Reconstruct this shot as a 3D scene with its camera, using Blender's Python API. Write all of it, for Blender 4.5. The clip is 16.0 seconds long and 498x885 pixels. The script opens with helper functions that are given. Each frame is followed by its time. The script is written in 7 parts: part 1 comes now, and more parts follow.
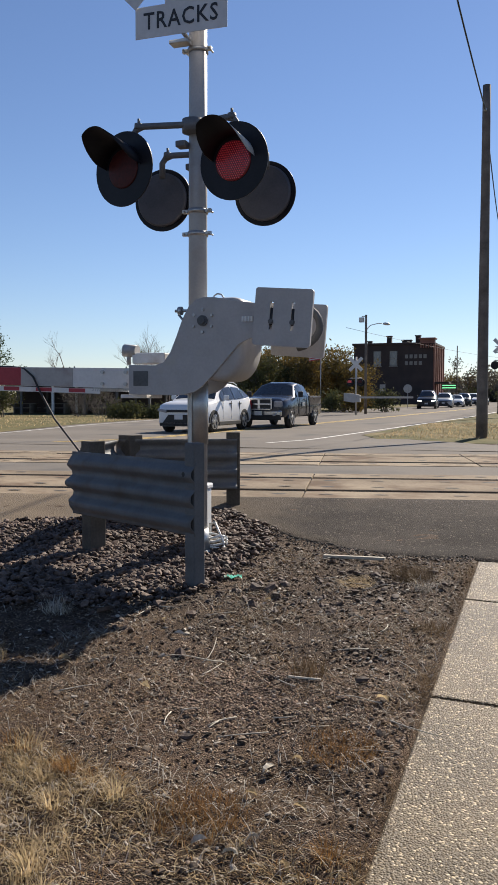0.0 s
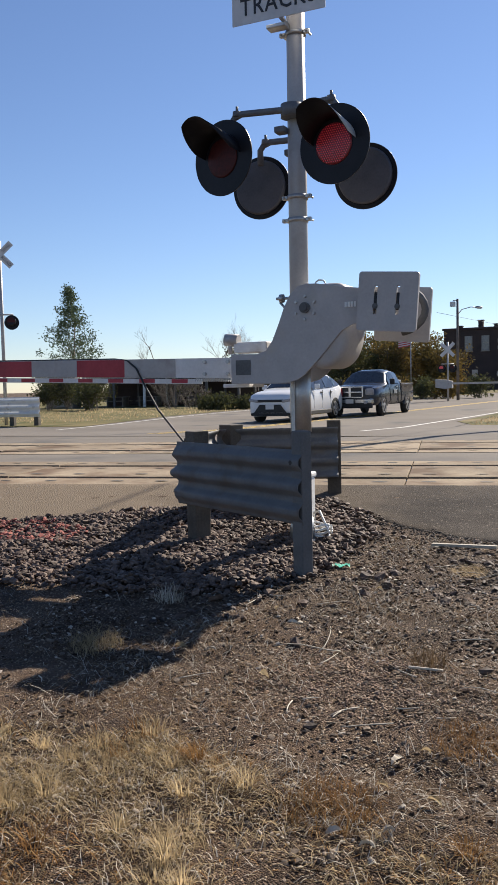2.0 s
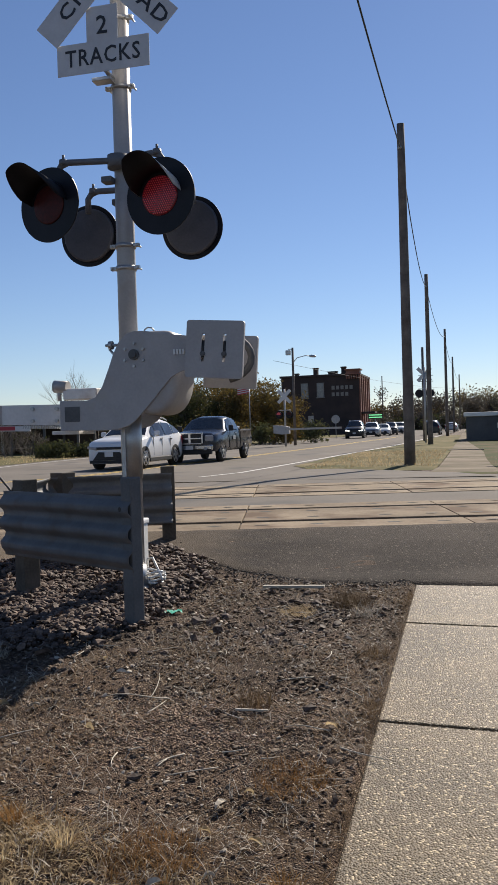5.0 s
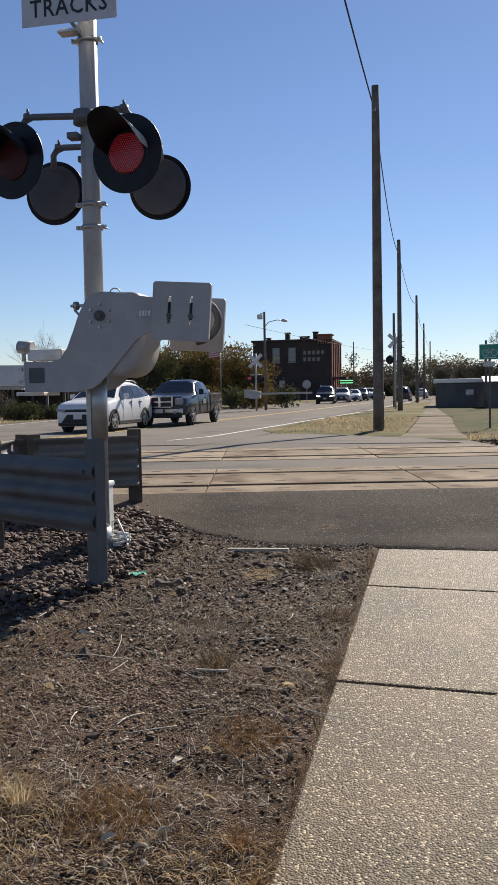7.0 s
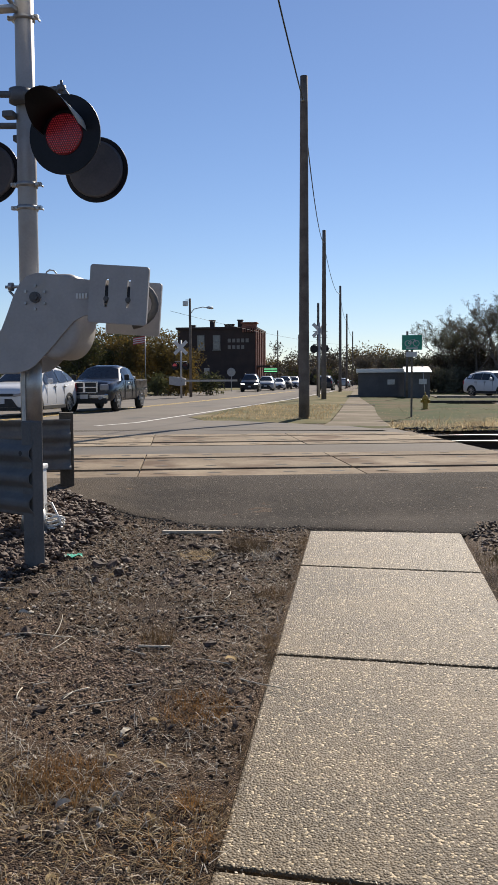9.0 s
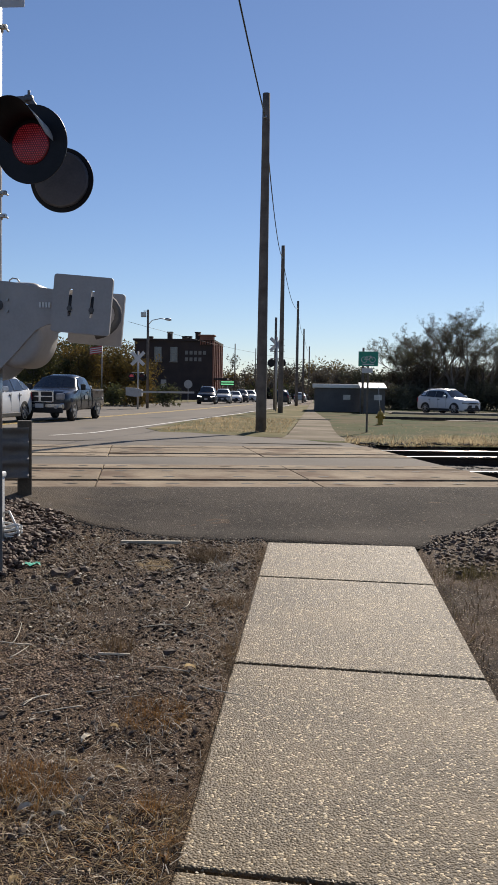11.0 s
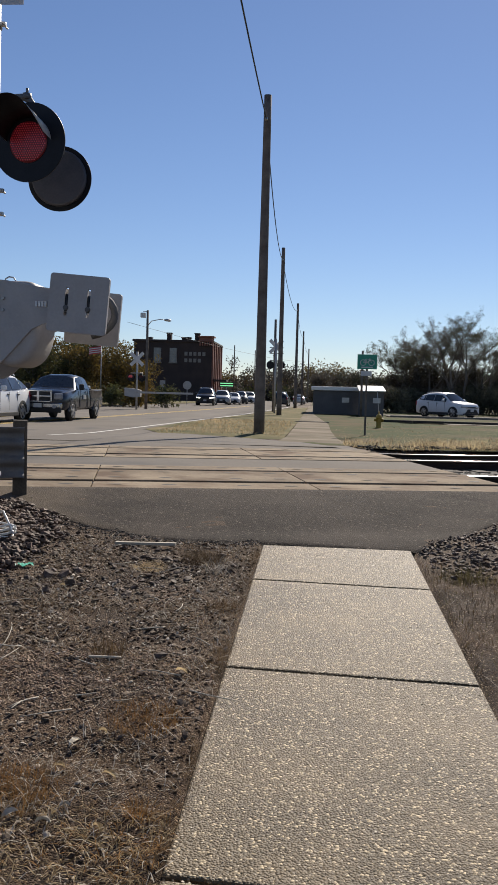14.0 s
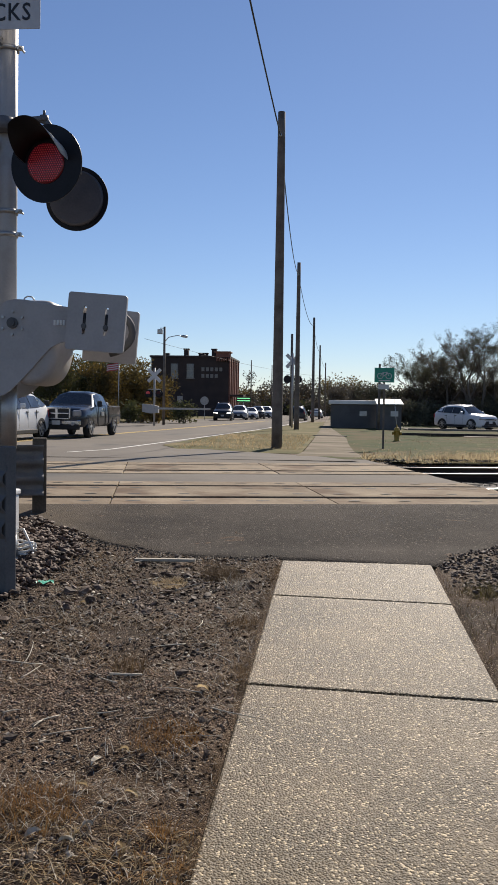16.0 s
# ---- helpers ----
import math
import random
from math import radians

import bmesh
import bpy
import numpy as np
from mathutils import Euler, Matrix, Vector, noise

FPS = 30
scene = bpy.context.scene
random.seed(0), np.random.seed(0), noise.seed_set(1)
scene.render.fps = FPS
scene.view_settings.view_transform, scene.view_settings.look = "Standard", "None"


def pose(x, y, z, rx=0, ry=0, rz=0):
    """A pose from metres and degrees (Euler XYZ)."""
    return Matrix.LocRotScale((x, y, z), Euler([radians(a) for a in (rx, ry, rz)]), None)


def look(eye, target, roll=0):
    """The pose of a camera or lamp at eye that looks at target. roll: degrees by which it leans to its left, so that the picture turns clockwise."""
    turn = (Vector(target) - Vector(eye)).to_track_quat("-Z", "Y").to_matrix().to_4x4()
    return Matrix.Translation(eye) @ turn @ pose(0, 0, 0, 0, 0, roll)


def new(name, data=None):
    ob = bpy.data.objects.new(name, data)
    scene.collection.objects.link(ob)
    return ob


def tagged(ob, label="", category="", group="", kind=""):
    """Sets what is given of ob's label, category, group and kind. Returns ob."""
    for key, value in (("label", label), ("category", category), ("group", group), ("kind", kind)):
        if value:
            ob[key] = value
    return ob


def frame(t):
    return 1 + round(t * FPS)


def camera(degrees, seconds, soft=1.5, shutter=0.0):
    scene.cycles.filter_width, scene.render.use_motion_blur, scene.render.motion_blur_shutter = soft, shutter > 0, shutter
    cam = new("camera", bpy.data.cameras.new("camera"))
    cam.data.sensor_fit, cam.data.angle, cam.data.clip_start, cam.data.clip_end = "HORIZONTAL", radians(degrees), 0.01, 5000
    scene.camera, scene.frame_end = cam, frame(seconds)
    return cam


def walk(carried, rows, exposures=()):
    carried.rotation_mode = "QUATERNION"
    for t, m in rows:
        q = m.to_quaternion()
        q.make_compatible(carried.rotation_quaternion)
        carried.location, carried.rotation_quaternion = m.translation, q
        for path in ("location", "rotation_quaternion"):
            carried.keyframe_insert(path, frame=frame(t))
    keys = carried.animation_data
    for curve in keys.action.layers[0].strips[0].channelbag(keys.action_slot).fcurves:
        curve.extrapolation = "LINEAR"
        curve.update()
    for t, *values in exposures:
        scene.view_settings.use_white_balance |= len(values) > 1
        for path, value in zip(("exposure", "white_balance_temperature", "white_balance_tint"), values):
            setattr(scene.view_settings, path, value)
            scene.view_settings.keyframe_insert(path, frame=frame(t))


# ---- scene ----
cam = camera(32.81, 16.0, soft=1.2)


def shot(x, y, z, yaw, pitch, lean):
    """A hand-held pose: heading, tilt and lean in degrees."""
    return pose(x, y, z, 90 + pitch, 0, yaw) @ pose(0, 0, 0, 0, 0, -lean)


PATH = [
    (0.0, shot(0.126, 0.190, 1.507, 19.39, -3.12, -0.00)),
    (0.5, shot(0.134, 0.192, 1.499, 22.75, -3.43, -0.15)),
    (1.0, shot(0.069, 0.197, 1.499, 24.04, -3.57, 0.72)),
    (1.5, shot(0.018, 0.187, 1.495, 24.96, -3.85, 1.20)),
    (2.0, shot(-0.009, 0.185, 1.493, 25.36, -3.74, 1.29)),
    (2.5, shot(-0.038, 0.185, 1.493, 25.26, -3.26, 1.35)),
    (3.0, shot(-0.067, 0.174, 1.494, 24.53, -2.39, 1.32)),
    (3.5, shot(-0.077, 0.186, 1.489, 23.55, -1.64, 1.96)),
    (4.0, shot(-0.022, 0.190, 1.481, 22.55, -1.08, 3.20)),
    (4.5, shot(0.051, 0.177, 1.488, 18.79, -0.59, 2.88)),
    (5.0, shot(0.087, 0.190, 1.485, 14.65, -0.86, 1.80)),
    (7.5, shot(0.126, 0.201, 1.473, 11.98, -3.68, 0.97)),
    (8.0, shot(0.059, 0.137, 1.464, 10.35, -3.90, 0.80)),
    (8.5, shot(0.056, 0.101, 1.458, 8.70, -4.30, 0.60)),
    (11.0, shot(0.025, -0.004, 1.454, 4.53, -3.33, -0.93)),
    (11.5, shot(0.037, -0.003, 1.452, 3.29, -3.44, -1.03)),
    (12.0, shot(0.031, -0.003, 1.450, 2.54, -3.36, -1.05)),
    (12.5, shot(0.000, 0.000, 1.450, 2.00, -2.86, -1.55)),
    (13.0, shot(-0.019, 0.008, 1.456, 2.26, -2.69, -2.07)),
    (13.5, shot(-0.002, 0.018, 1.452, 3.43, -2.90, -1.79)),
    (14.0, shot(0.043, 0.035, 1.454, 4.44, -3.21, -1.53)),
    (14.5, shot(0.045, 0.023, 1.458, 4.79, -3.20, -1.57)),
    (15.0, shot(0.014, 0.010, 1.454, 4.55, -2.65, -1.40)),
    (15.5, shot(0.003, 0.022, 1.454, 4.77, -2.32, -1.14)),
    (16.0, shot(0.039, 0.032, 1.460, 5.66, -2.24, -0.82)),
]
walk(cam, PATH, ((0.0, 0.7, 6420, 11), (0.6, 0.86, 6420, 11), (1.5, 0.9, 6400, 11), (3.0, 0.83, 6400, 11), (4.5, 0.76, 6450, 11), (5.0, 0.52, 6400, 11), (8.0, 0.58, 6400, 11), (12.5, 0.36, 6420, 11), (16.0, 0.46, 6420, 11)))

# ---- light ----
SUN_AZ, SUN_EL = 14.0, 35.0          # degrees right of the street's line, and above the horizon
world = bpy.data.worlds.new("sky")
scene.world = world
world.use_nodes = True
wn = world.node_tree
sky = wn.nodes.new("ShaderNodeTexSky")
sky.sky_type = 'NISHITA'
sky.sun_disc = False
sky.sun_elevation = radians(SUN_EL)
sky.sun_rotation = radians(SUN_AZ)
sky.altitude = 200
sky.air_density = 1.0
sky.dust_density = 0.05
sky.ozone_density = 3.2
air = wn.nodes.new("ShaderNodeMix")      # a slightly violet, dry autumn air
air.data_type, air.blend_type = 'RGBA', 'MULTIPLY'
air.inputs[0].default_value = 1.0
air.inputs[7].default_value = (0.985, 0.985, 1.09, 1)
wn.links.new(sky.outputs[0], air.inputs[6])
wn.links.new(air.outputs[2], wn.nodes["Background"].inputs[0])
wn.nodes["Background"].inputs[1].default_value = 0.061
sun = new("sun", bpy.data.lights.new("sun", 'SUN'))
sun.data.energy = 5.0
sun.data.angle = radians(0.55)
sun.data.color = (1.0, 0.9, 0.76)
sdir = Vector((math.sin(radians(SUN_AZ)) * math.cos(radians(SUN_EL)), math.cos(radians(SUN_AZ)) * math.cos(radians(SUN_EL)), math.sin(radians(SUN_EL))))
sun.matrix_world = look(sdir * 50, (0, 0, 0))
scene.view_settings.exposure = 0.0


# ---- materials ----
def mat(name, a, b=None, rough=0.7, metal=0.0, scale=6.0, fine=60.0, bump=0.2, dist=0.01, spread=0.0, spec=0.5, detail=6.0, stain=None, stain_scale=1.5, stain_at=0.6, emit=None, coords="Object", thin=0.0):
    """A surface of two tones, mottled at two scales, with fine relief and an optional stain."""
    m = bpy.data.materials.new(name)
    m.use_nodes = True
    nt = m.node_tree
    n, l = nt.nodes, nt.links
    bs = n["Principled BSDF"]
    b = b or a
    tc = n.new("ShaderNodeTexCoord")
    n1 = n.new("ShaderNodeTexNoise")
    n1.inputs["Scale"].default_value, n1.inputs["Detail"].default_value = scale, detail
    n2 = n.new("ShaderNodeTexNoise")
    n2.inputs["Scale"].default_value, n2.inputs["Detail"].default_value = fine, 4
    for q in (n1, n2):
        l.new(tc.outputs[coords], q.inputs["Vector"])
    add = n.new("ShaderNodeMath")
    add.operation = 'MULTIPLY_ADD'
    l.new(n2.outputs[0], add.inputs[0])
    add.inputs[1].default_value = 0.5
    l.new(n1.outputs[0], add.inputs[2])
    ramp = n.new("ShaderNodeMapRange")
    ramp.inputs[1].default_value, ramp.inputs[2].default_value = 0.52, 0.98
    l.new(add.outputs[0], ramp.inputs[0])
    mix = n.new("ShaderNodeMix")
    mix.data_type = 'RGBA'
    mix.inputs[6].default_value, mix.inputs[7].default_value = (*a, 1), (*b, 1)
    l.new(ramp.outputs[0], mix.inputs[0])
    col = mix.outputs[2]
    if stain:
        n3 = n.new("ShaderNodeTexNoise")
        n3.inputs["Scale"].default_value, n3.inputs["Detail"].default_value = stain_scale, 5
        l.new(tc.outputs[coords], n3.inputs["Vector"])
        r3 = n.new("ShaderNodeMapRange")
        r3.inputs[1].default_value, r3.inputs[2].default_value = stain_at - 0.08, stain_at + 0.08
        l.new(n3.outputs[0], r3.inputs[0])
        m3 = n.new("ShaderNodeMix")
        m3.data_type = 'RGBA'
        l.new(r3.outputs[0], m3.inputs[0])
        l.new(col, m3.inputs[6])
        m3.inputs[7].default_value = (*stain, 1)
        col = m3.outputs[2]
    if spread:
        oi = n.new("ShaderNodeObjectInfo")
        geo = n.new("ShaderNodeNewGeometry")
        s = n.new("ShaderNodeMath")
        s.operation = 'ADD'
        l.new(oi.outputs["Random"], s.inputs[0])
        l.new(geo.outputs["Random Per Island"], s.inputs[1])
        mr = n.new("ShaderNodeMapRange")
        mr.inputs[2].default_value = 2.0
        mr.inputs[3].default_value, mr.inputs[4].default_value = 1 - spread, 1 + spread
        l.new(s.outputs[0], mr.inputs[0])
        hsv = n.new("ShaderNodeHueSaturation")
        l.new(mr.outputs[0], hsv.inputs["Value"])
        l.new(col, hsv.inputs["Color"])
        col = hsv.outputs[0]
    l.new(col, bs.inputs["Base Color"])
    bs.inputs["Roughness"].default_value = rough
    bs.inputs["Metallic"].default_value = metal
    bs.inputs["Specular IOR Level"].default_value = spec
    if bump:
        bp = n.new("ShaderNodeBump")
        bp.inputs["Strength"].default_value, bp.inputs["Distance"].default_value = bump, dist
        l.new(add.outputs[0], bp.inputs["Height"])
        l.new(bp.outputs[0], bs.inputs["Normal"])
    if thin:
        tr = n.new("ShaderNodeBsdfTranslucent")
        l.new(col, tr.inputs[0])
        ms = n.new("ShaderNodeMixShader")
        ms.inputs[0].default_value = thin
        l.new(bs.outputs[0], ms.inputs[1])
        l.new(tr.outputs[0], ms.inputs[2])
        l.new(ms.outputs[0], n["Material Output"].inputs[0])
    if emit:
        bs.inputs["Emission Color"].default_value = (*emit[0], 1)
        bs.inputs["Emission Strength"].default_value = emit[1]
    return m


def pebbled(name, cells, a, b, c, share, rough=0.6, bump=0.6, dist=0.01, spec=0.5, big=0.7):
    """A surface of small stones: every cell has its own tone, a share of them pale, with patchy larger tone."""
    m = bpy.data.materials.new(name)
    m.use_nodes = True
    nt = m.node_tree
    n, l = nt.nodes, nt.links
    bs = n["Principled BSDF"]
    tc = n.new("ShaderNodeTexCoord")
    vo = n.new("ShaderNodeTexVoronoi")
    vo.inputs["Scale"].default_value = cells
    n1 = n.new("ShaderNodeTexNoise")
    n1.inputs["Scale"].default_value, n1.inputs["Detail"].default_value = big, 7
    for q in (vo, n1):
        l.new(tc.outputs["Object"], q.inputs["Vector"])
    sep = n.new("ShaderNodeSeparateColor")
    l.new(vo.outputs["Color"], sep.inputs[0])
    m1 = n.new("ShaderNodeMix")
    m1.data_type = 'RGBA'
    m1.inputs[6].default_value, m1.inputs[7].default_value = (*a, 1), (*b, 1)
    ad = n.new("ShaderNodeMath")
    ad.operation = 'MULTIPLY_ADD'
    l.new(sep.outputs[0], ad.inputs[0])
    ad.inputs[1].default_value = 0.55
    r1 = n.new("ShaderNodeMapRange")
    r1.inputs[1].default_value, r1.inputs[2].default_value = 0.35, 0.68
    r1.inputs[4].default_value = 0.6
    l.new(n1.outputs[0], r1.inputs[0])
    l.new(r1.outputs[0], ad.inputs[2])
    l.new(ad.outputs[0], m1.inputs[0])
    gt = n.new("ShaderNodeMath")
    gt.operation = 'LESS_THAN'
    l.new(sep.outputs[1], gt.inputs[0])
    gt.inputs[1].default_value = share
    m2 = n.new("ShaderNodeMix")
    m2.data_type = 'RGBA'
    l.new(gt.outputs[0], m2.inputs[0])
    l.new(m1.outputs[2], m2.inputs[6])
    m2.inputs[7].default_value = (*c, 1)
    l.new(m2.outputs[2], bs.inputs["Base Color"])
    bs.inputs["Roughness"].default_value = rough
    bs.inputs["Specular IOR Level"].default_value = spec
    bp = n.new("ShaderNodeBump")
    bp.invert = True
    bp.inputs["Strength"].default_value, bp.inputs["Distance"].default_value = bump, dist
    l.new(vo.outputs["Distance"], bp.inputs["Height"])
    l.new(bp.outputs[0], bs.inputs["Normal"])
    return m


def dusted(m, sand, x0, x1):
    """Sand carried onto a surface by traffic: thick at x0, in drifts and streaks, worn off by x1."""
    nt = m.node_tree
    n, l = nt.nodes, nt.links
    bs = n["Principled BSDF"]
    col = bs.inputs["Base Color"].links[0].from_socket
    tc = n.new("ShaderNodeTexCoord")
    sx = n.new("ShaderNodeSeparateXYZ")
    l.new(tc.outputs["Object"], sx.inputs[0])
    nz = n.new("ShaderNodeTexNoise")
    nz.inputs["Scale"].default_value, nz.inputs["Detail"].default_value = 0.9, 9
    l.new(tc.outputs["Object"], nz.inputs["Vector"])
    ad = n.new("ShaderNodeMath")
    ad.operation = 'MULTIPLY_ADD'
    l.new(nz.outputs[0], ad.inputs[0])
    ad.inputs[1].default_value = -5.0
    l.new(sx.outputs[0], ad.inputs[2])
    mr = n.new("ShaderNodeMapRange")
    mr.inputs[1].default_value, mr.inputs[2].default_value = x1 - 2.5, x0 - 2.5
    mr.inputs[3].default_value, mr.inputs[4].default_value = 0.0, 0.85
    l.new(ad.outputs[0], mr.inputs[0])
    mx = n.new("ShaderNodeMix")
    mx.data_type = 'RGBA'
    l.new(mr.outputs[0], mx.inputs[0])
    l.new(col, mx.inputs[6])
    mx.inputs[7].default_value = (*sand, 1)
    l.new(mx.outputs[2], bs.inputs["Base Color"])
    return m


M = dict(
    dirt=pebbled("dirt", 130, (0.02, 0.013, 0.008), (0.125, 0.08, 0.05), (0.28, 0.21, 0.14), 0.06, rough=0.85, bump=1.0, dist=0.012, spec=0.2, big=1.9),
    turf=mat("turf", (0.07, 0.075, 0.028), (0.17, 0.14, 0.065), rough=0.95, scale=0.9, fine=30, bump=0.5, dist=0.03, spec=0.1, stain=(0.22, 0.17, 0.09), stain_scale=0.35),
    lawn=mat("lawn", (0.022, 0.043, 0.006), (0.06, 0.062, 0.016), rough=0.95, scale=0.4, fine=20, bump=0.5, dist=0.03, spec=0.1, stain=(0.09, 0.068, 0.03), stain_scale=0.35, stain_at=0.54),
    asphalt=pebbled("asphalt", 85, (0.02, 0.0165, 0.014), (0.074, 0.061, 0.05), (0.16, 0.135, 0.11), 0.03, rough=0.92, bump=0.7, dist=0.01, big=1.1, spec=0.12),
    road=mat("road_asphalt", (0.13, 0.115, 0.098), (0.2, 0.178, 0.152), rough=0.95, spec=0.15, scale=0.25, fine=25, bump=0.2, dist=0.006, stain=(0.1, 0.095, 0.09), stain_scale=0.5, stain_at=0.62),
    aggregate=pebbled("exposed_aggregate", 115, (0.055, 0.04, 0.021), (0.165, 0.12, 0.066), (0.43, 0.34, 0.21), 0.10, rough=0.62, bump=0.95, dist=0.005, big=1.6, spec=0.3),
    concrete=mat("crossing_concrete", (0.185, 0.144, 0.1), (0.33, 0.268, 0.19), rough=0.95, spec=0.15, scale=0.8, fine=30, bump=0.2, dist=0.004, spread=0.22, stain=(0.13, 0.088, 0.058), stain_scale=1.1, stain_at=0.57),
    pavement=mat("pale_concrete", (0.18, 0.155, 0.122), (0.27, 0.23, 0.185), rough=0.95, spec=0.2, scale=1.0, fine=40, bump=0.2, dist=0.004),
    farwalk=mat("tan_concrete", (0.13, 0.103, 0.07), (0.24, 0.195, 0.14), rough=0.95, spec=0.15, scale=0.7, fine=25, bump=0.2, dist=0.004, stain=(0.1, 0.085, 0.05), stain_scale=0.5, stain_at=0.56),
    rail=mat("rail_steel", (0.03, 0.022, 0.017), (0.06, 0.042, 0.032), rough=0.85, metal=0.0, spec=0.1, scale=4, fine=60, bump=0.1, dist=0.002),
    railtop=mat("polished_rail", (0.24, 0.225, 0.21), (0.34, 0.32, 0.3), rough=0.16, metal=1.0, scale=3, fine=40, bump=0.02, dist=0.001),
    rubber=mat("black_rubber", (0.012, 0.012, 0.012), (0.03, 0.03, 0.03), rough=0.8, scale=8, bump=0.2),
    ballast=mat("ballast_stone", (0.024, 0.016, 0.012), (0.16, 0.11, 0.083), rough=0.72, scale=9, fine=90, bump=0.5, dist=0.006, spread=0.75, spec=0.3),
    ballastdark=mat("oily_ballast", (0.02, 0.018, 0.016), (0.06, 0.052, 0.046), rough=0.9, scale=4, fine=40, bump=0.8, dist=0.03, spread=0.4),
    tie=mat("creosote_tie", (0.025, 0.02, 0.016), (0.07, 0.055, 0.042), rough=0.9, scale=4, fine=50, bump=0.4),
    galv=mat("galvanized_steel", (0.36, 0.36, 0.36), (0.5, 0.5, 0.49), rough=0.42, metal=0.75, scale=7, fine=70, bump=0.08, dist=0.002, stain=(0.3, 0.28, 0.26), stain_scale=3, stain_at=0.66),
    mastpaint=mat("aluminum_paint", (0.36, 0.345, 0.33), (0.46, 0.44, 0.42), rough=0.5, metal=0.25, scale=4, fine=60, bump=0.06, dist=0.002, stain=(0.36, 0.33, 0.3), stain_scale=5, stain_at=0.64),
    gatepaint=mat("grey_gate_paint", (0.35, 0.335, 0.325), (0.43, 0.413, 0.4), rough=0.55, metal=0.1, scale=5, fine=50, bump=0.06, dist=0.002, stain=(0.4, 0.37, 0.33), stain_scale=6, stain_at=0.67),
    beam=mat("weathered_guardrail", (0.095, 0.1, 0.103), (0.145, 0.15, 0.153), rough=0.65, metal=0.1, scale=5, fine=50, bump=0.1, dist=0.003, stain=(0.1, 0.09, 0.075), stain_scale=4, stain_at=0.64),
    postwood=mat("grey_post_timber", (0.055, 0.047, 0.037), (0.12, 0.105, 0.085), rough=0.9, scale=5, fine=60, bump=0.5, dist=0.006),
    poststeel=mat("grey_post_steel", (0.085, 0.087, 0.086), (0.14, 0.143, 0.142), rough=0.75, metal=0.0, scale=5, fine=60, bump=0.1, dist=0.003),
    black=mat("signal_black", (0.006, 0.006, 0.008), (0.013, 0.013, 0.017), rough=0.45, spec=0.25, scale=6, fine=60, bump=0.05, dist=0.002),
    backgrey=mat("dull_grey_back", (0.06, 0.062, 0.072), (0.1, 0.1, 0.115), rough=0.6, scale=6, fine=60, bump=0.05, dist=0.002),
    armdark=mat("weathered_dark_pipe", (0.10, 0.10, 0.105), (0.16, 0.16, 0.165), rough=0.55, scale=6, fine=60, bump=0.05, dist=0.002),
    # pale grey that stands for sun on a black visor's outside
    hoodsun=mat("sunlit_hood_outside", (0.4, 0.4, 0.38), (0.5, 0.5, 0.47), rough=0.5, scale=5, bump=0.05),
    lensdim=mat("unlit_red_lens", (0.04, 0.01, 0.01), (0.08, 0.015, 0.014), spec=0.2, rough=0.5, scale=40, fine=200, bump=0.3, dist=0.003),
    lenslit=mat("lit_red_lens", (0.07, 0.008, 0.01), (0.12, 0.012, 0.014), rough=0.3, scale=40, fine=200, bump=0.3, dist=0.003, emit=((1.0, 0.03, 0.08), 0.01)),
    led=mat("red_diode", (0.4, 0.05, 0.05), rough=0.3, bump=0, emit=((1.0, 0.06, 0.09), 0.055)),
    signwhite=mat("sign_white", (0.5, 0.5, 0.5), (0.6, 0.6, 0.6), rough=0.5, scale=4, fine=30, bump=0.03, dist=0.001),
    ink=mat("black_lettering", (0.015, 0.015, 0.018), rough=0.5, bump=0),
    armwhite=mat("arm_white", (0.62, 0.6, 0.57), (0.74, 0.72, 0.69), rough=0.5, scale=5, fine=40, bump=0.03, stain=(0.5, 0.44, 0.4), stain_scale=4, stain_at=0.64),
    armgrey=mat("arm_faded_white", (0.36, 0.34, 0.32), (0.46, 0.44, 0.41), rough=0.6, scale=4, fine=40, bump=0.03, stain=(0.3, 0.25, 0.23), stain_scale=4, stain_at=0.62),
    armred=mat("arm_red", (0.3, 0.018, 0.03), (0.42, 0.035, 0.05), rough=0.5, scale=5, fine=40, bump=0.03),
    cable=mat("black_cable", (0.015, 0.015, 0.015), (0.03, 0.03, 0.03), rough=0.6, bump=0),
    polewood=mat("utility_pole_wood", (0.09, 0.073, 0.06), (0.2, 0.168, 0.142), rough=0.9, scale=3, fine=40, bump=0.5, dist=0.01),
    white=mat("white_plastic", (0.66, 0.66, 0.64), (0.78, 0.78, 0.75), rough=0.4, scale=6, bump=0.03, stain=(0.45, 0.42, 0.38), stain_scale=5, stain_at=0.66),
    whitepaint=mat("road_paint_white", (0.5, 0.48, 0.45), (0.66, 0.64, 0.6), rough=0.8, scale=4, fine=30, bump=0.1),
    yellowpaint=mat("road_paint_yellow", (0.5, 0.33, 0.06), (0.62, 0.43, 0.11), rough=0.8, scale=4, fine=30, bump=0.1),
)


# ---- building helpers ----
def part(name, bm, material, parent=None, label=""):
    """Link a bmesh as one mesh, under a thing or a part."""
    me = bpy.data.meshes.new(name)
    bm.to_mesh(me)
    bm.free()
    me.materials.append(material)
    ob = new(name, me)
    if parent:
        ob.parent = parent
    if label:
        ob["label"] = label
    return ob


def root(name, m, label, category, group="", kind=""):
    ob = new(name)
    ob.matrix_world = m
    return tagged(ob, label, category, group, kind)


def raw(name, verts, faces, material, smooth=False):
    me = bpy.data.meshes.new(name)
    me.from_pydata(verts, [], faces)
    me.materials.append(material)
    if smooth:
        me.shade_smooth()
    return new(name, me)


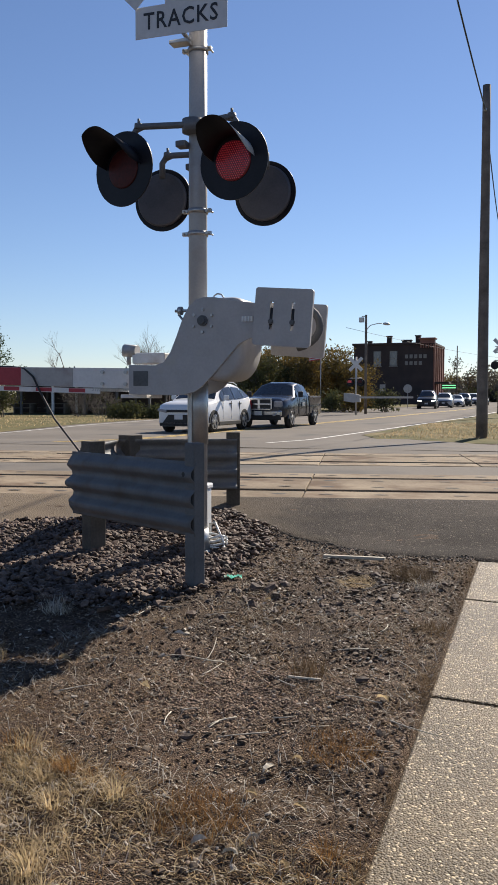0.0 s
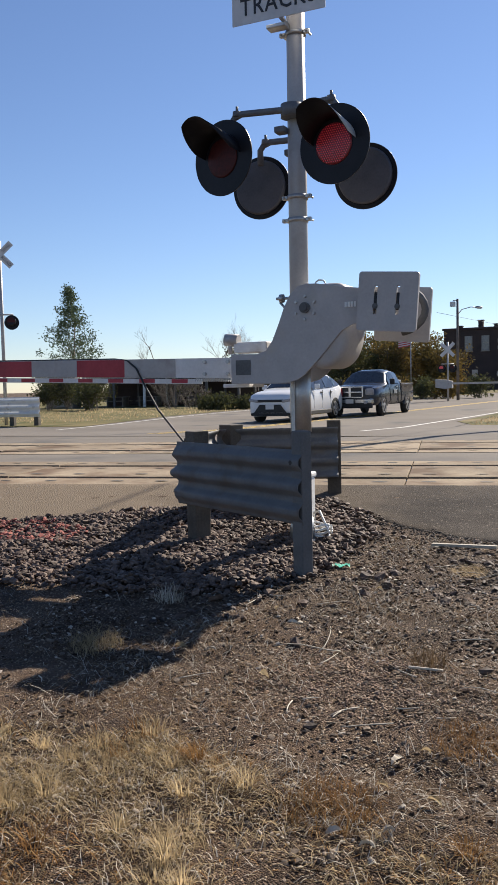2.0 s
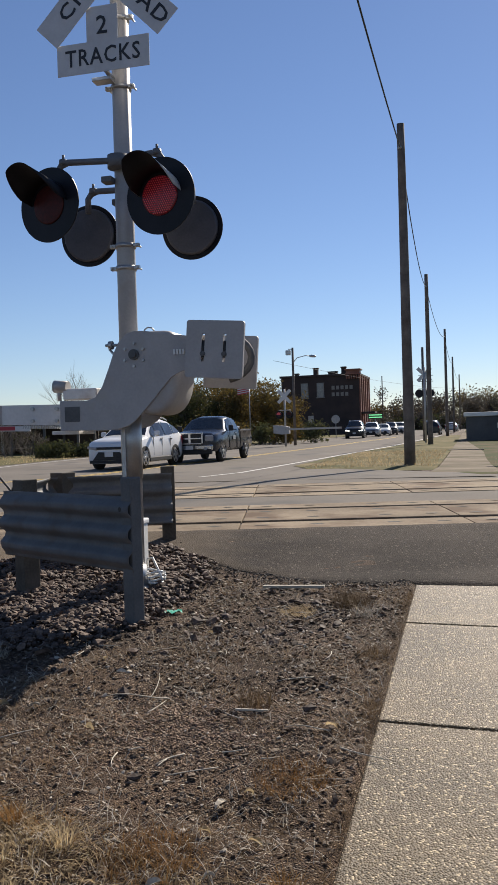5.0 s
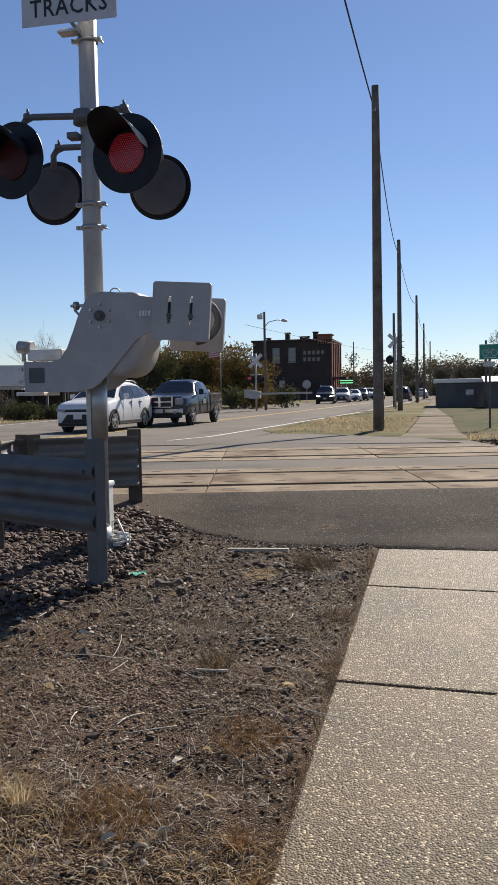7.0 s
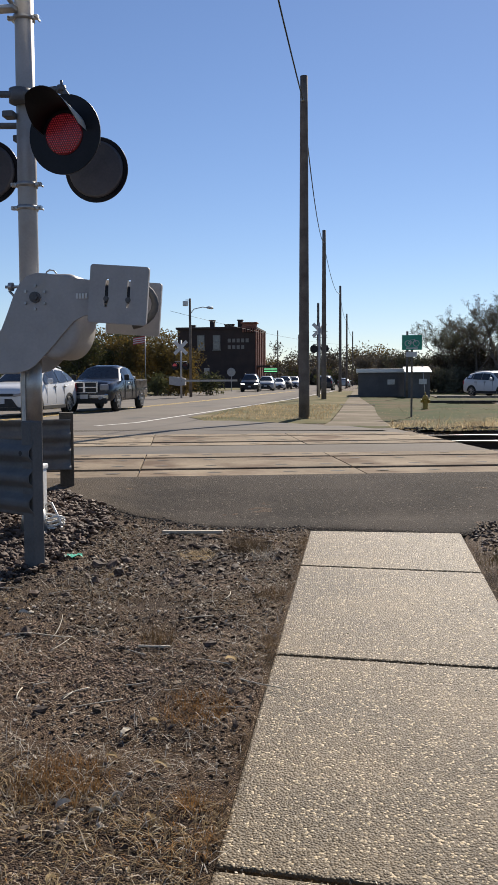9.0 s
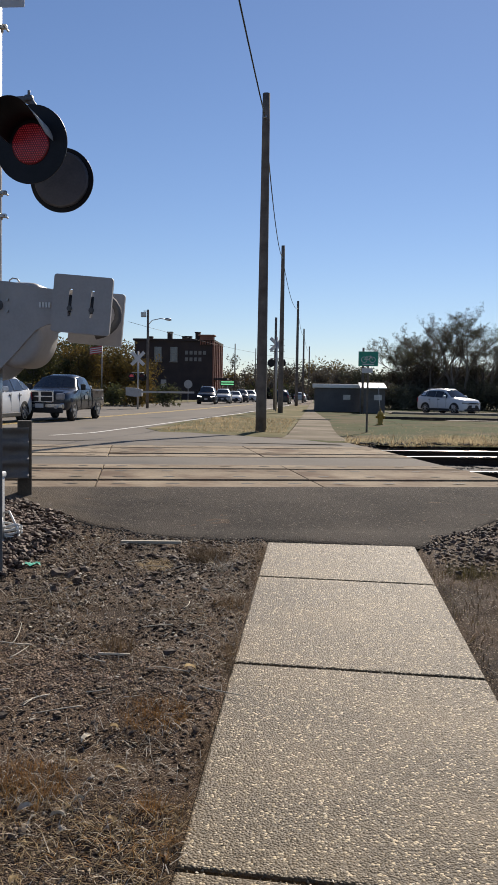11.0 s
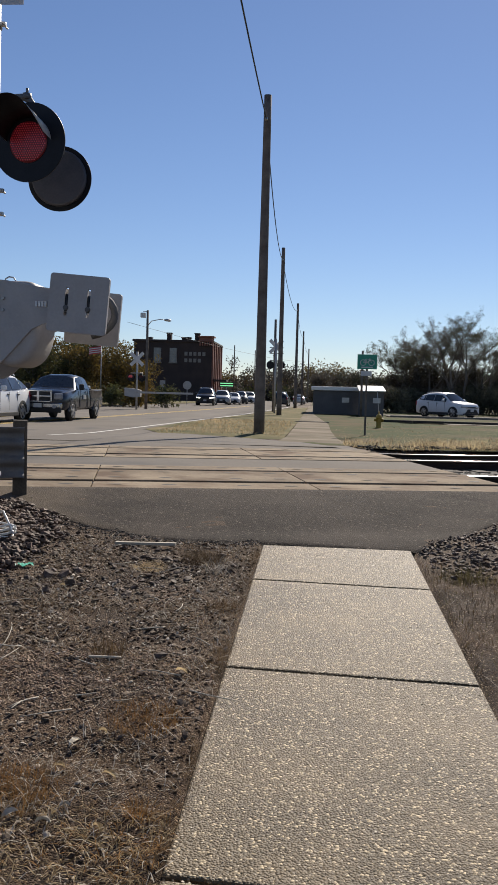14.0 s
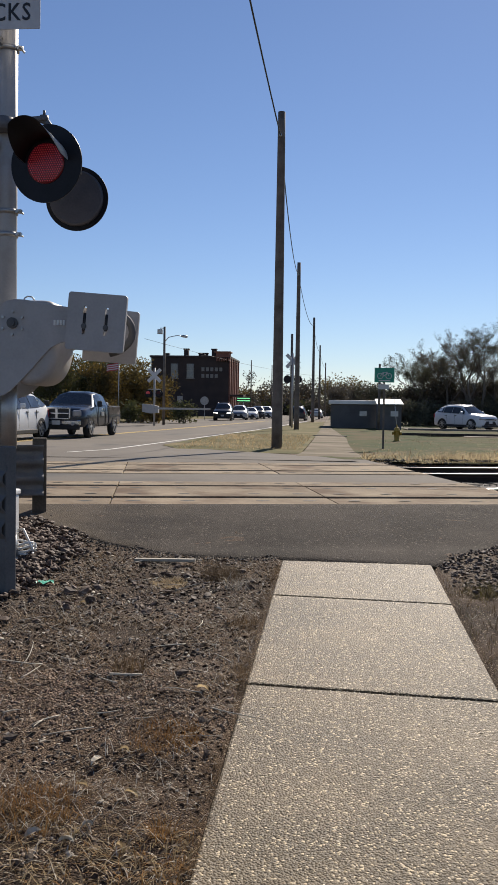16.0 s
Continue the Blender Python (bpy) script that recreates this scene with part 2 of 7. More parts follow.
def box(bm, c, s, m=None, bevel=0.0):
    """A box of size s round c, turned by m first."""
    t = bmesh.ops.create_cube(bm, size=1.0)["verts"]
    bmesh.ops.scale(bm, vec=s, verts=t)
    if bevel:
        es = list({e for v in t for e in v.link_edges})
        t = [g for g in bmesh.ops.bevel(bm, geom=es, offset=bevel, segments=2, profile=0.5, affect='EDGES')["verts"]]
    if m is not None:
        bmesh.ops.transform(bm, matrix=m, verts=t)
    bmesh.ops.translate(bm, vec=c, verts=t)
    return t


def rod(bm, p, q, r0, r1=None, seg=14, caps=True):
    """A round bar from p to q, tapering from r0 to r1."""
    p, q = Vector(p), Vector(q)
    r1 = r0 if r1 is None else r1
    d = q - p
    t = bmesh.ops.create_cone(bm, cap_ends=caps, segments=seg, radius1=r0, radius2=r1, depth=d.length)["verts"]
    bmesh.ops.transform(bm, matrix=Matrix.Translation((p + q) / 2) @ d.to_track_quat('Z', 'Y').to_matrix().to_4x4(), verts=t)
    for f in {f for v in t for f in v.link_faces}:
        if len(f.verts) == 4:
            f.smooth = True
    return t


def tube(bm, pts, r, seg=8):
    """A bent round bar through pts, one skin."""
    pts = [Vector(p) for p in pts]
    rings = []
    for i, p in enumerate(pts):
        d = (pts[min(i + 1, len(pts) - 1)] - pts[max(i - 1, 0)]).normalized()
        u = d.orthogonal().normalized() if i == 0 else (u - d * u.dot(d)).normalized()
        w = d.cross(u)
        rr = r[i] if isinstance(r, (list, tuple)) else r
        rings.append([bm.verts.new(p + (u * math.cos(k * math.tau / seg) + w * math.sin(k * math.tau / seg)) * rr) for k in range(seg)])
    for a, b in zip(rings, rings[1:]):
        for k in range(seg):
            bm.faces.new((a[k], a[(k + 1) % seg], b[(k + 1) % seg], b[k])).smooth = True
    bm.faces.new(rings[0][::-1])
    bm.faces.new(rings[-1])


def prism(bm, outline, y0, y1):
    """An outline in x, z made solid from y0 to y1."""
    a = [bm.verts.new((x, y0, z)) for x, z in outline]
    b = [bm.verts.new((x, y1, z)) for x, z in outline]
    bm.faces.new(a)
    bm.faces.new(b[::-1])
    for i in range(len(a)):
        j = (i + 1) % len(a)
        bm.faces.new((a[j], a[i], b[i], b[j]))
    bmesh.ops.recalc_face_normals(bm, faces=bm.faces[:])


def extrude_xy(bm, outline, z0, z1):
    a = [bm.verts.new((x, y, z0)) for x, y in outline]
    b = [bm.verts.new((x, y, z1)) for x, y in outline]
    bm.faces.new(a)
    bm.faces.new(b)
    for i in range(len(a)):
        j = (i + 1) % len(a)
        bm.faces.new((a[i], a[j], b[j], b[i]))
    bmesh.ops.recalc_face_normals(bm, faces=bm.faces[:])


def lettering(text, size, m, parent, material, depth=0.002):
    """Raised letters from the built-in font as a mesh, centred."""
    cu = bpy.data.curves.new("lettering", 'FONT')
    cu.body, cu.size, cu.align_x, cu.align_y, cu.extrude, cu.resolution_u = text, size, 'CENTER', 'CENTER', depth, 2
    cu.space_character = 1.12
    cu.offset = size * 0.009
    tmp = bpy.data.objects.new("lettering_curve", cu)
    scene.collection.objects.link(tmp)
    me = bpy.data.meshes.new_from_object(tmp.evaluated_get(bpy.context.evaluated_depsgraph_get()))
    bpy.data.objects.remove(tmp)
    bpy.data.curves.remove(cu)
    me.materials.clear()
    me.materials.append(material)
    ob = new("lettering", me)
    ob.parent = parent
    ob.matrix_local = m
    return ob


# ---- ground ----
SKEW = math.tan(radians(12.3))       # how the tracks cross the street


def lerp(x, xs, ys):
    return float(np.interp(x, xs, ys))


def gz(x, y):
    """Height of the ground: it rises to the tracks and falls away behind them."""
    v = y - SKEW * x
    z = 0.033 * min(max(y, -4), 7.3)
    z -= 0.05 * math.exp(-((x + 0.72) / 0.3) ** 2 - ((y - 3.12) / 0.16) ** 2) if abs(x) < 3 else 0
    h = lerp(v, (7.3, 9.3, 16.9, 30, 40, 90, 150, 400), (0.22, 0.41, 0.42, 0.13, -0.05, -0.82, -1.3, -1.3))
    right = min(1, max(0, (x - 0.8) / 2.5))
    if right and v > 16.9:
        h += (lerp(v, (16.9, 30, 45, 60, 400), (0.42, 0.36, 0.2, 0.02, -0.1)) - h) * right
    return max(z, h) if v > 7.3 else z


def soil(x, y):
    """The ground's uneven top on the near verge."""
    return gz(x, y) + 0.02 * (noise.noise((x * 3.1, y * 3.1, 0.3)) + 0.6 * noise.noise((x * 11, y * 11, 2.0)))


def bed(x, y):
    """How far the ground lies below the crossing's top where the open track begins."""
    s = x * math.cos(radians(12.3)) + y * math.sin(radians(12.3))
    w = -x * math.sin(radians(12.3)) + y * math.cos(radians(12.3))
    if 8.6 < w < 16.6:
        side = min(1, max(0, (s - 4.66) / 0.25)) if s > 0 else min(1, max(0, (-26 - s) / 0.25))
        edge = min(1, (w - 8.6) / 0.6, (16.6 - w) / 0.4)
        return -0.2 * side * edge - 0.03
    return 0.0


def sheet(name, xs, ys, material, lift=0.0, rough=0.0, keep=None, thick=0.0, height=gz):
    verts, faces, idx = [], [], {}

    def vid(i, j):
        if (i, j) not in idx:
            x, y = xs[i], ys[j]
            nz = rough * (noise.noise((x * 3.1, y * 3.1, 0.3)) + 0.6 * noise.noise((x * 11, y * 11, 2.0))) if rough else 0
            idx[i, j] = len(verts)
            verts.append((x, y, height(x, y) + lift + nz))
        return idx[i, j]
    for i in range(len(xs) - 1):
        for j in range(len(ys) - 1):
            if keep is None or keep((xs[i] + xs[i + 1]) / 2, (ys[j] + ys[j + 1]) / 2):
                faces.append((vid(i, j), vid(i + 1, j), vid(i + 1, j + 1), vid(i, j + 1)))
    return raw(name, verts, faces, material, True)


def strip(name, left, right, material, lift, step=0.5, taper=0.0):
    """A ribbon along y between two border lines, each a list of (x, y), following the ground."""
    y0, y1 = left[0][1], left[-1][1]
    n = max(2, int((y1 - y0) / step))
    verts, faces = [], []
    cols = 7
    for k in range(n + 1):
        y = y0 + (y1 - y0) * k / n
        a = lerp(y, [p[1] for p in left], [p[0] for p in left])
        b = lerp(y, [p[1] for p in right], [p[0] for p in right])
        for c in range(cols):
            x = a + (b - a) * c / (cols - 1)
            verts.append((x, y, gz(x, y) + lift - (0.06 * max(0, 1 - (y - y0) / taper) if taper else 0)))
        if k:
            o = (k - 1) * cols
            faces += [(o + c, o + c + 1, o + cols + c + 1, o + cols + c) for c in range(cols - 1)]
    return raw(name, verts, faces, material, True)


def axis(lo, hi, step, far_lo, far_hi):
    mid = list(np.arange(lo, hi, step))
    out, d, v = [], step, lo
    while v > far_lo:
        d *= 1.25
        v -= d
        out.append(v)
    a = out[::-1] + mid
    d, v = step, mid[-1]
    while v < far_hi:
        d = min(d * 1.1, 60)
        v += d
        a.append(v)
    return a


gx, gy = axis(-7.5, 4.5, 0.05, -900, 900), axis(0.8, 11, 0.05, -300, 1500)
tagged(sheet("ground", gx, gy, M["dirt"], rough=0.02, height=lambda x, y: gz(x, y) + bed(x, y) - (0.035 if y > 8.9 else 0.035 if -0.37 < x < 0.86 else 0.0)), "brown gravelly dirt verge with dead grass", "ground", kind="structure")

# open lawn beyond the tracks, and the verge island between street and far walk


def BEHIND(x, y):
    """Beyond the tracks: close to the rail where it lies open, farther off along the crossing."""
    s = x * math.cos(radians(12.3)) + y * math.sin(radians(12.3))
    return -x * math.sin(radians(12.3)) + y * math.cos(radians(12.3)) > (16.6 if s > 5.2 else 18.1)



tagged(sheet("lawn", list(np.arange(-0.58, 60, 0.6)) + list(np.arange(60, 400, 12)), list(np.arange(17, 60, 0.6)) + list(np.arange(60, 400, 12)), M["lawn"], 0.012, 0.02,
             lambda x, y: BEHIND(x, y) and not (42.4 < y < 43.6 and x > 4) and not (55.9 < y < 64.5 and x > 5)), "short green and straw lawn behind the tracks", "lawn", kind="structure")
ISLAND_L = [(-4.2, 23.9), (-5.45, 27), (-5.35, 34), (-4.75, 43), (-3.8, 57), (-2.5, 90)]
ISLAND_R = [(-0.85, 23.9), (-0.8, 27), (-0.78, 34), (-0.75, 43), (-0.75, 57), (-0.75, 90)]
tagged(strip("verge_island", ISLAND_L, ISLAND_R, M["turf"], 0.03, taper=1.2), "dry grass verge between street and walk", "verge", kind="structure")
tagged(strip("verge_left", [(-70, 24), (-70, 130)], [(-17.6, 24), (-19.6, 33), (-20.5, 45), (-16.5, 80), (-14, 130)], M["turf"], 0.03, 1.0), "yellowed grass verge beyond the street", "verge", kind="structure")

# street
STREET_L = [(-24, 17.5), (-18.2, 20), (-17.6, 24), (-19.6, 33), (-20.5, 45), (-16.5, 80), (-13, 130), (-10, 320)]
STREET_R = [(0.6, 17.5), (-0.2, 20), (-2.5, 23.6), (-5.5, 27), (-5.4, 34), (-4.8, 43), (-3.85, 57), (-2.6, 90), (-1.8, 130), (1.0, 320)]
tagged(sheet("road_mouth", list(np.arange(-34, 0.9, 0.3)), list(np.arange(9.0, 24.3, 0.3)), M["road"], 0.012, 0.0,
             lambda x, y: 17.7 < -x * math.sin(radians(12.3)) + y * math.cos(radians(12.3)) and y < 24 - 1.2 * max(0, x + 14)), "worn grey asphalt where the street meets the tracks", "road", kind="structure")
tagged(strip("road", STREET_L, STREET_R, M["road"], 0.02), "worn grey asphalt street", "road", kind="structure")
for lx, nm, mm, wd, lb in (([(-6.6, 20.5), (-5.95, 29), (-4.95, 43), (-4.5, 49), (-2.9, 90)], "edge_line", M["whitepaint"], 0.14, "white painted edge line"),
                           ([(-11.6, 19), (-10.9, 24), (-9.6, 40), (-8.6, 56), (-6.9, 90)], "center_line", M["yellowpaint"], 0.12, "yellow painted centre line"),
                           ([(-11.9, 19), (-11.2, 24), (-9.9, 40), (-8.9, 56), (-7.2, 90)], "center_line", M["yellowpaint"], 0.12, "yellow painted centre line"),
                           ([(-17.2, 22), (-17.6, 26), (-18.9, 33), (-19.6, 44)], "edge_line", M["whitepaint"], 0.13, "white painted edge line")):
    tagged(strip(nm, lx, [(x + wd, y) for x, y in lx], mm, 0.026), lb, "road marking", kind="structure")

# far walk
FW_L = [(-0.85, 19.6), (-0.8, 24), (-0.75, 34), (-0.8, 120)]
FW_R = [(0.8, 19.6), (0.7, 22.6), (0.6, 30), (0.62, 37), (0.32, 46), (-0.15, 60), (-0.3, 120)]
tagged(strip("far_sidewalk", FW_L, FW_R, M["farwalk"], 0.03, taper=1.0), "pale concrete walk going on behind the tracks", "sidewalk", kind="structure")


# ---- the crossing: panels, rails, asphalt ----
CA, SA = math.cos(radians(12.3)), math.sin(radians(12.3))
S_END, S_LEFT, PLEN = 4.66, -25.64, 2.525
crossing = root("track_crossing", pose(0, 0, 0, 0, 0, 12.3), "level crossing with concrete panels between two tracks", "level crossing", kind="structure")
TOP = 0.42
APRON_X = (-26, -7, -5.64, -5.1, -4.7, -4.17, -3.4, -2.8, -2.53, -2.17, -1.9, -1.62, -1.16, -0.5, 0.9, 1.25, 1.7, 2.21, 2.7, 3.4)
APRON_Y = (2.0, 5.7, 6.43, 6.7, 6.98, 7.3, 7.8, 8.0, 7.74, 7.47, 7.27, 7.13, 7.0, 6.98, 6.9, 7.45, 8.1, 8.75, 9.4, 10.0)


def apron_front(x):
    """Where the asphalt ends towards the walk, a ragged line."""
    return lerp(x, APRON_X, APRON_Y) + 0.09 * noise.noise((x * 1.7, 0.4, 5)) + 0.03 * noise.noise((x * 9, 0.4, 7))


va, fa, NR = [], [], 26
axs = [-26 + k * 0.25 for k in range(72)] + [-8 + k * 0.05 for k in range(222)]
for k, x in enumerate(axs):
    y0, y1 = apron_front(x), (9.195 + x * SA) / CA
    for r_ in range(NR + 1):
        f = (r_ / NR) ** 1.4
        y = y0 + (y1 - y0) * f
        va.append((x, y, gz(x, y) + 0.014 * min(1, r_ / 3) - 0.012 * (r_ == 0) + 0.004 * noise.noise((x * 5, y * 5, 1))))
    if k:
        o = (k - 1) * (NR + 1)
        fa += [(o + q, o + NR + 1 + q, o + NR + 2 + q, o + q + 1) for q in range(NR)]
M["asphalt"] = dusted(M["asphalt"], (0.2, 0.158, 0.112), -4.6, -1.7)
apron = raw("asphalt_apron", va, fa, M["asphalt"], True)
tagged(apron, "dark worn asphalt apron beside the tracks", "asphalt apron", kind="structure")
bm = bmesh.new()
box(bm, ((S_END + S_LEFT) / 2, 12.85, TOP - 0.06), (S_END - S_LEFT, 1.52, 0.1))
box(bm, ((S_END + S_LEFT) / 2, 17.2, TOP - 0.06), (S_END - S_LEFT, 1.4, 0.1))
part("infill", bm, M["road"], crossing, "grey asphalt between the tracks")
RAILS = (9.92, 11.43, 14.27, 15.78)
ROWS = [(9.2, 9.83), (10.03, 11.32), (11.52, 12.08), (13.62, 14.18), (14.38, 15.67), (15.87, 16.48)]
for w in RAILS:
    bm = bmesh.new()
    prof = [(-0.036, 0.0006), (-0.036, -0.03), (-0.01, -0.05), (-0.01, -0.13), (-0.07, -0.15), (0.07, -0.15), (0.01, -0.13), (0.01, -0.05), (0.036, -0.03), (0.036, 0.0006), (0.022, 0.004), (-0.022, 0.004)]
    for a, b in zip([-90], [90]):
        ra = [bm.verts.new((a, w + p, TOP - 0.026 + q)) for p, q in prof]
        rb = [bm.verts.new((b, w + p, TOP - 0.026 + q)) for p, q in prof]
        for i in range(len(prof)):
            j = (i + 1) % len(prof)
            f = bm.faces.new((ra[j], ra[i], rb[i], rb[j]))
            if i in (9, 10, 11):
                f.material_index = 1
        bmesh.ops.recalc_face_normals(bm, faces=bm.faces[:])
    r = part("rail", bm, M["rail"], crossing, "steel rail with polished running surface")
    r.data.materials.append(M["railtop"])
meshes = {}
for k, (w0, w1) in enumerate(ROWS):
    bm = bmesh.new()
    box(bm, (PLEN / 2, (w0 + w1) / 2, TOP - 0.1), (PLEN - 0.014, w1 - w0, 0.2), bevel=0.008)
    me = bpy.data.meshes.new("panel")
    bm.to_mesh(me)
    bm.free()
    me.materials.append(M["concrete"])
    for i in range(12):
        ob = new("panel", me)
        ob.parent = crossing
        ob.location = (S_LEFT + i * PLEN, 0, random.uniform(-0.004, 0.004))
bm = bmesh.new()
for k, (w0, w1) in enumerate(ROWS):
    for i in range(12):
        for u in (0.25, 0.85, 1.7, 2.25):
            for w in ((w0 + w1) / 2,) if w1 - w0 < 1 else (w0 + 0.28, w1 - 0.28):
                c = Vector((S_LEFT + i * PLEN + u, w, TOP + 0.007))
                vs = [bm.verts.new(c + Vector((0.085 * math.cos(a) * random.uniform(0.8, 1.2), 0.035 * math.sin(a), 0))) for a in [q * math.tau / 8 for q in range(8)]]
                bm.faces.new(vs)
pk = part("lifting_pocket", bm, M["rubber"], crossing, "dark lifting pockets in the panels")
tagged(pk, kind="stuff")
bm = bmesh.new()
for w in RAILS:
    for d in (-0.075, 0.075):
        box(bm, ((S_END + S_LEFT) / 2, w + d, TOP - 0.06), (S_END - S_LEFT, 0.06, 0.03))
part("flangeway", bm, M["rubber"], crossing, "black rubber flangeway filler")

# bed and ties of the open track
bm = bmesh.new()
box(bm, (S_END + 12.9, 12.75, TOP - 0.285), (25.6, 7.5, 0.2))
part("track_bed", bm, M["ballastdark"], crossing, "black oily bed of the open track")
bm = bmesh.new()
for i in range(46):
    for wc in (10.67, 15.02):
        box(bm, (S_END + 0.35 + i * 0.5, wc, TOP - 0.25), (0.23, 2.6, 0.16))
tagged(part("tie", bm, M["tie"], crossing, "black creosoted ties"), kind="stuff")


# ---- near walk: slabs of exposed aggregate ----
walkway = root("sidewalk", pose(0, 0, 0), "exposed aggregate concrete walk leading to the tracks", "sidewalk", kind="structure")
W0, W1 = -0.355, 0.845
ends = [(6.91, 5.78), (5.77, 4.06), (4.05, 2.35), (2.34, 0.64), (0.63, -1.1), (-1.11, -2.9)]
for a, b in ends:
    bm = bmesh.new()
    box(bm, ((W0 + W1) / 2, (a + b) / 2, 0), (W1 - W0, a - b - 0.012, 0.12), bevel=0.01)
    for v in bm.verts:
        if v.co.y < 6.5:
            v.co.y -= 0.07 * (v.co.x - W0)
    ob = part("slab", bm, M["aggregate"], walkway)
    ob.matrix_local = Matrix.Translation((0, (a + b) / 2, 0.033 * (a + b) / 2 - 0.06 + 0.004)) @ pose(0, 0, 0, math.degrees(math.atan(0.033)), 0, 0) @ Matrix.Translation((0, -(a + b) / 2, 0))


# ---- the crossing signal by the walk ----
MY = 6.6                              # the mast's line
signal = root("railroad_signal", pose(-2.58, MY, 0.22, 0, 0.25, 0), "grey railroad crossing signal mast with red flashers and signs", "railroad signal")


def lamp_unit(parent, m, lit, dia, back=False):
    """A flasher: round black background, housing, hood and lens; it faces -y."""
    bm = bmesh.new()
    rod(bm, (0, 0.0, 0), (0, 0.012, 0), dia / 2, seg=48)
    bg = part("background", bm, M["black"], parent, "round black background plate")
    bg.matrix_local = m
    bm = bmesh.new()
    tube(bm, [(0, 0.01, 0), (0, 0.10, 0), (0, 0.15, 0), (0, 0.17, 0)] if not back else [(0, 0.01, 0), (0, 0.03, 0), (0, 0.045, 0), (0, 0.05, 0)], [0.17, 0.165, 0.13, 0.06] if not back else [dia * 0.43, dia * 0.43, dia * 0.42, dia * 0.40], 36)
    part("housing", bm, M["backgrey"] if back else M["black"], bg)
    if back:
        bm = bmesh.new()
        n = 40
        ring = []
        for k in range(n):
            a = k * math.tau / n
            ring.append([bm.verts.new((r * math.cos(a), yy, r * math.sin(a))) for r, yy in ((dia / 2 - 0.045, 0.014), (dia / 2 - 0.045, 0.022), (dia / 2 - 0.05, 0.022), (dia / 2 - 0.05, 0.014))])
        for k in range(n):
            for q in range(3):
                bm.faces.new((ring[k][q], ring[(k + 1) % n][q], ring[(k + 1) % n][q + 1], ring[k][q + 1]))
        part("rim", bm, M["black"], bg)
    bm = bmesh.new()
    n, r = 32, 0.182
    rows = []
    for k in range(n + 1):
        a = radians(4 + 172 * k / n)
        ln = 0.06 + 0.26 * min(1, math.sin(a) / 0.75) ** 0.6 + 0.03 * math.sin(a)
        rows.append([bm.verts.new((rr * math.cos(a), yy, rr * math.sin(a) - 0.17 * yy)) for rr, yy in ((r, 0), (r, -ln), (r - 0.004, -ln), (r - 0.004, 0))])
    for a, b in zip(rows, rows[1:]):
        for q in range(3):
            f = bm.faces.new((a[q], b[q], b[q + 1], a[q + 1]))
            f.smooth = True
            # outer skin of the glowing lamp's visor: sunlight painted on as pale grey
            f.material_index = 1 if q == 0 and lit else 0
    bmesh.ops.recalc_face_normals(bm, faces=bm.faces[:])
    hd = part("hood", bm, M["black"], bg, "curved black visor")
    hd.data.materials.append(M["hoodsun"])
    bm = bmesh.new()
    tube(bm, [(0, -0.002, 0), (0, -0.006, 0), (0, -0.010, 0), (0, -0.012, 0)], [0.152, 0.152, 0.14, 0.01], 32)
    part("lens", bm, M["lenslit"] if lit else M["lensdim"], bg, "faintly glowing red lens" if lit else "dark red lens")
    if lit:
        bm = bmesh.new()
        for i in range(-8, 9):
            for j in range(-8, 9):
                x, z = (i + 0.5 * (j % 2)) * 0.0185, j * 0.0165
                if math.hypot(x, z) < 0.145:
                    box(bm, (x, -0.014, z), (0.0075, 0.006, 0.0075))
        tagged(part("diode", bm, M["led"], bg, "glowing red diodes"), kind="stuff")
    return bg


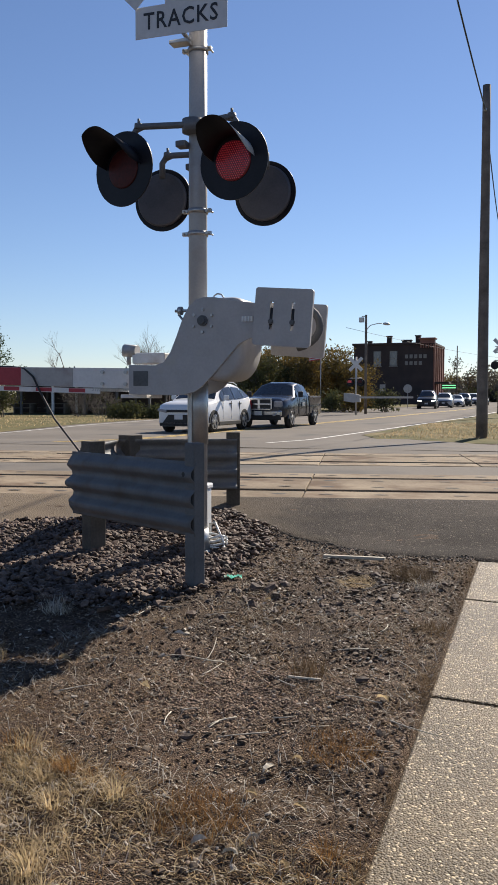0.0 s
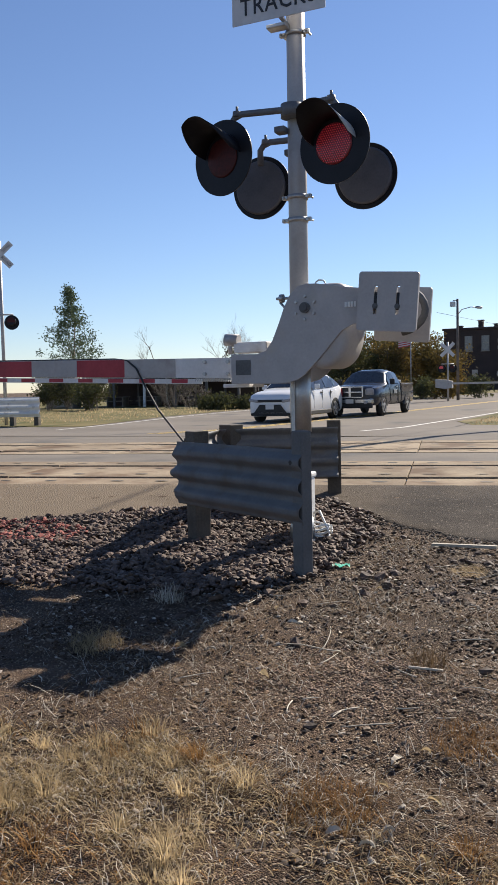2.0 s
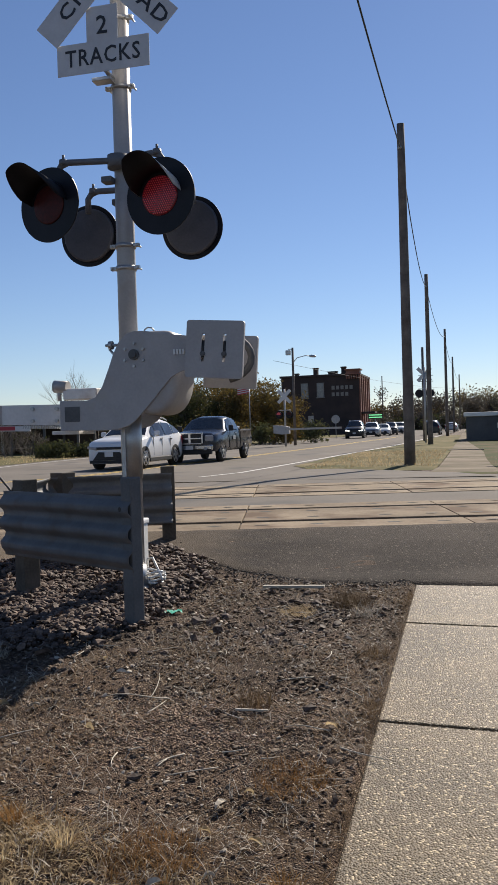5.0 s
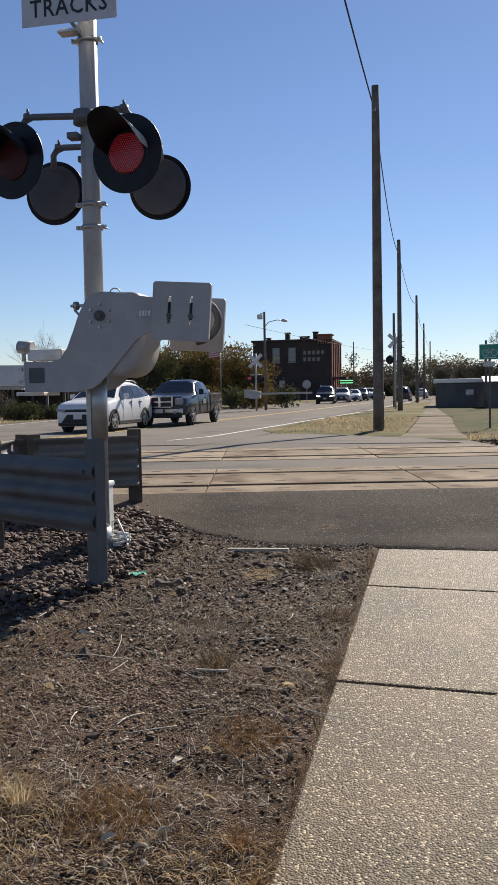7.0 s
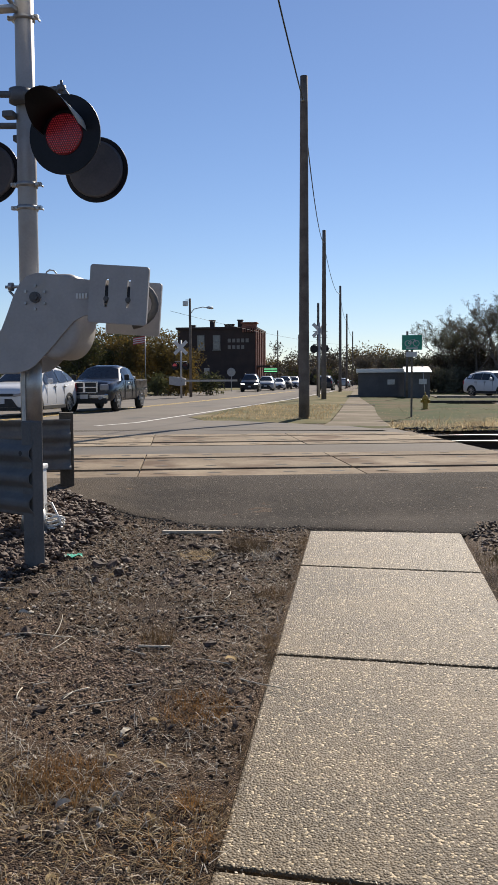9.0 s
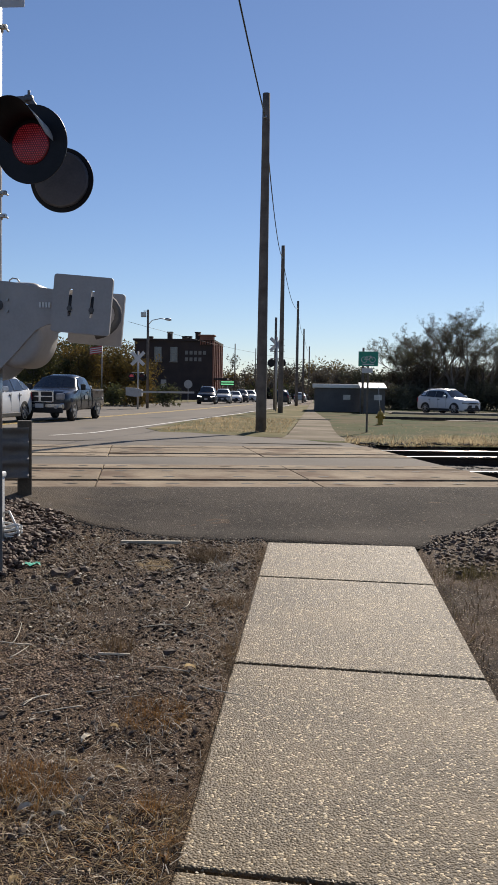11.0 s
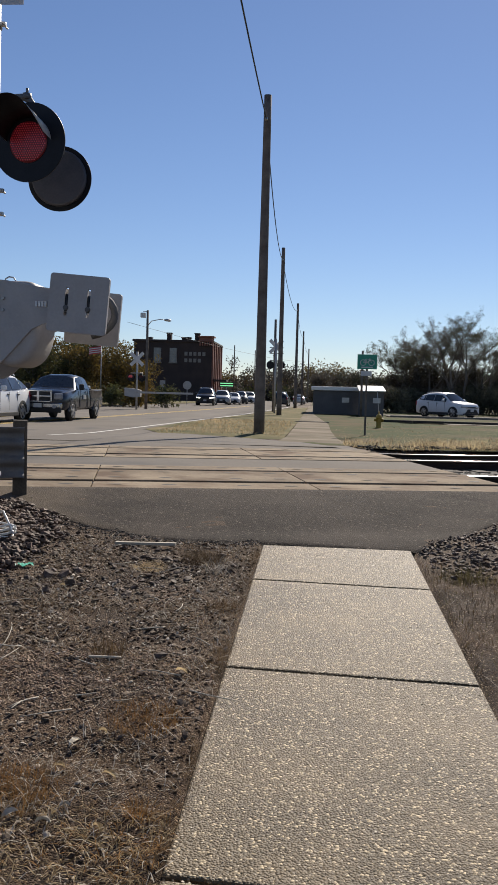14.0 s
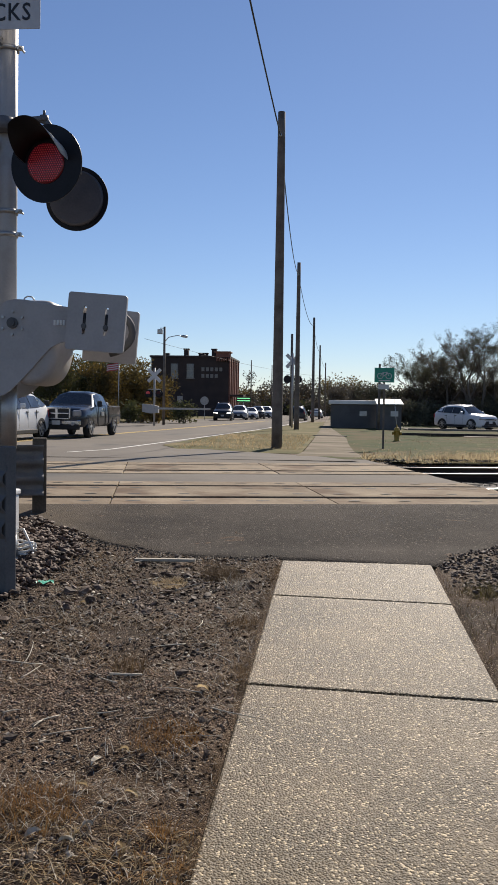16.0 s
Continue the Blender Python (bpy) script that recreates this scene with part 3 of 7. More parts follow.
def build_signal():
    sg = signal
    bm = bmesh.new()
    rod(bm, (0, 0, 0.0), (0, 0, 5.6), 0.08, 0.07, 28)
    part("mast", bm, M["mastpaint"], sg)
    bm = bmesh.new()
    box(bm, (0, 0, 0.0), (0.24, 0.24, 0.06), bevel=0.015)
    rod(bm, (0, 0, 0.03), (0, 0, 0.2), 0.11, 0.09, 20)
    part("base", bm, M["galv"], sg)
    for z in (2.6, 2.78, 4.05, 4.6):
        bm = bmesh.new()
        rod(bm, (0, 0, z - 0.018), (0, 0, z + 0.018), 0.083, seg=20)
        for sx in (-1, 1):
            box(bm, (sx * 0.1, -0.02, z), (0.05, 0.035, 0.03), bevel=0.004)
            rod(bm, (sx * 0.105, -0.06, z), (sx * 0.105, 0.06, z), 0.008, seg=8)
        part("clamp", bm, M["galv"], sg)
    # crossarms: front pair and rear pair
    fy, ry = -0.2, 0.28
    for y, x0, x1, z in ((-0.16, -0.5, 0.4, 3.43), (0.24, -0.43, 0.5, 3.3)):
        bm = bmesh.new()
        tube(bm, [(x0, y, z - 0.16), (x0, y, z - 0.04), (x0 + 0.03, y, z + 0.0), (x0 + 0.09, y, z + 0.02), (0, y * 0.9, z), (x1 - 0.09, y, z + 0.02), (x1 - 0.03, y, z), (x1, y, z - 0.04), (x1, y, z - 0.16)], 0.026, 12)
        part("crossarm", bm, M["armdark"], sg)
        for x in (x0 + 0.05, x1 - 0.05):
            bm = bmesh.new()
            rod(bm, (x, y, z - 0.0), (x, y, z + 0.045), 0.038, 0.034, 14)
            rod(bm, (x, y, z + 0.045), (x, y, z + 0.085), 0.011, seg=8)
            part("fitting", bm, M["armdark"], sg)
        bm = bmesh.new()
        rod(bm, (0, y * 0.6, z - 0.05), (0, y * 0.6, z + 0.05), 0.09, seg=18)
        box(bm, (-0.1, y * 0.5, z - 0.13), (0.09, 0.1, 0.05), bevel=0.01)
        part("bracket", bm, M["armdark"], sg)
    for x, z, lit, t in ((-0.51, 3.085, False, -7), (0.42, 3.07, True, -2)):
        lamp_unit(sg, pose(x, fy - 0.11, z, 0, 0, -7 + t), lit, 0.585)
    for x, z in ((-0.475, 2.98), (0.455, 2.97)):
        lamp_unit(sg, pose(x, ry + 0.08, z, 0, 0, 180), False, 0.53, True)
    # signs
    bm = bmesh.new()
    box(bm, (-0.06, -0.21, 4.235), (0.78, 0.006, 0.245), bevel=0.002)
    box(bm, (-0.06, -0.21, 4.49), (0.265, 0.006, 0.274), bevel=0.002)
    ts = part("track_sign", bm, M["signwhite"], sg, "white two tracks sign with black letters")
    lettering("TRACKS", 0.185, pose(-0.06, -0.2145, 4.235, 90, 0, 0) @ Matrix.Diagonal((0.86, 1, 1, 1)), ts, M["ink"])
    lettering("2", 0.2, pose(-0.06, -0.2145, 4.47, 90, 0, 0), ts, M["ink"])
    bm = bmesh.new()
    rod(bm, (-0.04, -0.205, 4.12), (-0.04, 0, 4.1), 0.018, seg=8)
    box(bm, (-0.1, -0.12, 4.08), (0.16, 0.1, 0.03), bevel=0.006)
    part("sign_bracket", bm, M["galv"], sg)
    for ang, words in ((45, (("CROSSING", 0.0),)), (-45, (("RAIL", -0.4), ("ROAD", 0.4)))):
        bm = bmesh.new()
        off = -0.225 if ang > 0 else -0.215
        box(bm, (0, 0, 0), (1.44, 0.006, 0.245), bevel=0.002)
        cb = part("crossbuck_blade", bm, M["signwhite"], sg, "white crossbuck blade with black letters")
        cb.matrix_local = Matrix.Translation((-0.02, off, 4.93)) @ pose(0, 0, 0, 0, -ang, 0)
        for w, sx in words:
            lettering(w, 0.165, pose(sx, -0.0045, 0, 90, 0, 0) @ Matrix.Diagonal((1.22, 1, 1, 1)), cb, M["ink"])


build_signal()

# ---- the gate: mechanism, counterweights and striped arm ----
gate = root("crossing_gate", pose(-2.58, MY, 0.22, 0, 0.25, 0), "lowered crossing gate with grey counterweights and striped arm", "crossing gate")


def build_gate():
    g = gate
    # curved side plates of the arm bracket (outline x, z from the mast's foot)
    top = [(-0.51, 1.54), (-0.275, 1.535), (-0.2, 1.56), (-0.14, 1.64), (-0.085, 1.77), (-0.037, 1.895), (0.015, 1.99), (0.08, 2.047), (0.15, 2.065), (0.24, 2.06), (0.4, 2.03), (0.62, 2.0)]
    low = [(0.62, 1.755), (0.52, 1.73), (0.44, 1.69), (0.37, 1.615), (0.3, 1.535), (0.235, 1.465), (0.133, 1.363), (0.07, 1.322), (-0.02, 1.30), (-0.12, 1.295), (-0.51, 1.30)]
    for y0, nm in ((-0.235, "side_plate"), (0.24, "side_plate")):
        bm = bmesh.new()
        prism(bm, top + low, y0, y0 + 0.014)
        bmesh.ops.bevel(bm, geom=[e for e in bm.edges if abs(e.verts[0].co.y - e.verts[1].co.y) < 1e-6], offset=0.003, segments=1, affect='EDGES')
        sp = part(nm, bm, M["gatepaint"], g, "curved grey painted arm plate")
        yy = y0 - 0.006
        bm = bmesh.new()
        rod(bm, (0.14, yy + 0.006, 1.88), (0.14, yy - 0.012, 1.88), 0.042, seg=24)
        rod(bm, (0.14, yy - 0.012, 1.88), (0.14, yy - 0.03, 1.88), 0.026, seg=20)
        part("hub", bm, M["poststeel"], sp)
        for k in range(6):
            a = k * math.tau / 6 + 0.5
            bm = bmesh.new()
            rod(bm, (0.14 + 0.088 * math.cos(a), yy + 0.006, 1.88 + 0.088 * math.sin(a)), (0.14 + 0.088 * math.cos(a), yy - 0.01, 1.88 + 0.088 * math.sin(a)), 0.0125, seg=6)
            part("bolt", bm, M["galv"], sp)
    bm = bmesh.new()
    box(bm, (-0.4, -0.2385, 1.43), (0.13, 0.004, 0.12))
    part("data_plate", bm, M["poststeel"], g, "small worn data plate")
    for k in range(4):
        bm = bmesh.new()
        box(bm, (0.475 + k * 0.024, -0.24, 1.885), (0.016, 0.01, 0.04))
        part("adjusting_tooth", bm, M["white"], g, "pale teeth in the neck's slot")
    # lower bracket channel under the arm's root
    bm = bmesh.new()
    box(bm, (-0.5, -0.02, 1.285), (0.24, 0.3, 0.03), bevel=0.006)
    part("arm_clamp", bm, M["armwhite"], g)
    bm = bmesh.new()
    box(bm, (-0.42, 0.04, 1.60), (0.3, 0.2, 0.09), bevel=0.01)
    part("junction_box", bm, M["armwhite"], g)
    bm = bmesh.new()
    rod(bm, (-0.66, -0.02, 1.67), (-0.54, -0.02, 1.66), 0.052, seg=20)
    rod(bm, (-0.62, -0.02, 1.55), (-0.62, -0.02, 1.66), 0.018, seg=10)
    part("arm_light", bm, M["mastpaint"], g, "grey round arm light")
    # gear housing behind the near plate
    bm = bmesh.new()
    rings = []
    for y, inset in ((-0.215, 0.05), (-0.205, 0.02), (-0.18, 0.004), (-0.15, 0), (0.18, 0), (0.205, 0.01), (0.225, 0.04)):
        ring = []
        for k in range(56):
            a = k * math.tau / 56
            c, s_ = math.cos(a), math.sin(a)
            e = 2 / (2.25 if s_ < 0 else 5)
            ring.append(bm.verts.new((0.265 + (0.225 - inset) * math.copysign(abs(c) ** e, c), y, 1.735 + (0.33 - inset) * math.copysign(abs(s_) ** e, s_))))
        rings.append(ring)
    for a, b in zip(rings, rings[1:]):
        for k in range(56):
            bm.faces.new((a[k], a[(k + 1) % 56], b[(k + 1) % 56], b[k]))
    bm.faces.new(rings[0])
    bm.faces.new(rings[-1])
    bmesh.ops.recalc_face_normals(bm, faces=bm.faces[:])
    for f in bm.faces:
        f.smooth = True
    part("gear_housing", bm, M["gatepaint"], g, "grey cast gear housing")
    bm = bmesh.new()
    tube(bm, [(0.18, -0.12, 2.05), (0.19, -0.12, 2.085), (0.215, -0.12, 2.1), (0.25, -0.12, 2.095), (0.27, -0.12, 2.07), (0.275, -0.12, 2.04)], 0.006, 8)
    part("handle", bm, M["galv"], g)
    bm = bmesh.new()
    for k in range(7):
        rod(bm, (0.16 + k * 0.04, -0.15, 2.06 - k * 0.006), (0.16 + k * 0.04, 0.1, 2.06 - k * 0.006), 0.014, seg=8)
    part("lid_hinge", bm, M["galv"], g)
    bm = bmesh.new()
    rod(bm, (-0.13, -0.16, 1.97), (0.02, -0.16, 1.97), 0.012, seg=8)
    rod(bm, (-0.1, -0.16, 1.97), (-0.07, -0.16, 1.97), 0.034, seg=14)
    rod(bm, (-0.1, -0.16, 1.94), (-0.02, -0.16, 1.85), 0.01, seg=8)
    part("adjuster", bm, M["galv"], g)
    # mast socket below
    bm = bmesh.new()
    rod(bm, (0.0, 0, 0.9), (0.0, 0, 1.5), 0.085, seg=26)
    box(bm, (-0.03, -0.085, 1.05), (0.035, 0.02, 0.7), bevel=0.004)
    part("mast_sleeve", bm, M["galv"], g)
    # counterweight arms and plates
    tilt = pose(0, 0, 0, 0, 4.2, 0)
    for y in (-0.27, 0.235):
        bm = bmesh.new()
        box(bm, (0.69, y + 0.012, 1.885), (0.22, 0.016, 0.226))
        part("weight_arm", bm, M["gatepaint"], g)
    for y, dx, dz, w in ((-0.32, 0.825, 1.88, 0.45), (0.29, 0.775, 1.83, 0.45)):
        bm = bmesh.new()
        t = 0.034
        holes = (-0.09, 0.078)
        # plate with two slots cut through: strips between and round them
        sl = [(-w / 2, -0.102), (-0.078, 0.066), (0.09, w / 2)]
        for k, (a, b) in enumerate(sl):
            ol = []
            for cx, cz, a0 in ((b, 0.216, 0), (a, 0.216, 90), (a, -0.216, 180), (b, -0.216, 270)):
                if (k == 0 and cx == a) or (k == 2 and cx == b):
                    ox, oz = cx - math.copysign(0.022, cx), cz - math.copysign(0.022, cz)
                    ol += [(ox + 0.022 * math.cos(radians(a0 + q * 22.5)), oz + 0.022 * math.sin(radians(a0 + q * 22.5))) for q in range(5)]
                else:
                    ol.append((cx, cz))
            prism(bm, ol, -t / 2, t / 2)
        for h in holes:
            box(bm, (h, 0, 0.165), (0.024, t, 0.102))
            box(bm, (h, 0, -0.155), (0.024, t, 0.122))
        bmesh.ops.remove_doubles(bm, verts=bm.verts[:], dist=0.0005)
        cw = part("counterweight", bm, M["gatepaint"], g, "square grey counterweight plate with two slots")
        cw.matrix_local = Matrix.Translation((dx, y, dz)) @ tilt
        for h in holes:
            bm = bmesh.new()
            rod(bm, (h, -t / 2 - 0.016, -0.035), (h, t / 2 + 0.03, -0.035), 0.014, seg=8)
            rod(bm, (h, -t / 2 - 0.006, -0.035), (h, -t / 2 + 0.0, -0.035), 0.021, seg=12)
            part("bolt", bm, M["poststeel"], cw)
        for q in range(2):
            bm = bmesh.new()
            rod(bm, (holes[q], -0.012, -0.06), (holes[q], -0.004, 0.065), 0.012, seg=6)
            part("weight_stud", bm, M["cable"], cw)
    bm = bmesh.new()
    tube(bm, [(0.8 + 0.22 * math.cos(radians(a)), 0.02, 1.84 + 0.17 * math.sin(radians(a))) for a in range(-80, 81, 16)], 0.03, 8)
    part("weight_guide", bm, M["poststeel"], g)
    # the arm, rising slightly away from the mast
    bm = bmesh.new()
    AL = 7.6
    prism(bm, [(0, -0.085), (0, 0.085), (-AL, 0.055), (-AL, -0.055)], -0.03, 0.03)
    arm = part("arm_beam", bm, M["armwhite"], g, "tapered arm beam with red and white stripes")
    arm.matrix_local = Matrix.Translation((-0.58, -0.02, 1.435)) @ pose(0, 0, 0, 0, 1.1, 0)
    x = -0.56
    k = 0
    while x > -AL + 0.3:
        h0, h1 = 0.165 - 0.0079 * -x, 0.165 - 0.0079 * (-x + 0.52)
        bm = bmesh.new()
        prism(bm, [(x, -h0 / 2), (x, h0 / 2), (x - 0.52, h1 / 2), (x - 0.52, -h1 / 2)], -0.0345, 0.0345)
        part("stripe", bm, M["armred"] if k % 2 else M["armgrey"], arm)
        x -= 0.52
        k += 1
    bm = bmesh.new()
    prism(bm, [(-0.08, -0.105), (-0.08, -0.085), (-0.02, -0.085), (-0.02, -0.105)], -0.02, 0.02)
    for q in range(16):
        box(bm, (-0.03 - q * 0.022, -0.02, -0.1), (0.01, 0.02, 0.03), pose(0, 0, 0, 0, 25, 0))
    part("arm_strap", bm, M["galv"], arm)
    bm = bmesh.new()
    prism(bm, [(-0.3, -0.135), (-0.3, -0.092), (-AL + 0.4, -0.062), (-AL + 0.4, -0.105)], -0.028, -0.018)
    lowstrip = part("light_rail", bm, M["armwhite"], arm, "narrow reflective strip below the arm")
    for q in range(20):
        x = -0.52 - q * 0.33
        zc = -0.113 + 0.0041 * -x
        bm = bmesh.new()
        box(bm, (x, -0.0285, zc), (0.16, 0.003, 0.034))
        part("reflector", bm, M["armred"], lowstrip)
    for x, z in ((-0.05, 0.05), (-0.05, -0.05), (-0.27, 0.05), (-0.27, -0.05)):
        bm = bmesh.new()
        rod(bm, (x, -0.03, z), (x, -0.05, z), 0.016, seg=8)
        part("bolt", bm, M["galv"], arm)
    bm = bmesh.new()
    pts = [(-AL + 0.5, -0.01, 0.07)] + [(x, -0.012, 0.088 - 0.0035 * -x) for x in (-5, -3, -2, -1.2)] + [(-1.05, -0.03, 0.07), (-0.95, -0.045, 0.0), (-0.86, -0.06, -0.14), (-0.7, -0.09, -0.36), (-0.44, -0.12, -0.62), (-0.2, -0.13, -0.88), (0.0, -0.13, -1.05)]
    tube(bm, pts, 0.009, 7)
    part("arm_cable", bm, M["cable"], arm, "black cable drooping from the arm")
    bm = bmesh.new()
    tube(bm, [(-0.02, 0.1, 1.3), (-0.08, 0.14, 1.1), (-0.13, 0.16, 0.8), (-0.15, 0.16, 0.4), (-0.15, 0.16, 0.02)], 0.007, 7)
    part("drop_cable", bm, M["cable"], g)


build_gate()

# ---- guardrail round the signal ----
guard = root("guardrail", pose(0, 0, 0), "grey corrugated guardrail on stout posts round the signal", "guardrail")
POSTS = dict(fr=(-2.15, 5.53, 0.105, 1.19, -28, 'steel'), fl=(-3.41, 6.35, 0.14, 1.14, -28, 'wood'), bl=(-3.84, 7.85, 0.17, 1.12, -20, 'wood'), br=(-2.93, 8.38, 0.14, 1.14, 20, 'wood'))


def thrie(p, q, z_mid, parent, width=0.51, flare=0.0):
    """A three-wave beam from p to q, bulging to the outside (right of the way from p to q)."""
    p, q = Vector((*p, 0)), Vector((*q, 0))
    d = (q - p).normalized()
    o = Vector((d.y, -d.x, 0))
    bm = bmesh.new()
    n, m = 44, 14
    grid = []
    for side in (0, 0.005):
        rows = []
        for i in range(m + 1):
            u = i / m
            base = p + (q - p) * u
            row = []
            for k in range(n + 1):
                v = k / n
                wave = 0.041 * (0.5 - 0.5 * math.cos(v * math.tau * 3))
                wave = 0.045 * min(1, max(0, (0.5 - 0.5 * math.cos(v * math.tau * 3)) * 1.25 - 0.12))
                bend = 0.02 * noise.noise((u * 2.2, v * 1.4, 3.7)) + flare * max(0, 0.12 - u) * 6 * (0.3 + noise.noise((v * 5, 1.0, 8.0)))
                row.append(bm.verts.new(base + o * (wave - 0.03 + bend - side) + Vector((0, 0, z_mid + width * (0.5 - v)))))
            rows.append(row)
        grid.append(rows)
    for rows in grid:
        for a, b in zip(rows, rows[1:]):
            for k in range(n):
                bm.faces.new((a[k], a[k + 1], b[k + 1], b[k])).smooth = True
    for a, b in ((0, 0),):
        for i in range(m):
            for k in (0, n):
                bm.faces.new((grid[0][i][k], grid[0][i + 1][k], grid[1][i + 1][k], grid[1][i][k]))
        for k in range(n):
            for i in (0, m):
                bm.faces.new((grid[0][i][k], grid[0][i][k + 1], grid[1][i][k + 1], grid[1][i][k]))
    bmesh.ops.recalc_face_normals(bm, faces=bm.faces[:])
    return part("beam", bm, M["beam"], parent, "three-wave galvanized steel beam")


for key, (x, y, wd, zt, rz, kind) in POSTS.items():
    bm = bmesh.new()
    z0 = gz(x, y) - 0.1
    box(bm, (0, 0, (zt - z0) / 2), (wd, wd * (0.9 if kind == 'steel' else 1.05), zt - z0), bevel=0.008)
    if kind == 'steel':
        for v in bm.verts:
            v.co.x += 0.004 * noise.noise((0, 0, v.co.z * 3))
    ps = part("post", bm, M["poststeel"] if kind == 'steel' else M["postwood"], guard, "thick grey post")
    ps.matrix_local = pose(x, y, z0, 0, 0, rz)
beam = thrie((-3.54, 6.21), (-2.13, 5.44), 0.805, guard, flare=0.06)
for u in (0.07, 0.93):
    for z in (0.635, 0.805, 0.975):
        bm = bmesh.new()
        c = Vector((-3.56 + 1.46 * u, 6.22 - 0.8 * u, z))
        o = Vector((-0.48, -0.877, 0))
        rod(bm, c + o * -0.04, c + o * 0.012, 0.017, seg=10)
        part("bolt", bm, M["cable"], beam)
thrie((-2.86, 8.3), (-3.95, 7.75), 0.82, guard)
thrie((-3.94, 7.72), (-3.6, 6.4), 0.82, guard)


# ---- far things: materials ----
M.update(
    glass=mat("car_glass", (0.02, 0.023, 0.028), (0.035, 0.04, 0.047), rough=0.08, bump=0),
    tyre=mat("tyre_rubber", (0.012, 0.012, 0.012), (0.028, 0.027, 0.026), rough=0.85, bump=0.1),
    chrome=mat("chrome", (0.4, 0.4, 0.41), (0.5, 0.5, 0.5), rough=0.22, metal=1.0, bump=0),
    wheel=mat("alloy_wheel", (0.35, 0.35, 0.35), (0.45, 0.45, 0.45), rough=0.35, metal=0.8, bump=0.02),
    headlamp=mat("headlamp", (0.22, 0.22, 0.23), (0.36, 0.36, 0.37), rough=0.1, bump=0),
    beamlamp=mat("lit_headlamp", (0.8, 0.8, 0.75), rough=0.2, bump=0, emit=((1, 0.95, 0.85), 2.5)),
    navy=mat("navy_car_paint", (0.011, 0.015, 0.027), (0.014, 0.019, 0.033), rough=0.2, scale=2, bump=0.0, spec=0.5),
    carwhite=mat("white_car_paint", (0.62, 0.63, 0.64), (0.68, 0.69, 0.7), rough=0.3, scale=2, bump=0),
    carblack=mat("black_car_paint", (0.012, 0.014, 0.018), (0.02, 0.022, 0.026), rough=0.25, bump=0),
    carsilver=mat("silver_car_paint", (0.36, 0.38, 0.4), (0.42, 0.44, 0.46), rough=0.3, metal=0.4, bump=0),
    trimblack=mat("black_trim", (0.015, 0.015, 0.016), (0.03, 0.03, 0.03), rough=0.7, bump=0.05),
    brick=mat("dark_brick", (0.035, 0.026, 0.024), (0.065, 0.044, 0.038), rough=0.9, scale=0.6, fine=9, bump=0.3, dist=0.02, stain=(0.04, 0.03, 0.028), stain_scale=0.2),
    brickred=mat("red_brick", (0.2, 0.085, 0.06), (0.3, 0.14, 0.1), rough=0.9, scale=0.6, fine=9, bump=0.3, dist=0.02),
    windowpane=mat("window_pane", (0.14, 0.14, 0.14), (0.2, 0.2, 0.2), rough=0.15, bump=0),
    stone=mat("window_stone", (0.2, 0.18, 0.16), (0.28, 0.26, 0.23), rough=0.8, bump=0.1),
    bark=mat("bark", (0.07, 0.058, 0.046), (0.14, 0.12, 0.10), rough=0.95, scale=5, fine=30, bump=0.5, dist=0.02),
    leafdry=mat("autumn_leaf", (0.085, 0.072, 0.022), (0.26, 0.165, 0.042), rough=0.8, scale=0.35, fine=6, bump=0, spread=0.45, thin=0.4),
    leafgreen=mat("dull_green_leaf", (0.04, 0.05, 0.018), (0.11, 0.105, 0.04), rough=0.8, scale=0.4, fine=6, bump=0, spread=0.4, thin=0.35),
    leafblue=mat("grey_green_leaf", (0.055, 0.085, 0.05), (0.12, 0.15, 0.085), rough=0.8, scale=0.4, fine=6, bump=0, spread=0.35, thin=0.35),
    twig=mat("grey_twig", (0.12, 0.10, 0.085), (0.2, 0.175, 0.15), rough=0.9, scale=1, fine=8, bump=0, spread=0.3),
    shedgrey=mat("grey_siding", (0.09, 0.088, 0.088), (0.13, 0.127, 0.125), rough=0.8, scale=1.2, fine=12, bump=0.15),
    roofwhite=mat("white_metal_roof", (0.6, 0.6, 0.58), (0.72, 0.72, 0.7), rough=0.4, metal=0.2, scale=1, bump=0.05),
    green=mat("sign_green", (0.025, 0.25, 0.17), (0.035, 0.31, 0.21), rough=0.5, bump=0),
    hydrant=mat("yellow_hydrant_paint", (0.34, 0.2, 0.025), (0.45, 0.29, 0.05), rough=0.6, scale=4, bump=0.1),
    straw=mat("dry_straw", (0.3, 0.225, 0.12), (0.6, 0.47, 0.28), rough=0.85, scale=1.2, fine=9, bump=0, spread=0.45, spec=0.15, thin=0.5),
    strawdark=mat("brown_straw", (0.085, 0.056, 0.031), (0.23, 0.155, 0.085), rough=0.9, scale=1.5, fine=9, bump=0, spread=0.45, spec=0.15, thin=0.4),
    stem=mat("bleached_stem", (0.38, 0.33, 0.26), (0.58, 0.53, 0.43), rough=0.8, scale=4, bump=0, spread=0.3, spec=0.2),
    flagred=mat("flag_cloth", (0.4, 0.05, 0.06), (0.5, 0.07, 0.08), rough=0.8, bump=0),
    green2=mat("green_wrapper", (0.05, 0.35, 0.25), (0.08, 0.45, 0.33), rough=0.5, bump=0),
)


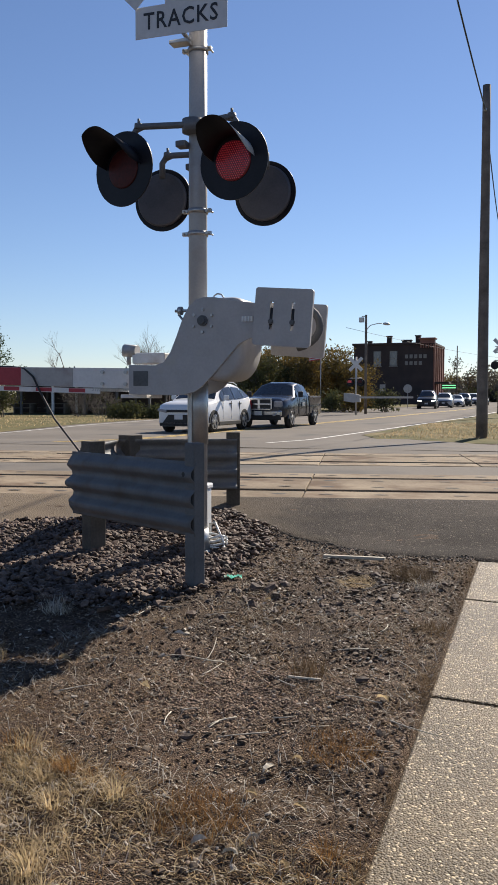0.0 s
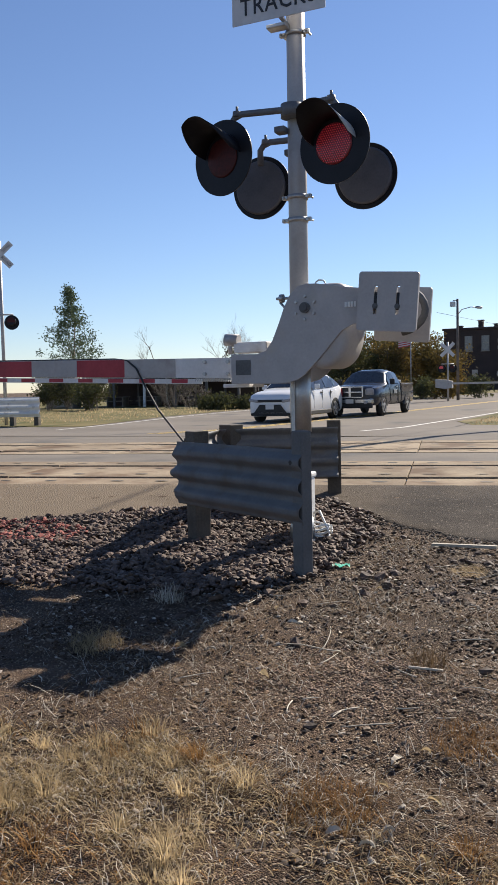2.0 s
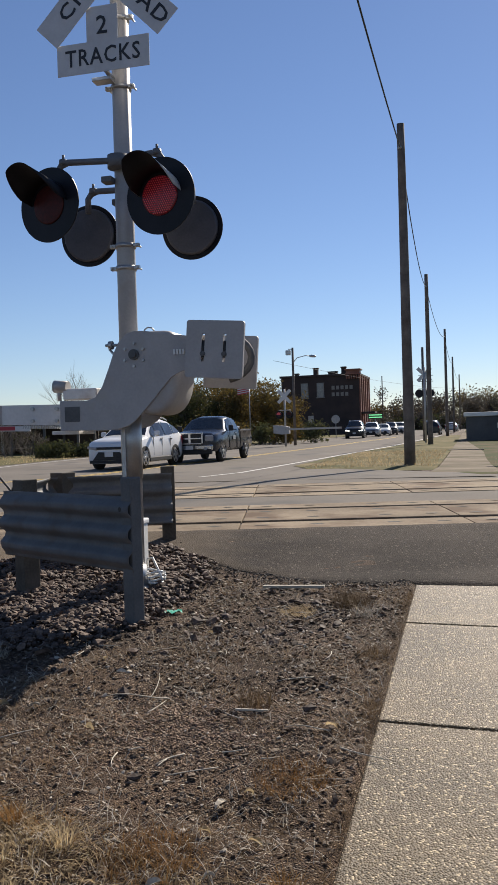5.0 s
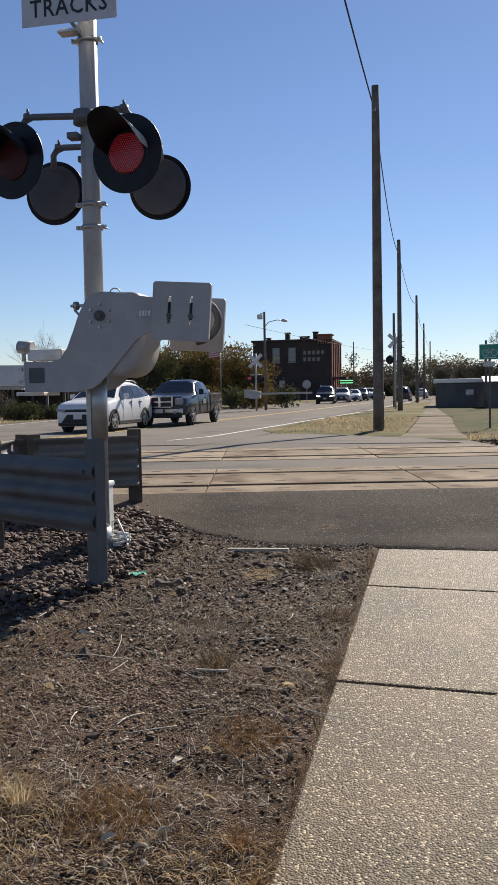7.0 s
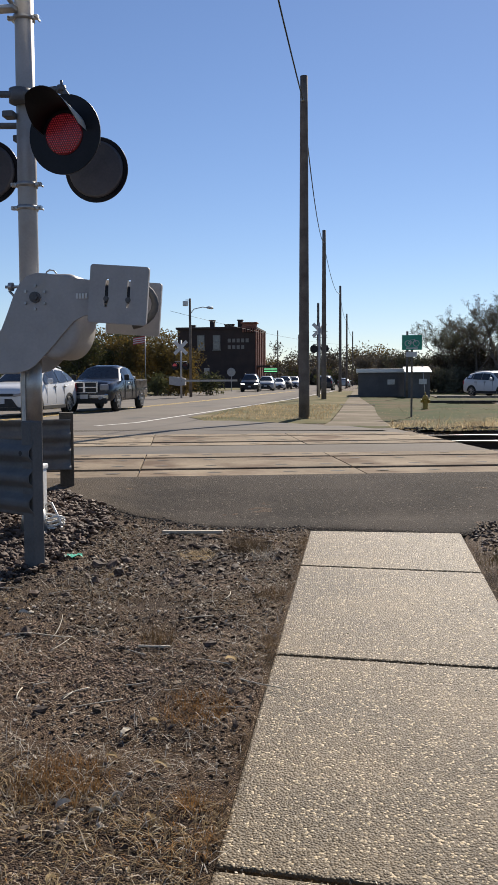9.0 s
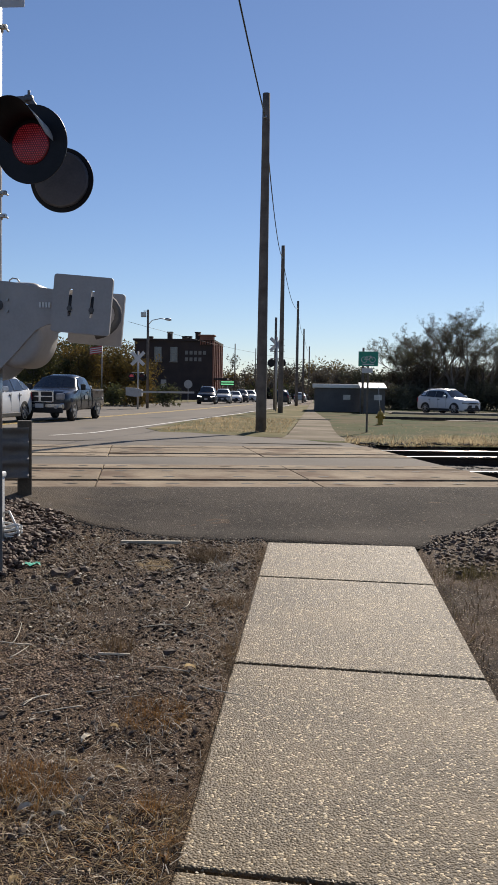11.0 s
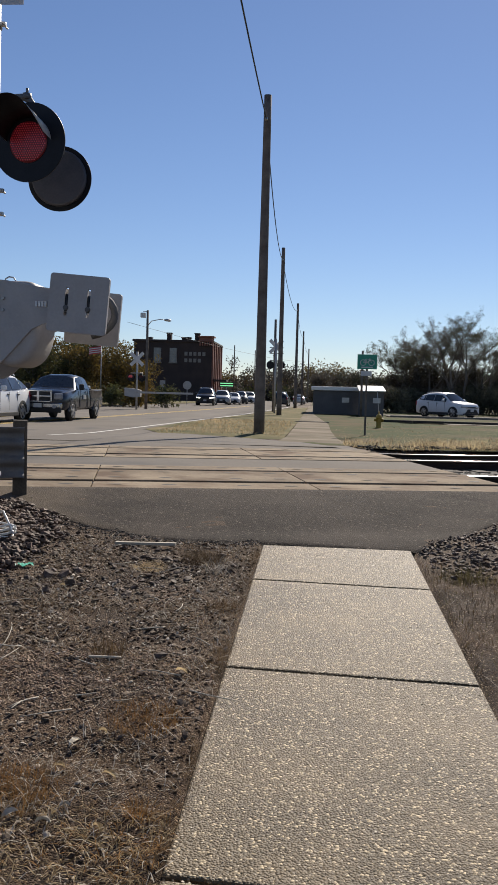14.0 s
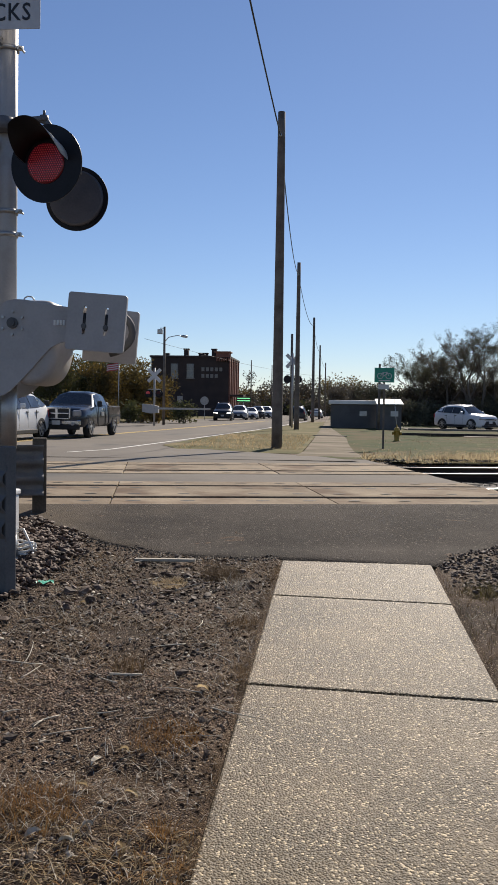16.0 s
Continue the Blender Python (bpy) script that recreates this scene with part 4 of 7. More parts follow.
# ---- utility poles and wires ----
def utility_pole(x, y, h, r, label, lean=0.0, step=True):
    z0 = gz(x, y) - 0.05
    p = root("utility_pole", pose(x, y, z0), label, "utility pole", "poles along the walk")
    bm = bmesh.new()
    n = 10
    tube(bm, [(lean * (k / n), 0.02 * math.sin(k * 1.1), h * k / n) for k in range(n + 1)], [r * (1 - 0.34 * k / n) for k in range(n + 1)], 16)
    part("shaft", bm, M["polewood"], p)
    bm = bmesh.new()
    rod(bm, (lean - 0.02, -r * 0.5, h - 0.75), (lean - 0.02, -r * 1.3, h - 0.75), 0.03, seg=10)
    rod(bm, (lean - 0.02, -r * 1.3, h - 0.72), (lean - 0.02, -r * 1.3, h - 0.80), 0.045, seg=12)
    part("insulator", bm, M["galv"], p)
    return Vector((x + lean - 0.02, y - r, z0 + h - 0.75))


POLES = [(-1.69, 26.2, 10.35, 0.17, 0.0), (-2.2, 52.0, 10.25, 0.16, 0.0), (-2.0, 84.0, 10.4, 0.16, 0.0), (-2.0, 122.0, 10.6, 0.16, 0.0), (-1.6, 165.0, 10.5, 0.16, 0.0)]
tops = [utility_pole(x, y, h, r, "tall weathered wooden utility pole beside the far walk", l) for x, y, h, r, l in POLES]


def wire(a, b, sag, r=0.014):
    bm = bmesh.new()
    n = 16
    tube(bm, [a.lerp(b, k / n) - Vector((0, 0, sag * 4 * (k / n) * (1 - k / n))) for k in range(n + 1)], r, 6)
    w = part("overhead_wire", bm, M["cable"])
    return tagged(w, "thin black overhead wire between the poles", "wire", "overhead wires")


wire(Vector((-1.9, -6.0, 10.6)), tops[0], 0.5, 0.022)
for a, b in zip(tops, tops[1:]):
    wire(a, b, 0.9, 0.02)
wire(Vector((-14, 62, 6.6)), Vector((-2, 150, 7.5)), 0.5, 0.014)
for x, y, h in ((-14.6, 150, 10), (-12.0, 165, 10), (-9, 190, 12.5), (-3.1, 63, 6.9)):
    z0 = gz(x, y)
    p = root("utility_pole", pose(x, y, z0 - 0.05), "thin dark wooden pole far down the street", "utility pole", "poles down the street")
    bm = bmesh.new()
    rod(bm, (0, 0, 0), (0, 0, h), 0.12, 0.09, 10)
    part("shaft", bm, M["polewood"], p)
    if y > 180:
        for z in (h - 0.5, h - 1.8):
            bm = bmesh.new()
            box(bm, (0, 0, z), (3.2, 0.12, 0.14))
            part("crossarm", bm, M["polewood"], p)


# ---- street light ----
def street_light(x, y, h):
    p = root("street_lamp", pose(x, y, gz(x, y) - 0.05), "street lamp with a short arm on a dark pole", "street lamp")
    bm = bmesh.new()
    rod(bm, (0, 0, 0), (0, 0, h), 0.11, 0.08, 12)
    part("pole", bm, M["polewood"], p)
    bm = bmesh.new()
    tube(bm, [(0, 0, h - 1.1), (0.3, 0, h - 0.75), (0.9, 0, h - 0.62), (1.3, 0, h - 0.66)], 0.03, 8)
    part("arm", bm, M["galv"], p)
    bm = bmesh.new()
    tube(bm, [(1.2, 0, h - 0.66), (1.35, 0, h - 0.66), (1.6, 0, h - 0.7), (1.7, 0, h - 0.72)], [0.05, 0.1, 0.09, 0.03], 10)
    part("head", bm, M["galv"], p)
    bm = bmesh.new()
    box(bm, (-0.32, 0, h - 0.35), (0.36, 0.3, 0.34), bevel=0.03)
    rod(bm, (-0.32, 0, h - 0.1), (0, 0, h - 0.1), 0.03, seg=8)
    part("transformer", bm, M["galv"], p)


street_light(-12.1, 60.0, 7.1)


# ---- crossing signals farther off ----
def far_signal(x, y, h, face, lit, label, gate_len=0.0, gate_dir=1, drop=1.75, bars=False):
    """A simpler crossing signal; face: heading of its front in degrees."""
    p = root("railroad_signal", pose(x, y, gz(x, y) - 0.05, 0, 0, face), label, "railroad signal")
    bm = bmesh.new()
    rod(bm, (0, 0, 0), (0, 0, h), 0.065, seg=14)
    part("mast", bm, M["mastpaint"], p)
    for ang in (45, -45):
        bm = bmesh.new()
        box(bm, (0, -0.09 - (0.01 if ang > 0 else 0), 0), (1.22, 0.006, 0.23))
        b = part("crossbuck_blade", bm, M["signwhite"], p)
        b.matrix_local = Matrix.Translation((0, 0, h - 0.5)) @ pose(0, 0, 0, 0, ang, 0)
        for q in (-0.36, 0.34) if bars else ():
            word = ("RAIL", "ROAD") if ang > 0 else ("CROS", "SING")
            lettering(word[q > 0], 0.155, pose(q, -0.0945 - (0.01 if ang > 0 else 0), 0, 90, 0, 0), b, M["ink"])
    bm = bmesh.new()
    rod(bm, (-0.42, -0.05, h - drop + 0.3), (0.42, -0.05, h - drop + 0.3), 0.03, seg=10)
    part("crossarm", bm, M["mastpaint"], p)
    for sx in (-1, 1):
        bm = bmesh.new()
        rod(bm, (sx * 0.36, -0.15, h - drop), (sx * 0.36, -0.13, h - drop), 0.27, seg=28)
        bg = part("background", bm, M["black"], p)
        bm = bmesh.new()
        tube(bm, [(sx * 0.36, -0.15, h - drop + 0.03), (sx * 0.36, -0.4, h - drop + 0.05)], [0.17, 0.165], 18)
        part("hood", bm, M["black"], bg)
        bm = bmesh.new()
        rod(bm, (sx * 0.36, -0.405, h - drop + 0.03), (sx * 0.36, -0.402, h - drop + 0.03), 0.14, seg=18)
        part("lens", bm, M["led"] if lit and sx < 0 else M["lensdim"], bg)
    if gate_len:
        bm = bmesh.new()
        box(bm, (gate_dir * gate_len / 2, -0.2, 1.25), (gate_len, 0.05, 0.13))
        part("arm_beam", bm, M["armgrey"], p)
        bm = bmesh.new()
        prism(bm, [(-0.8, 1.0), (-0.2, 0.9), (0.3, 0.95), (0.3, 1.4), (-0.2, 1.5), (-0.8, 1.55)], -0.2, 0.2)
        part("gear_housing", bm, M["gatepaint"], p)
    return p


far_signal(-12.15, 57.0, 4.0, 0, True, "crossing signal with crossbuck and a lit red flasher", 3.9, 1)
far_signal(-2.75, 57.5, 5.1, 180, False, "crossing signal with crossbuck seen from behind", 0)
far_signal(-21.84, 25.0, 6.9, 35, False, "crossing signal with crossbuck across the street", 0, 1, 3.0, True)


def far_guard(x, y):
    g = root("guardrail", pose(x, y, gz(x, y), 0, 0, 10), "short white corrugated guardrail on timber posts", "guardrail")
    bm = bmesh.new()
    n = 30
    rows = []
    for u in (-1.6, 1.0):
        rows.append([bm.verts.new((u, -0.06 - 0.08 * (0.5 - 0.5 * math.cos(k / n * math.tau * 3)), 0.35 + 0.72 * k / n)) for k in range(n + 1)])
        rows.append([bm.verts.new((u, -0.05 - 0.08 * (0.5 - 0.5 * math.cos(k / n * math.tau * 3)), 0.35 + 0.72 * k / n)) for k in range(n + 1)])
    for a, b in ((0, 2), (1, 3), (0, 1), (2, 3)):
        for k in range(n):
            bm.faces.new((rows[a][k], rows[a][k + 1], rows[b][k + 1], rows[b][k])).smooth = True
    part("beam", bm, M["white"], g, "white three-wave beam")
    for u in (-1.3, -0.2, 0.8):
        bm = bmesh.new()
        box(bm, (u, 0.08, 0.48), (0.18, 0.18, 1.06), bevel=0.01)
        part("post", bm, M["postwood"], g)


far_guard(-21.0, 24.6)


# ---- roadside signs ----
def post_sign(x, y, h, shape, w, hh, label, face_mat, seg=28, face=0):
    p = root("road_sign", pose(x, y, gz(x, y) - 0.05, 0, 0, face), label, "road sign")
    bm = bmesh.new()
    box(bm, (0, 0.03, h / 2), (0.06, 0.04, h))
    part("post", bm, M["galv"], p)
    bm = bmesh.new()
    if shape == "round":
        rod(bm, (0, -0.012, h - w / 2), (0, 0.0, h - w / 2), w / 2, seg=seg)
    else:
        box(bm, (0, -0.006, h - hh / 2), (w, 0.01, hh), bevel=0.004)
    return p, part("plate", bm, face_mat, p)


post_sign(-13.9, 91, 2.6, "round", 0.92, 0.92, "round pale sign on a thin post", M["galv"])
post_sign(-16.6, 91, 2.6, "rect", 0.6, 0.9, "grey rectangular sign on a thin post", M["galv"])
M["greenlamp"] = mat("green_light_bar", (0.1, 0.4, 0.15), rough=0.4, bump=0, emit=((0.3, 1.0, 0.45), 0.5))
sp, plate = post_sign(-12.7, 120, 3.0, "rect", 2.0, 0.7, "dark sign with two glowing green bars on a post", M["trimblack"])
for z in (2.83, 2.5):
    bm = bmesh.new()
    box(bm, (0, -0.016, z), (1.85, 0.012, 0.15))
    part("light_bar", bm, M["greenlamp"], plate, "glowing green light bar")
sp, plate = post_sign(1.62, 27.0, 2.62, "rect", 0.62, 0.46, "green bicycle route sign on a brown post", M["green"])
[q for q in sp.children if q.name.startswith("post")][0].data.materials[0] = M["polewood"]
bm = bmesh.new()
for cx in (-0.13, 0.13):
    n = 20
    ring = [[bm.verts.new((cx + r * math.cos(k * math.tau / n), -0.014, 2.36 + r * math.sin(k * math.tau / n))) for k in range(n)] for r in (0.078, 0.098)]
    for k in range(n):
        bm.faces.new((ring[0][k], ring[0][(k + 1) % n], ring[1][(k + 1) % n], ring[1][k]))
for a, b in (((-0.13, 2.36), (-0.05, 2.47)), ((-0.05, 2.47), (0.09, 2.47)), ((0.13, 2.36), (0.07, 2.5)), ((0.0, 2.36), (-0.05, 2.47)), ((-0.13, 2.36), (0.0, 2.36)), ((0.0, 2.36), (0.09, 2.47))):
    rod(bm, (a[0], -0.014, a[1]), (b[0], -0.014, b[1]), 0.009, seg=6)
part("bicycle_symbol", bm, M["signwhite"], plate, "white bicycle outline")
bm = bmesh.new()
box(bm, (0, -0.014, 2.215), (0.36, 0.004, 0.035))
part("lettering_bar", bm, M["signwhite"], plate)
bm = bmesh.new()
box(bm, (-0.02, -0.01, 2.02), (0.34, 0.008, 0.15))
part("arrow_plate", bm, M["signwhite"], sp, "small pale arrow plate")
p = root("utility_pole", pose(2.95, 55, gz(2.95, 55) - 0.05), "short dark pole beside the grey shed", "pole")
bm = bmesh.new()
rod(bm, (0, 0, 0), (0, 0, 4.3), 0.09, 0.07, 10)
part("shaft", bm, M["polewood"], p)


# ---- hydrant ----
hy = root("fire_hydrant", pose(2.6, 34.5, gz(2.6, 34.5)), "yellow fire hydrant on the lawn", "fire hydrant")
bm = bmesh.new()
tube(bm, [(0, 0, 0), (0, 0, 0.04), (0, 0, 0.05), (0, 0, 0.4), (0, 0, 0.42), (0, 0, 0.46), (0, 0, 0.55), (0, 0, 0.6)], [0.16, 0.16, 0.11, 0.11, 0.14, 0.13, 0.09, 0.02], 16)
part("barrel", bm, M["hydrant"], hy)
bm = bmesh.new()
rod(bm, (0, 0, 0.6), (0, 0, 0.68), 0.03, seg=6)
part("operating_nut", bm, M["hydrant"], hy)
for d in ((-1, 0), (1, 0), (0, -1)):
    bm = bmesh.new()
    rod(bm, (d[0] * 0.1, d[1] * 0.1, 0.34), (d[0] * 0.19, d[1] * 0.19, 0.34), 0.06, seg=12)
    part("cap", bm, M["hydrant"], hy)
bm = bmesh.new()
rod(bm, (0.05, 0.1, 0), (-0.12, 0.1, 1.75), 0.012, seg=6)
part("marker_rod", bm, M["galv"], hy)


# ---- sheds ----
def shed(x0, x1, y, depth, h, label, lean_to=False, rise=0.0):
    s = root("shed", pose((x0 + x1) / 2, y, gz((x0 + x1) / 2, y) - 0.05), label, "shed")
    w = x1 - x0
    bm = bmesh.new()
    box(bm, (0, depth / 2, h / 2), (w, depth, h))
    wl = part("wall", bm, M["shedgrey"], s)
    n = int(w / 0.35)
    for k in range(n):
        bm = bmesh.new()
        box(bm, (-w / 2 + (k + 0.5) * w / n, -0.012, h / 2), (0.03, 0.024, h - 0.04))
        part("batten", bm, M["shedgrey"], wl)
    bm = bmesh.new()
    if lean_to:
        box(bm, (0, depth / 2 - 0.1, h + 0.12), (w + 0.2, depth + 0.4, 0.06), pose(0, 0, 0, 7, 0, 0))
    else:
        box(bm, (0, depth / 2, h + 0.12), (w + 0.3, depth + 0.4, 0.28), bevel=0.03)
    part("roof", bm, M["roofwhite"], s, "pale metal roof")
    bm = bmesh.new()
    box(bm, (w * 0.2, -0.03, h * 0.62), (0.5, 0.03, 0.35))
    part("notice", bm, M["galv"], s)
    bm = bmesh.new()
    box(bm, (-w * 0.2, -0.025, h * 0.4), (0.85, 0.03, h * 0.8))
    part("door", bm, M["shedgrey"], s)


shed(-0.15, 3.1, 60.0, 7.0, 1.75, "low grey shed with a pale flat roof")
shed(3.0, 4.55, 57.0, 2.6, 1.8, "small grey utility hut with a pale sloping roof", True)


# ---- parking strip and kerbs on the lawn ----
tagged(sheet("driveway", list(np.arange(6.5, 60, 0.8)), [41.6, 42.2, 42.8, 43.4], M["pavement"], 0.03), "pale concrete drive across the lawn", "driveway", kind="structure")
tagged(sheet("parking_strip", list(np.arange(5.0, 70, 1.0)), list(np.arange(56, 64.1, 1)), M["road"], 0.035), "grey asphalt parking strip behind the lawn", "parking", kind="structure")
for x0, x1, y, nm in ((-0.9, 0.75, 39.6, "kerb"), (3.4, 11.6, 43.8, "kerb"), (4.9, 40, 55.8, "kerb")):
    bm = bmesh.new()
    for k in range(int((x1 - x0) / 1.6)):
        xc = x0 + 0.8 + k * 1.6
        box(bm, (xc, y, gz(xc, y) + (0.04 if y > 40 else -0.035)), (1.58, 0.18, 0.2), bevel=0.02)
    k = part(nm, bm, M["tie"] if 40 < y < 45 else M["pavement"])
    tagged(k, "low dark kerb along the lawn" if 40 < y < 45 else "low pale weathered concrete kerb", "kerb", kind="structure")


# ---- vehicles ----
def wheel_set(car, W, r, ys):
    for yy in ys:
        for sx in (-1, 1):
            bm = bmesh.new()
            tube(bm, [(sx * (W / 2 - 0.24), yy, r), (sx * (W / 2 - 0.23), yy, r), (sx * (W / 2 - 0.04), yy, r), (sx * (W / 2 - 0.01), yy, r), (sx * (W / 2 - 0.05), yy, r)], [r * 0.9, r, r, r * 0.9, r * 0.66], 26)
            t = part("wheel", bm, M["tyre"], car, "black tyre with alloy rim")
            bm = bmesh.new()
            tube(bm, [(sx * (W / 2 - 0.06), yy, r), (sx * (W / 2 - 0.005), yy, r), (sx * (W / 2 - 0.004), yy, r)], [r * 0.2, r * 0.2, r * 0.08], 14)
            for k in range(5):
                q = k * math.tau / 5 + 0.3
                box(bm, (sx * (W / 2 - 0.02), yy + r * 0.42 * math.cos(q), r + r * 0.42 * math.sin(q)), (0.03, r * 0.55, r * 0.2), Matrix.Rotation(q, 4, 'X'))
            n = 24
            ring = [[bm.verts.new((sx * (W / 2 - o), yy + rr * math.cos(k * math.tau / n), r + rr * math.sin(k * math.tau / n))) for rr, o in ((r * 0.6, 0.03), (r * 0.62, 0.0), (r * 0.69, 0.0), (r * 0.7, 0.03))] for k in range(n)]
            for k in range(n):
                for q in range(3):
                    bm.faces.new((ring[k][q], ring[(k + 1) % n][q], ring[(k + 1) % n][q + 1], ring[k][q + 1]))
            part("rim", bm, M["wheel"], t, "five-spoke alloy rim")


# Cross-sections from nose to tail: place along the car, height of sill, shoulder and top, half widths of
# sill, shoulder and top, and whether the section carries the roof. Lengths of a car 1 m long, 1 m high and 1 m half wide.
SHAPES = dict(
    suv=[(-0.5, 0.19, 0.35, 0.44, 0.62, 0.66, 0.5, 0), (-0.482, 0.14, 0.43, 0.515, 0.86, 0.84, 0.62, 0), (-0.44, 0.12, 0.52, 0.575, 0.97, 0.94, 0.72, 0), (-0.36, 0.12, 0.565, 0.61, 1.0, 0.96, 0.76, 0), (-0.235, 0.12, 0.6, 0.645, 1.0, 0.965, 0.78, 0),
         (-0.06, 0.12, 0.615, 0.965, 1.0, 0.965, 0.66, 1), (0.1, 0.12, 0.63, 1.0, 1.0, 0.965, 0.68, 1), (0.29, 0.13, 0.655, 0.975, 1.0, 0.96, 0.66, 1), (0.43, 0.15, 0.69, 0.9, 0.98, 0.93, 0.6, 1), (0.482, 0.18, 0.64, 0.67, 0.95, 0.9, 0.72, 0), (0.5, 0.24, 0.45, 0.55, 0.86, 0.86, 0.7, 0)],
    sedan=[(-0.5, 0.2, 0.36, 0.43, 0.62, 0.66, 0.5, 0), (-0.48, 0.15, 0.44, 0.5, 0.86, 0.84, 0.62, 0), (-0.42, 0.13, 0.53, 0.58, 0.97, 0.94, 0.72, 0), (-0.22, 0.13, 0.62, 0.665, 1.0, 0.96, 0.78, 0),
           (-0.05, 0.13, 0.63, 0.97, 1.0, 0.96, 0.64, 1), (0.07, 0.13, 0.64, 1.0, 1.0, 0.96, 0.65, 1), (0.2, 0.13, 0.66, 0.955, 1.0, 0.95, 0.62, 1), (0.36, 0.15, 0.67, 0.71, 0.99, 0.94, 0.75, 0), (0.48, 0.18, 0.65, 0.69, 0.94, 0.9, 0.72, 0), (0.5, 0.25, 0.45, 0.55, 0.86, 0.84, 0.7, 0)],
    pickup=[(-0.5, 0.27, 0.53, 0.57, 0.76, 0.8, 0.62, 0), (-0.48, 0.24, 0.585, 0.625, 0.95, 0.93, 0.7, 0), (-0.4, 0.23, 0.62, 0.66, 1.0, 0.97, 0.74, 0), (-0.31, 0.23, 0.635, 0.675, 1.02, 0.98, 0.76, 0), (-0.215, 0.23, 0.65, 0.695, 0.98, 0.95, 0.78, 0),
            (-0.095, 0.23, 0.665, 0.97, 0.98, 0.95, 0.69, 1), (0.0, 0.23, 0.67, 1.0, 0.98, 0.95, 0.7, 1), (0.125, 0.23, 0.67, 0.985, 0.98, 0.95, 0.69, 1), (0.15, 0.23, 0.67, 0.68, 0.98, 0.95, 0.86, 0), (0.3, 0.24, 0.67, 0.68, 1.02, 0.98, 0.88, 0), (0.485, 0.26, 0.67, 0.68, 0.99, 0.95, 0.86, 0), (0.5, 0.3, 0.6, 0.66, 0.95, 0.93, 0.84, 0)])


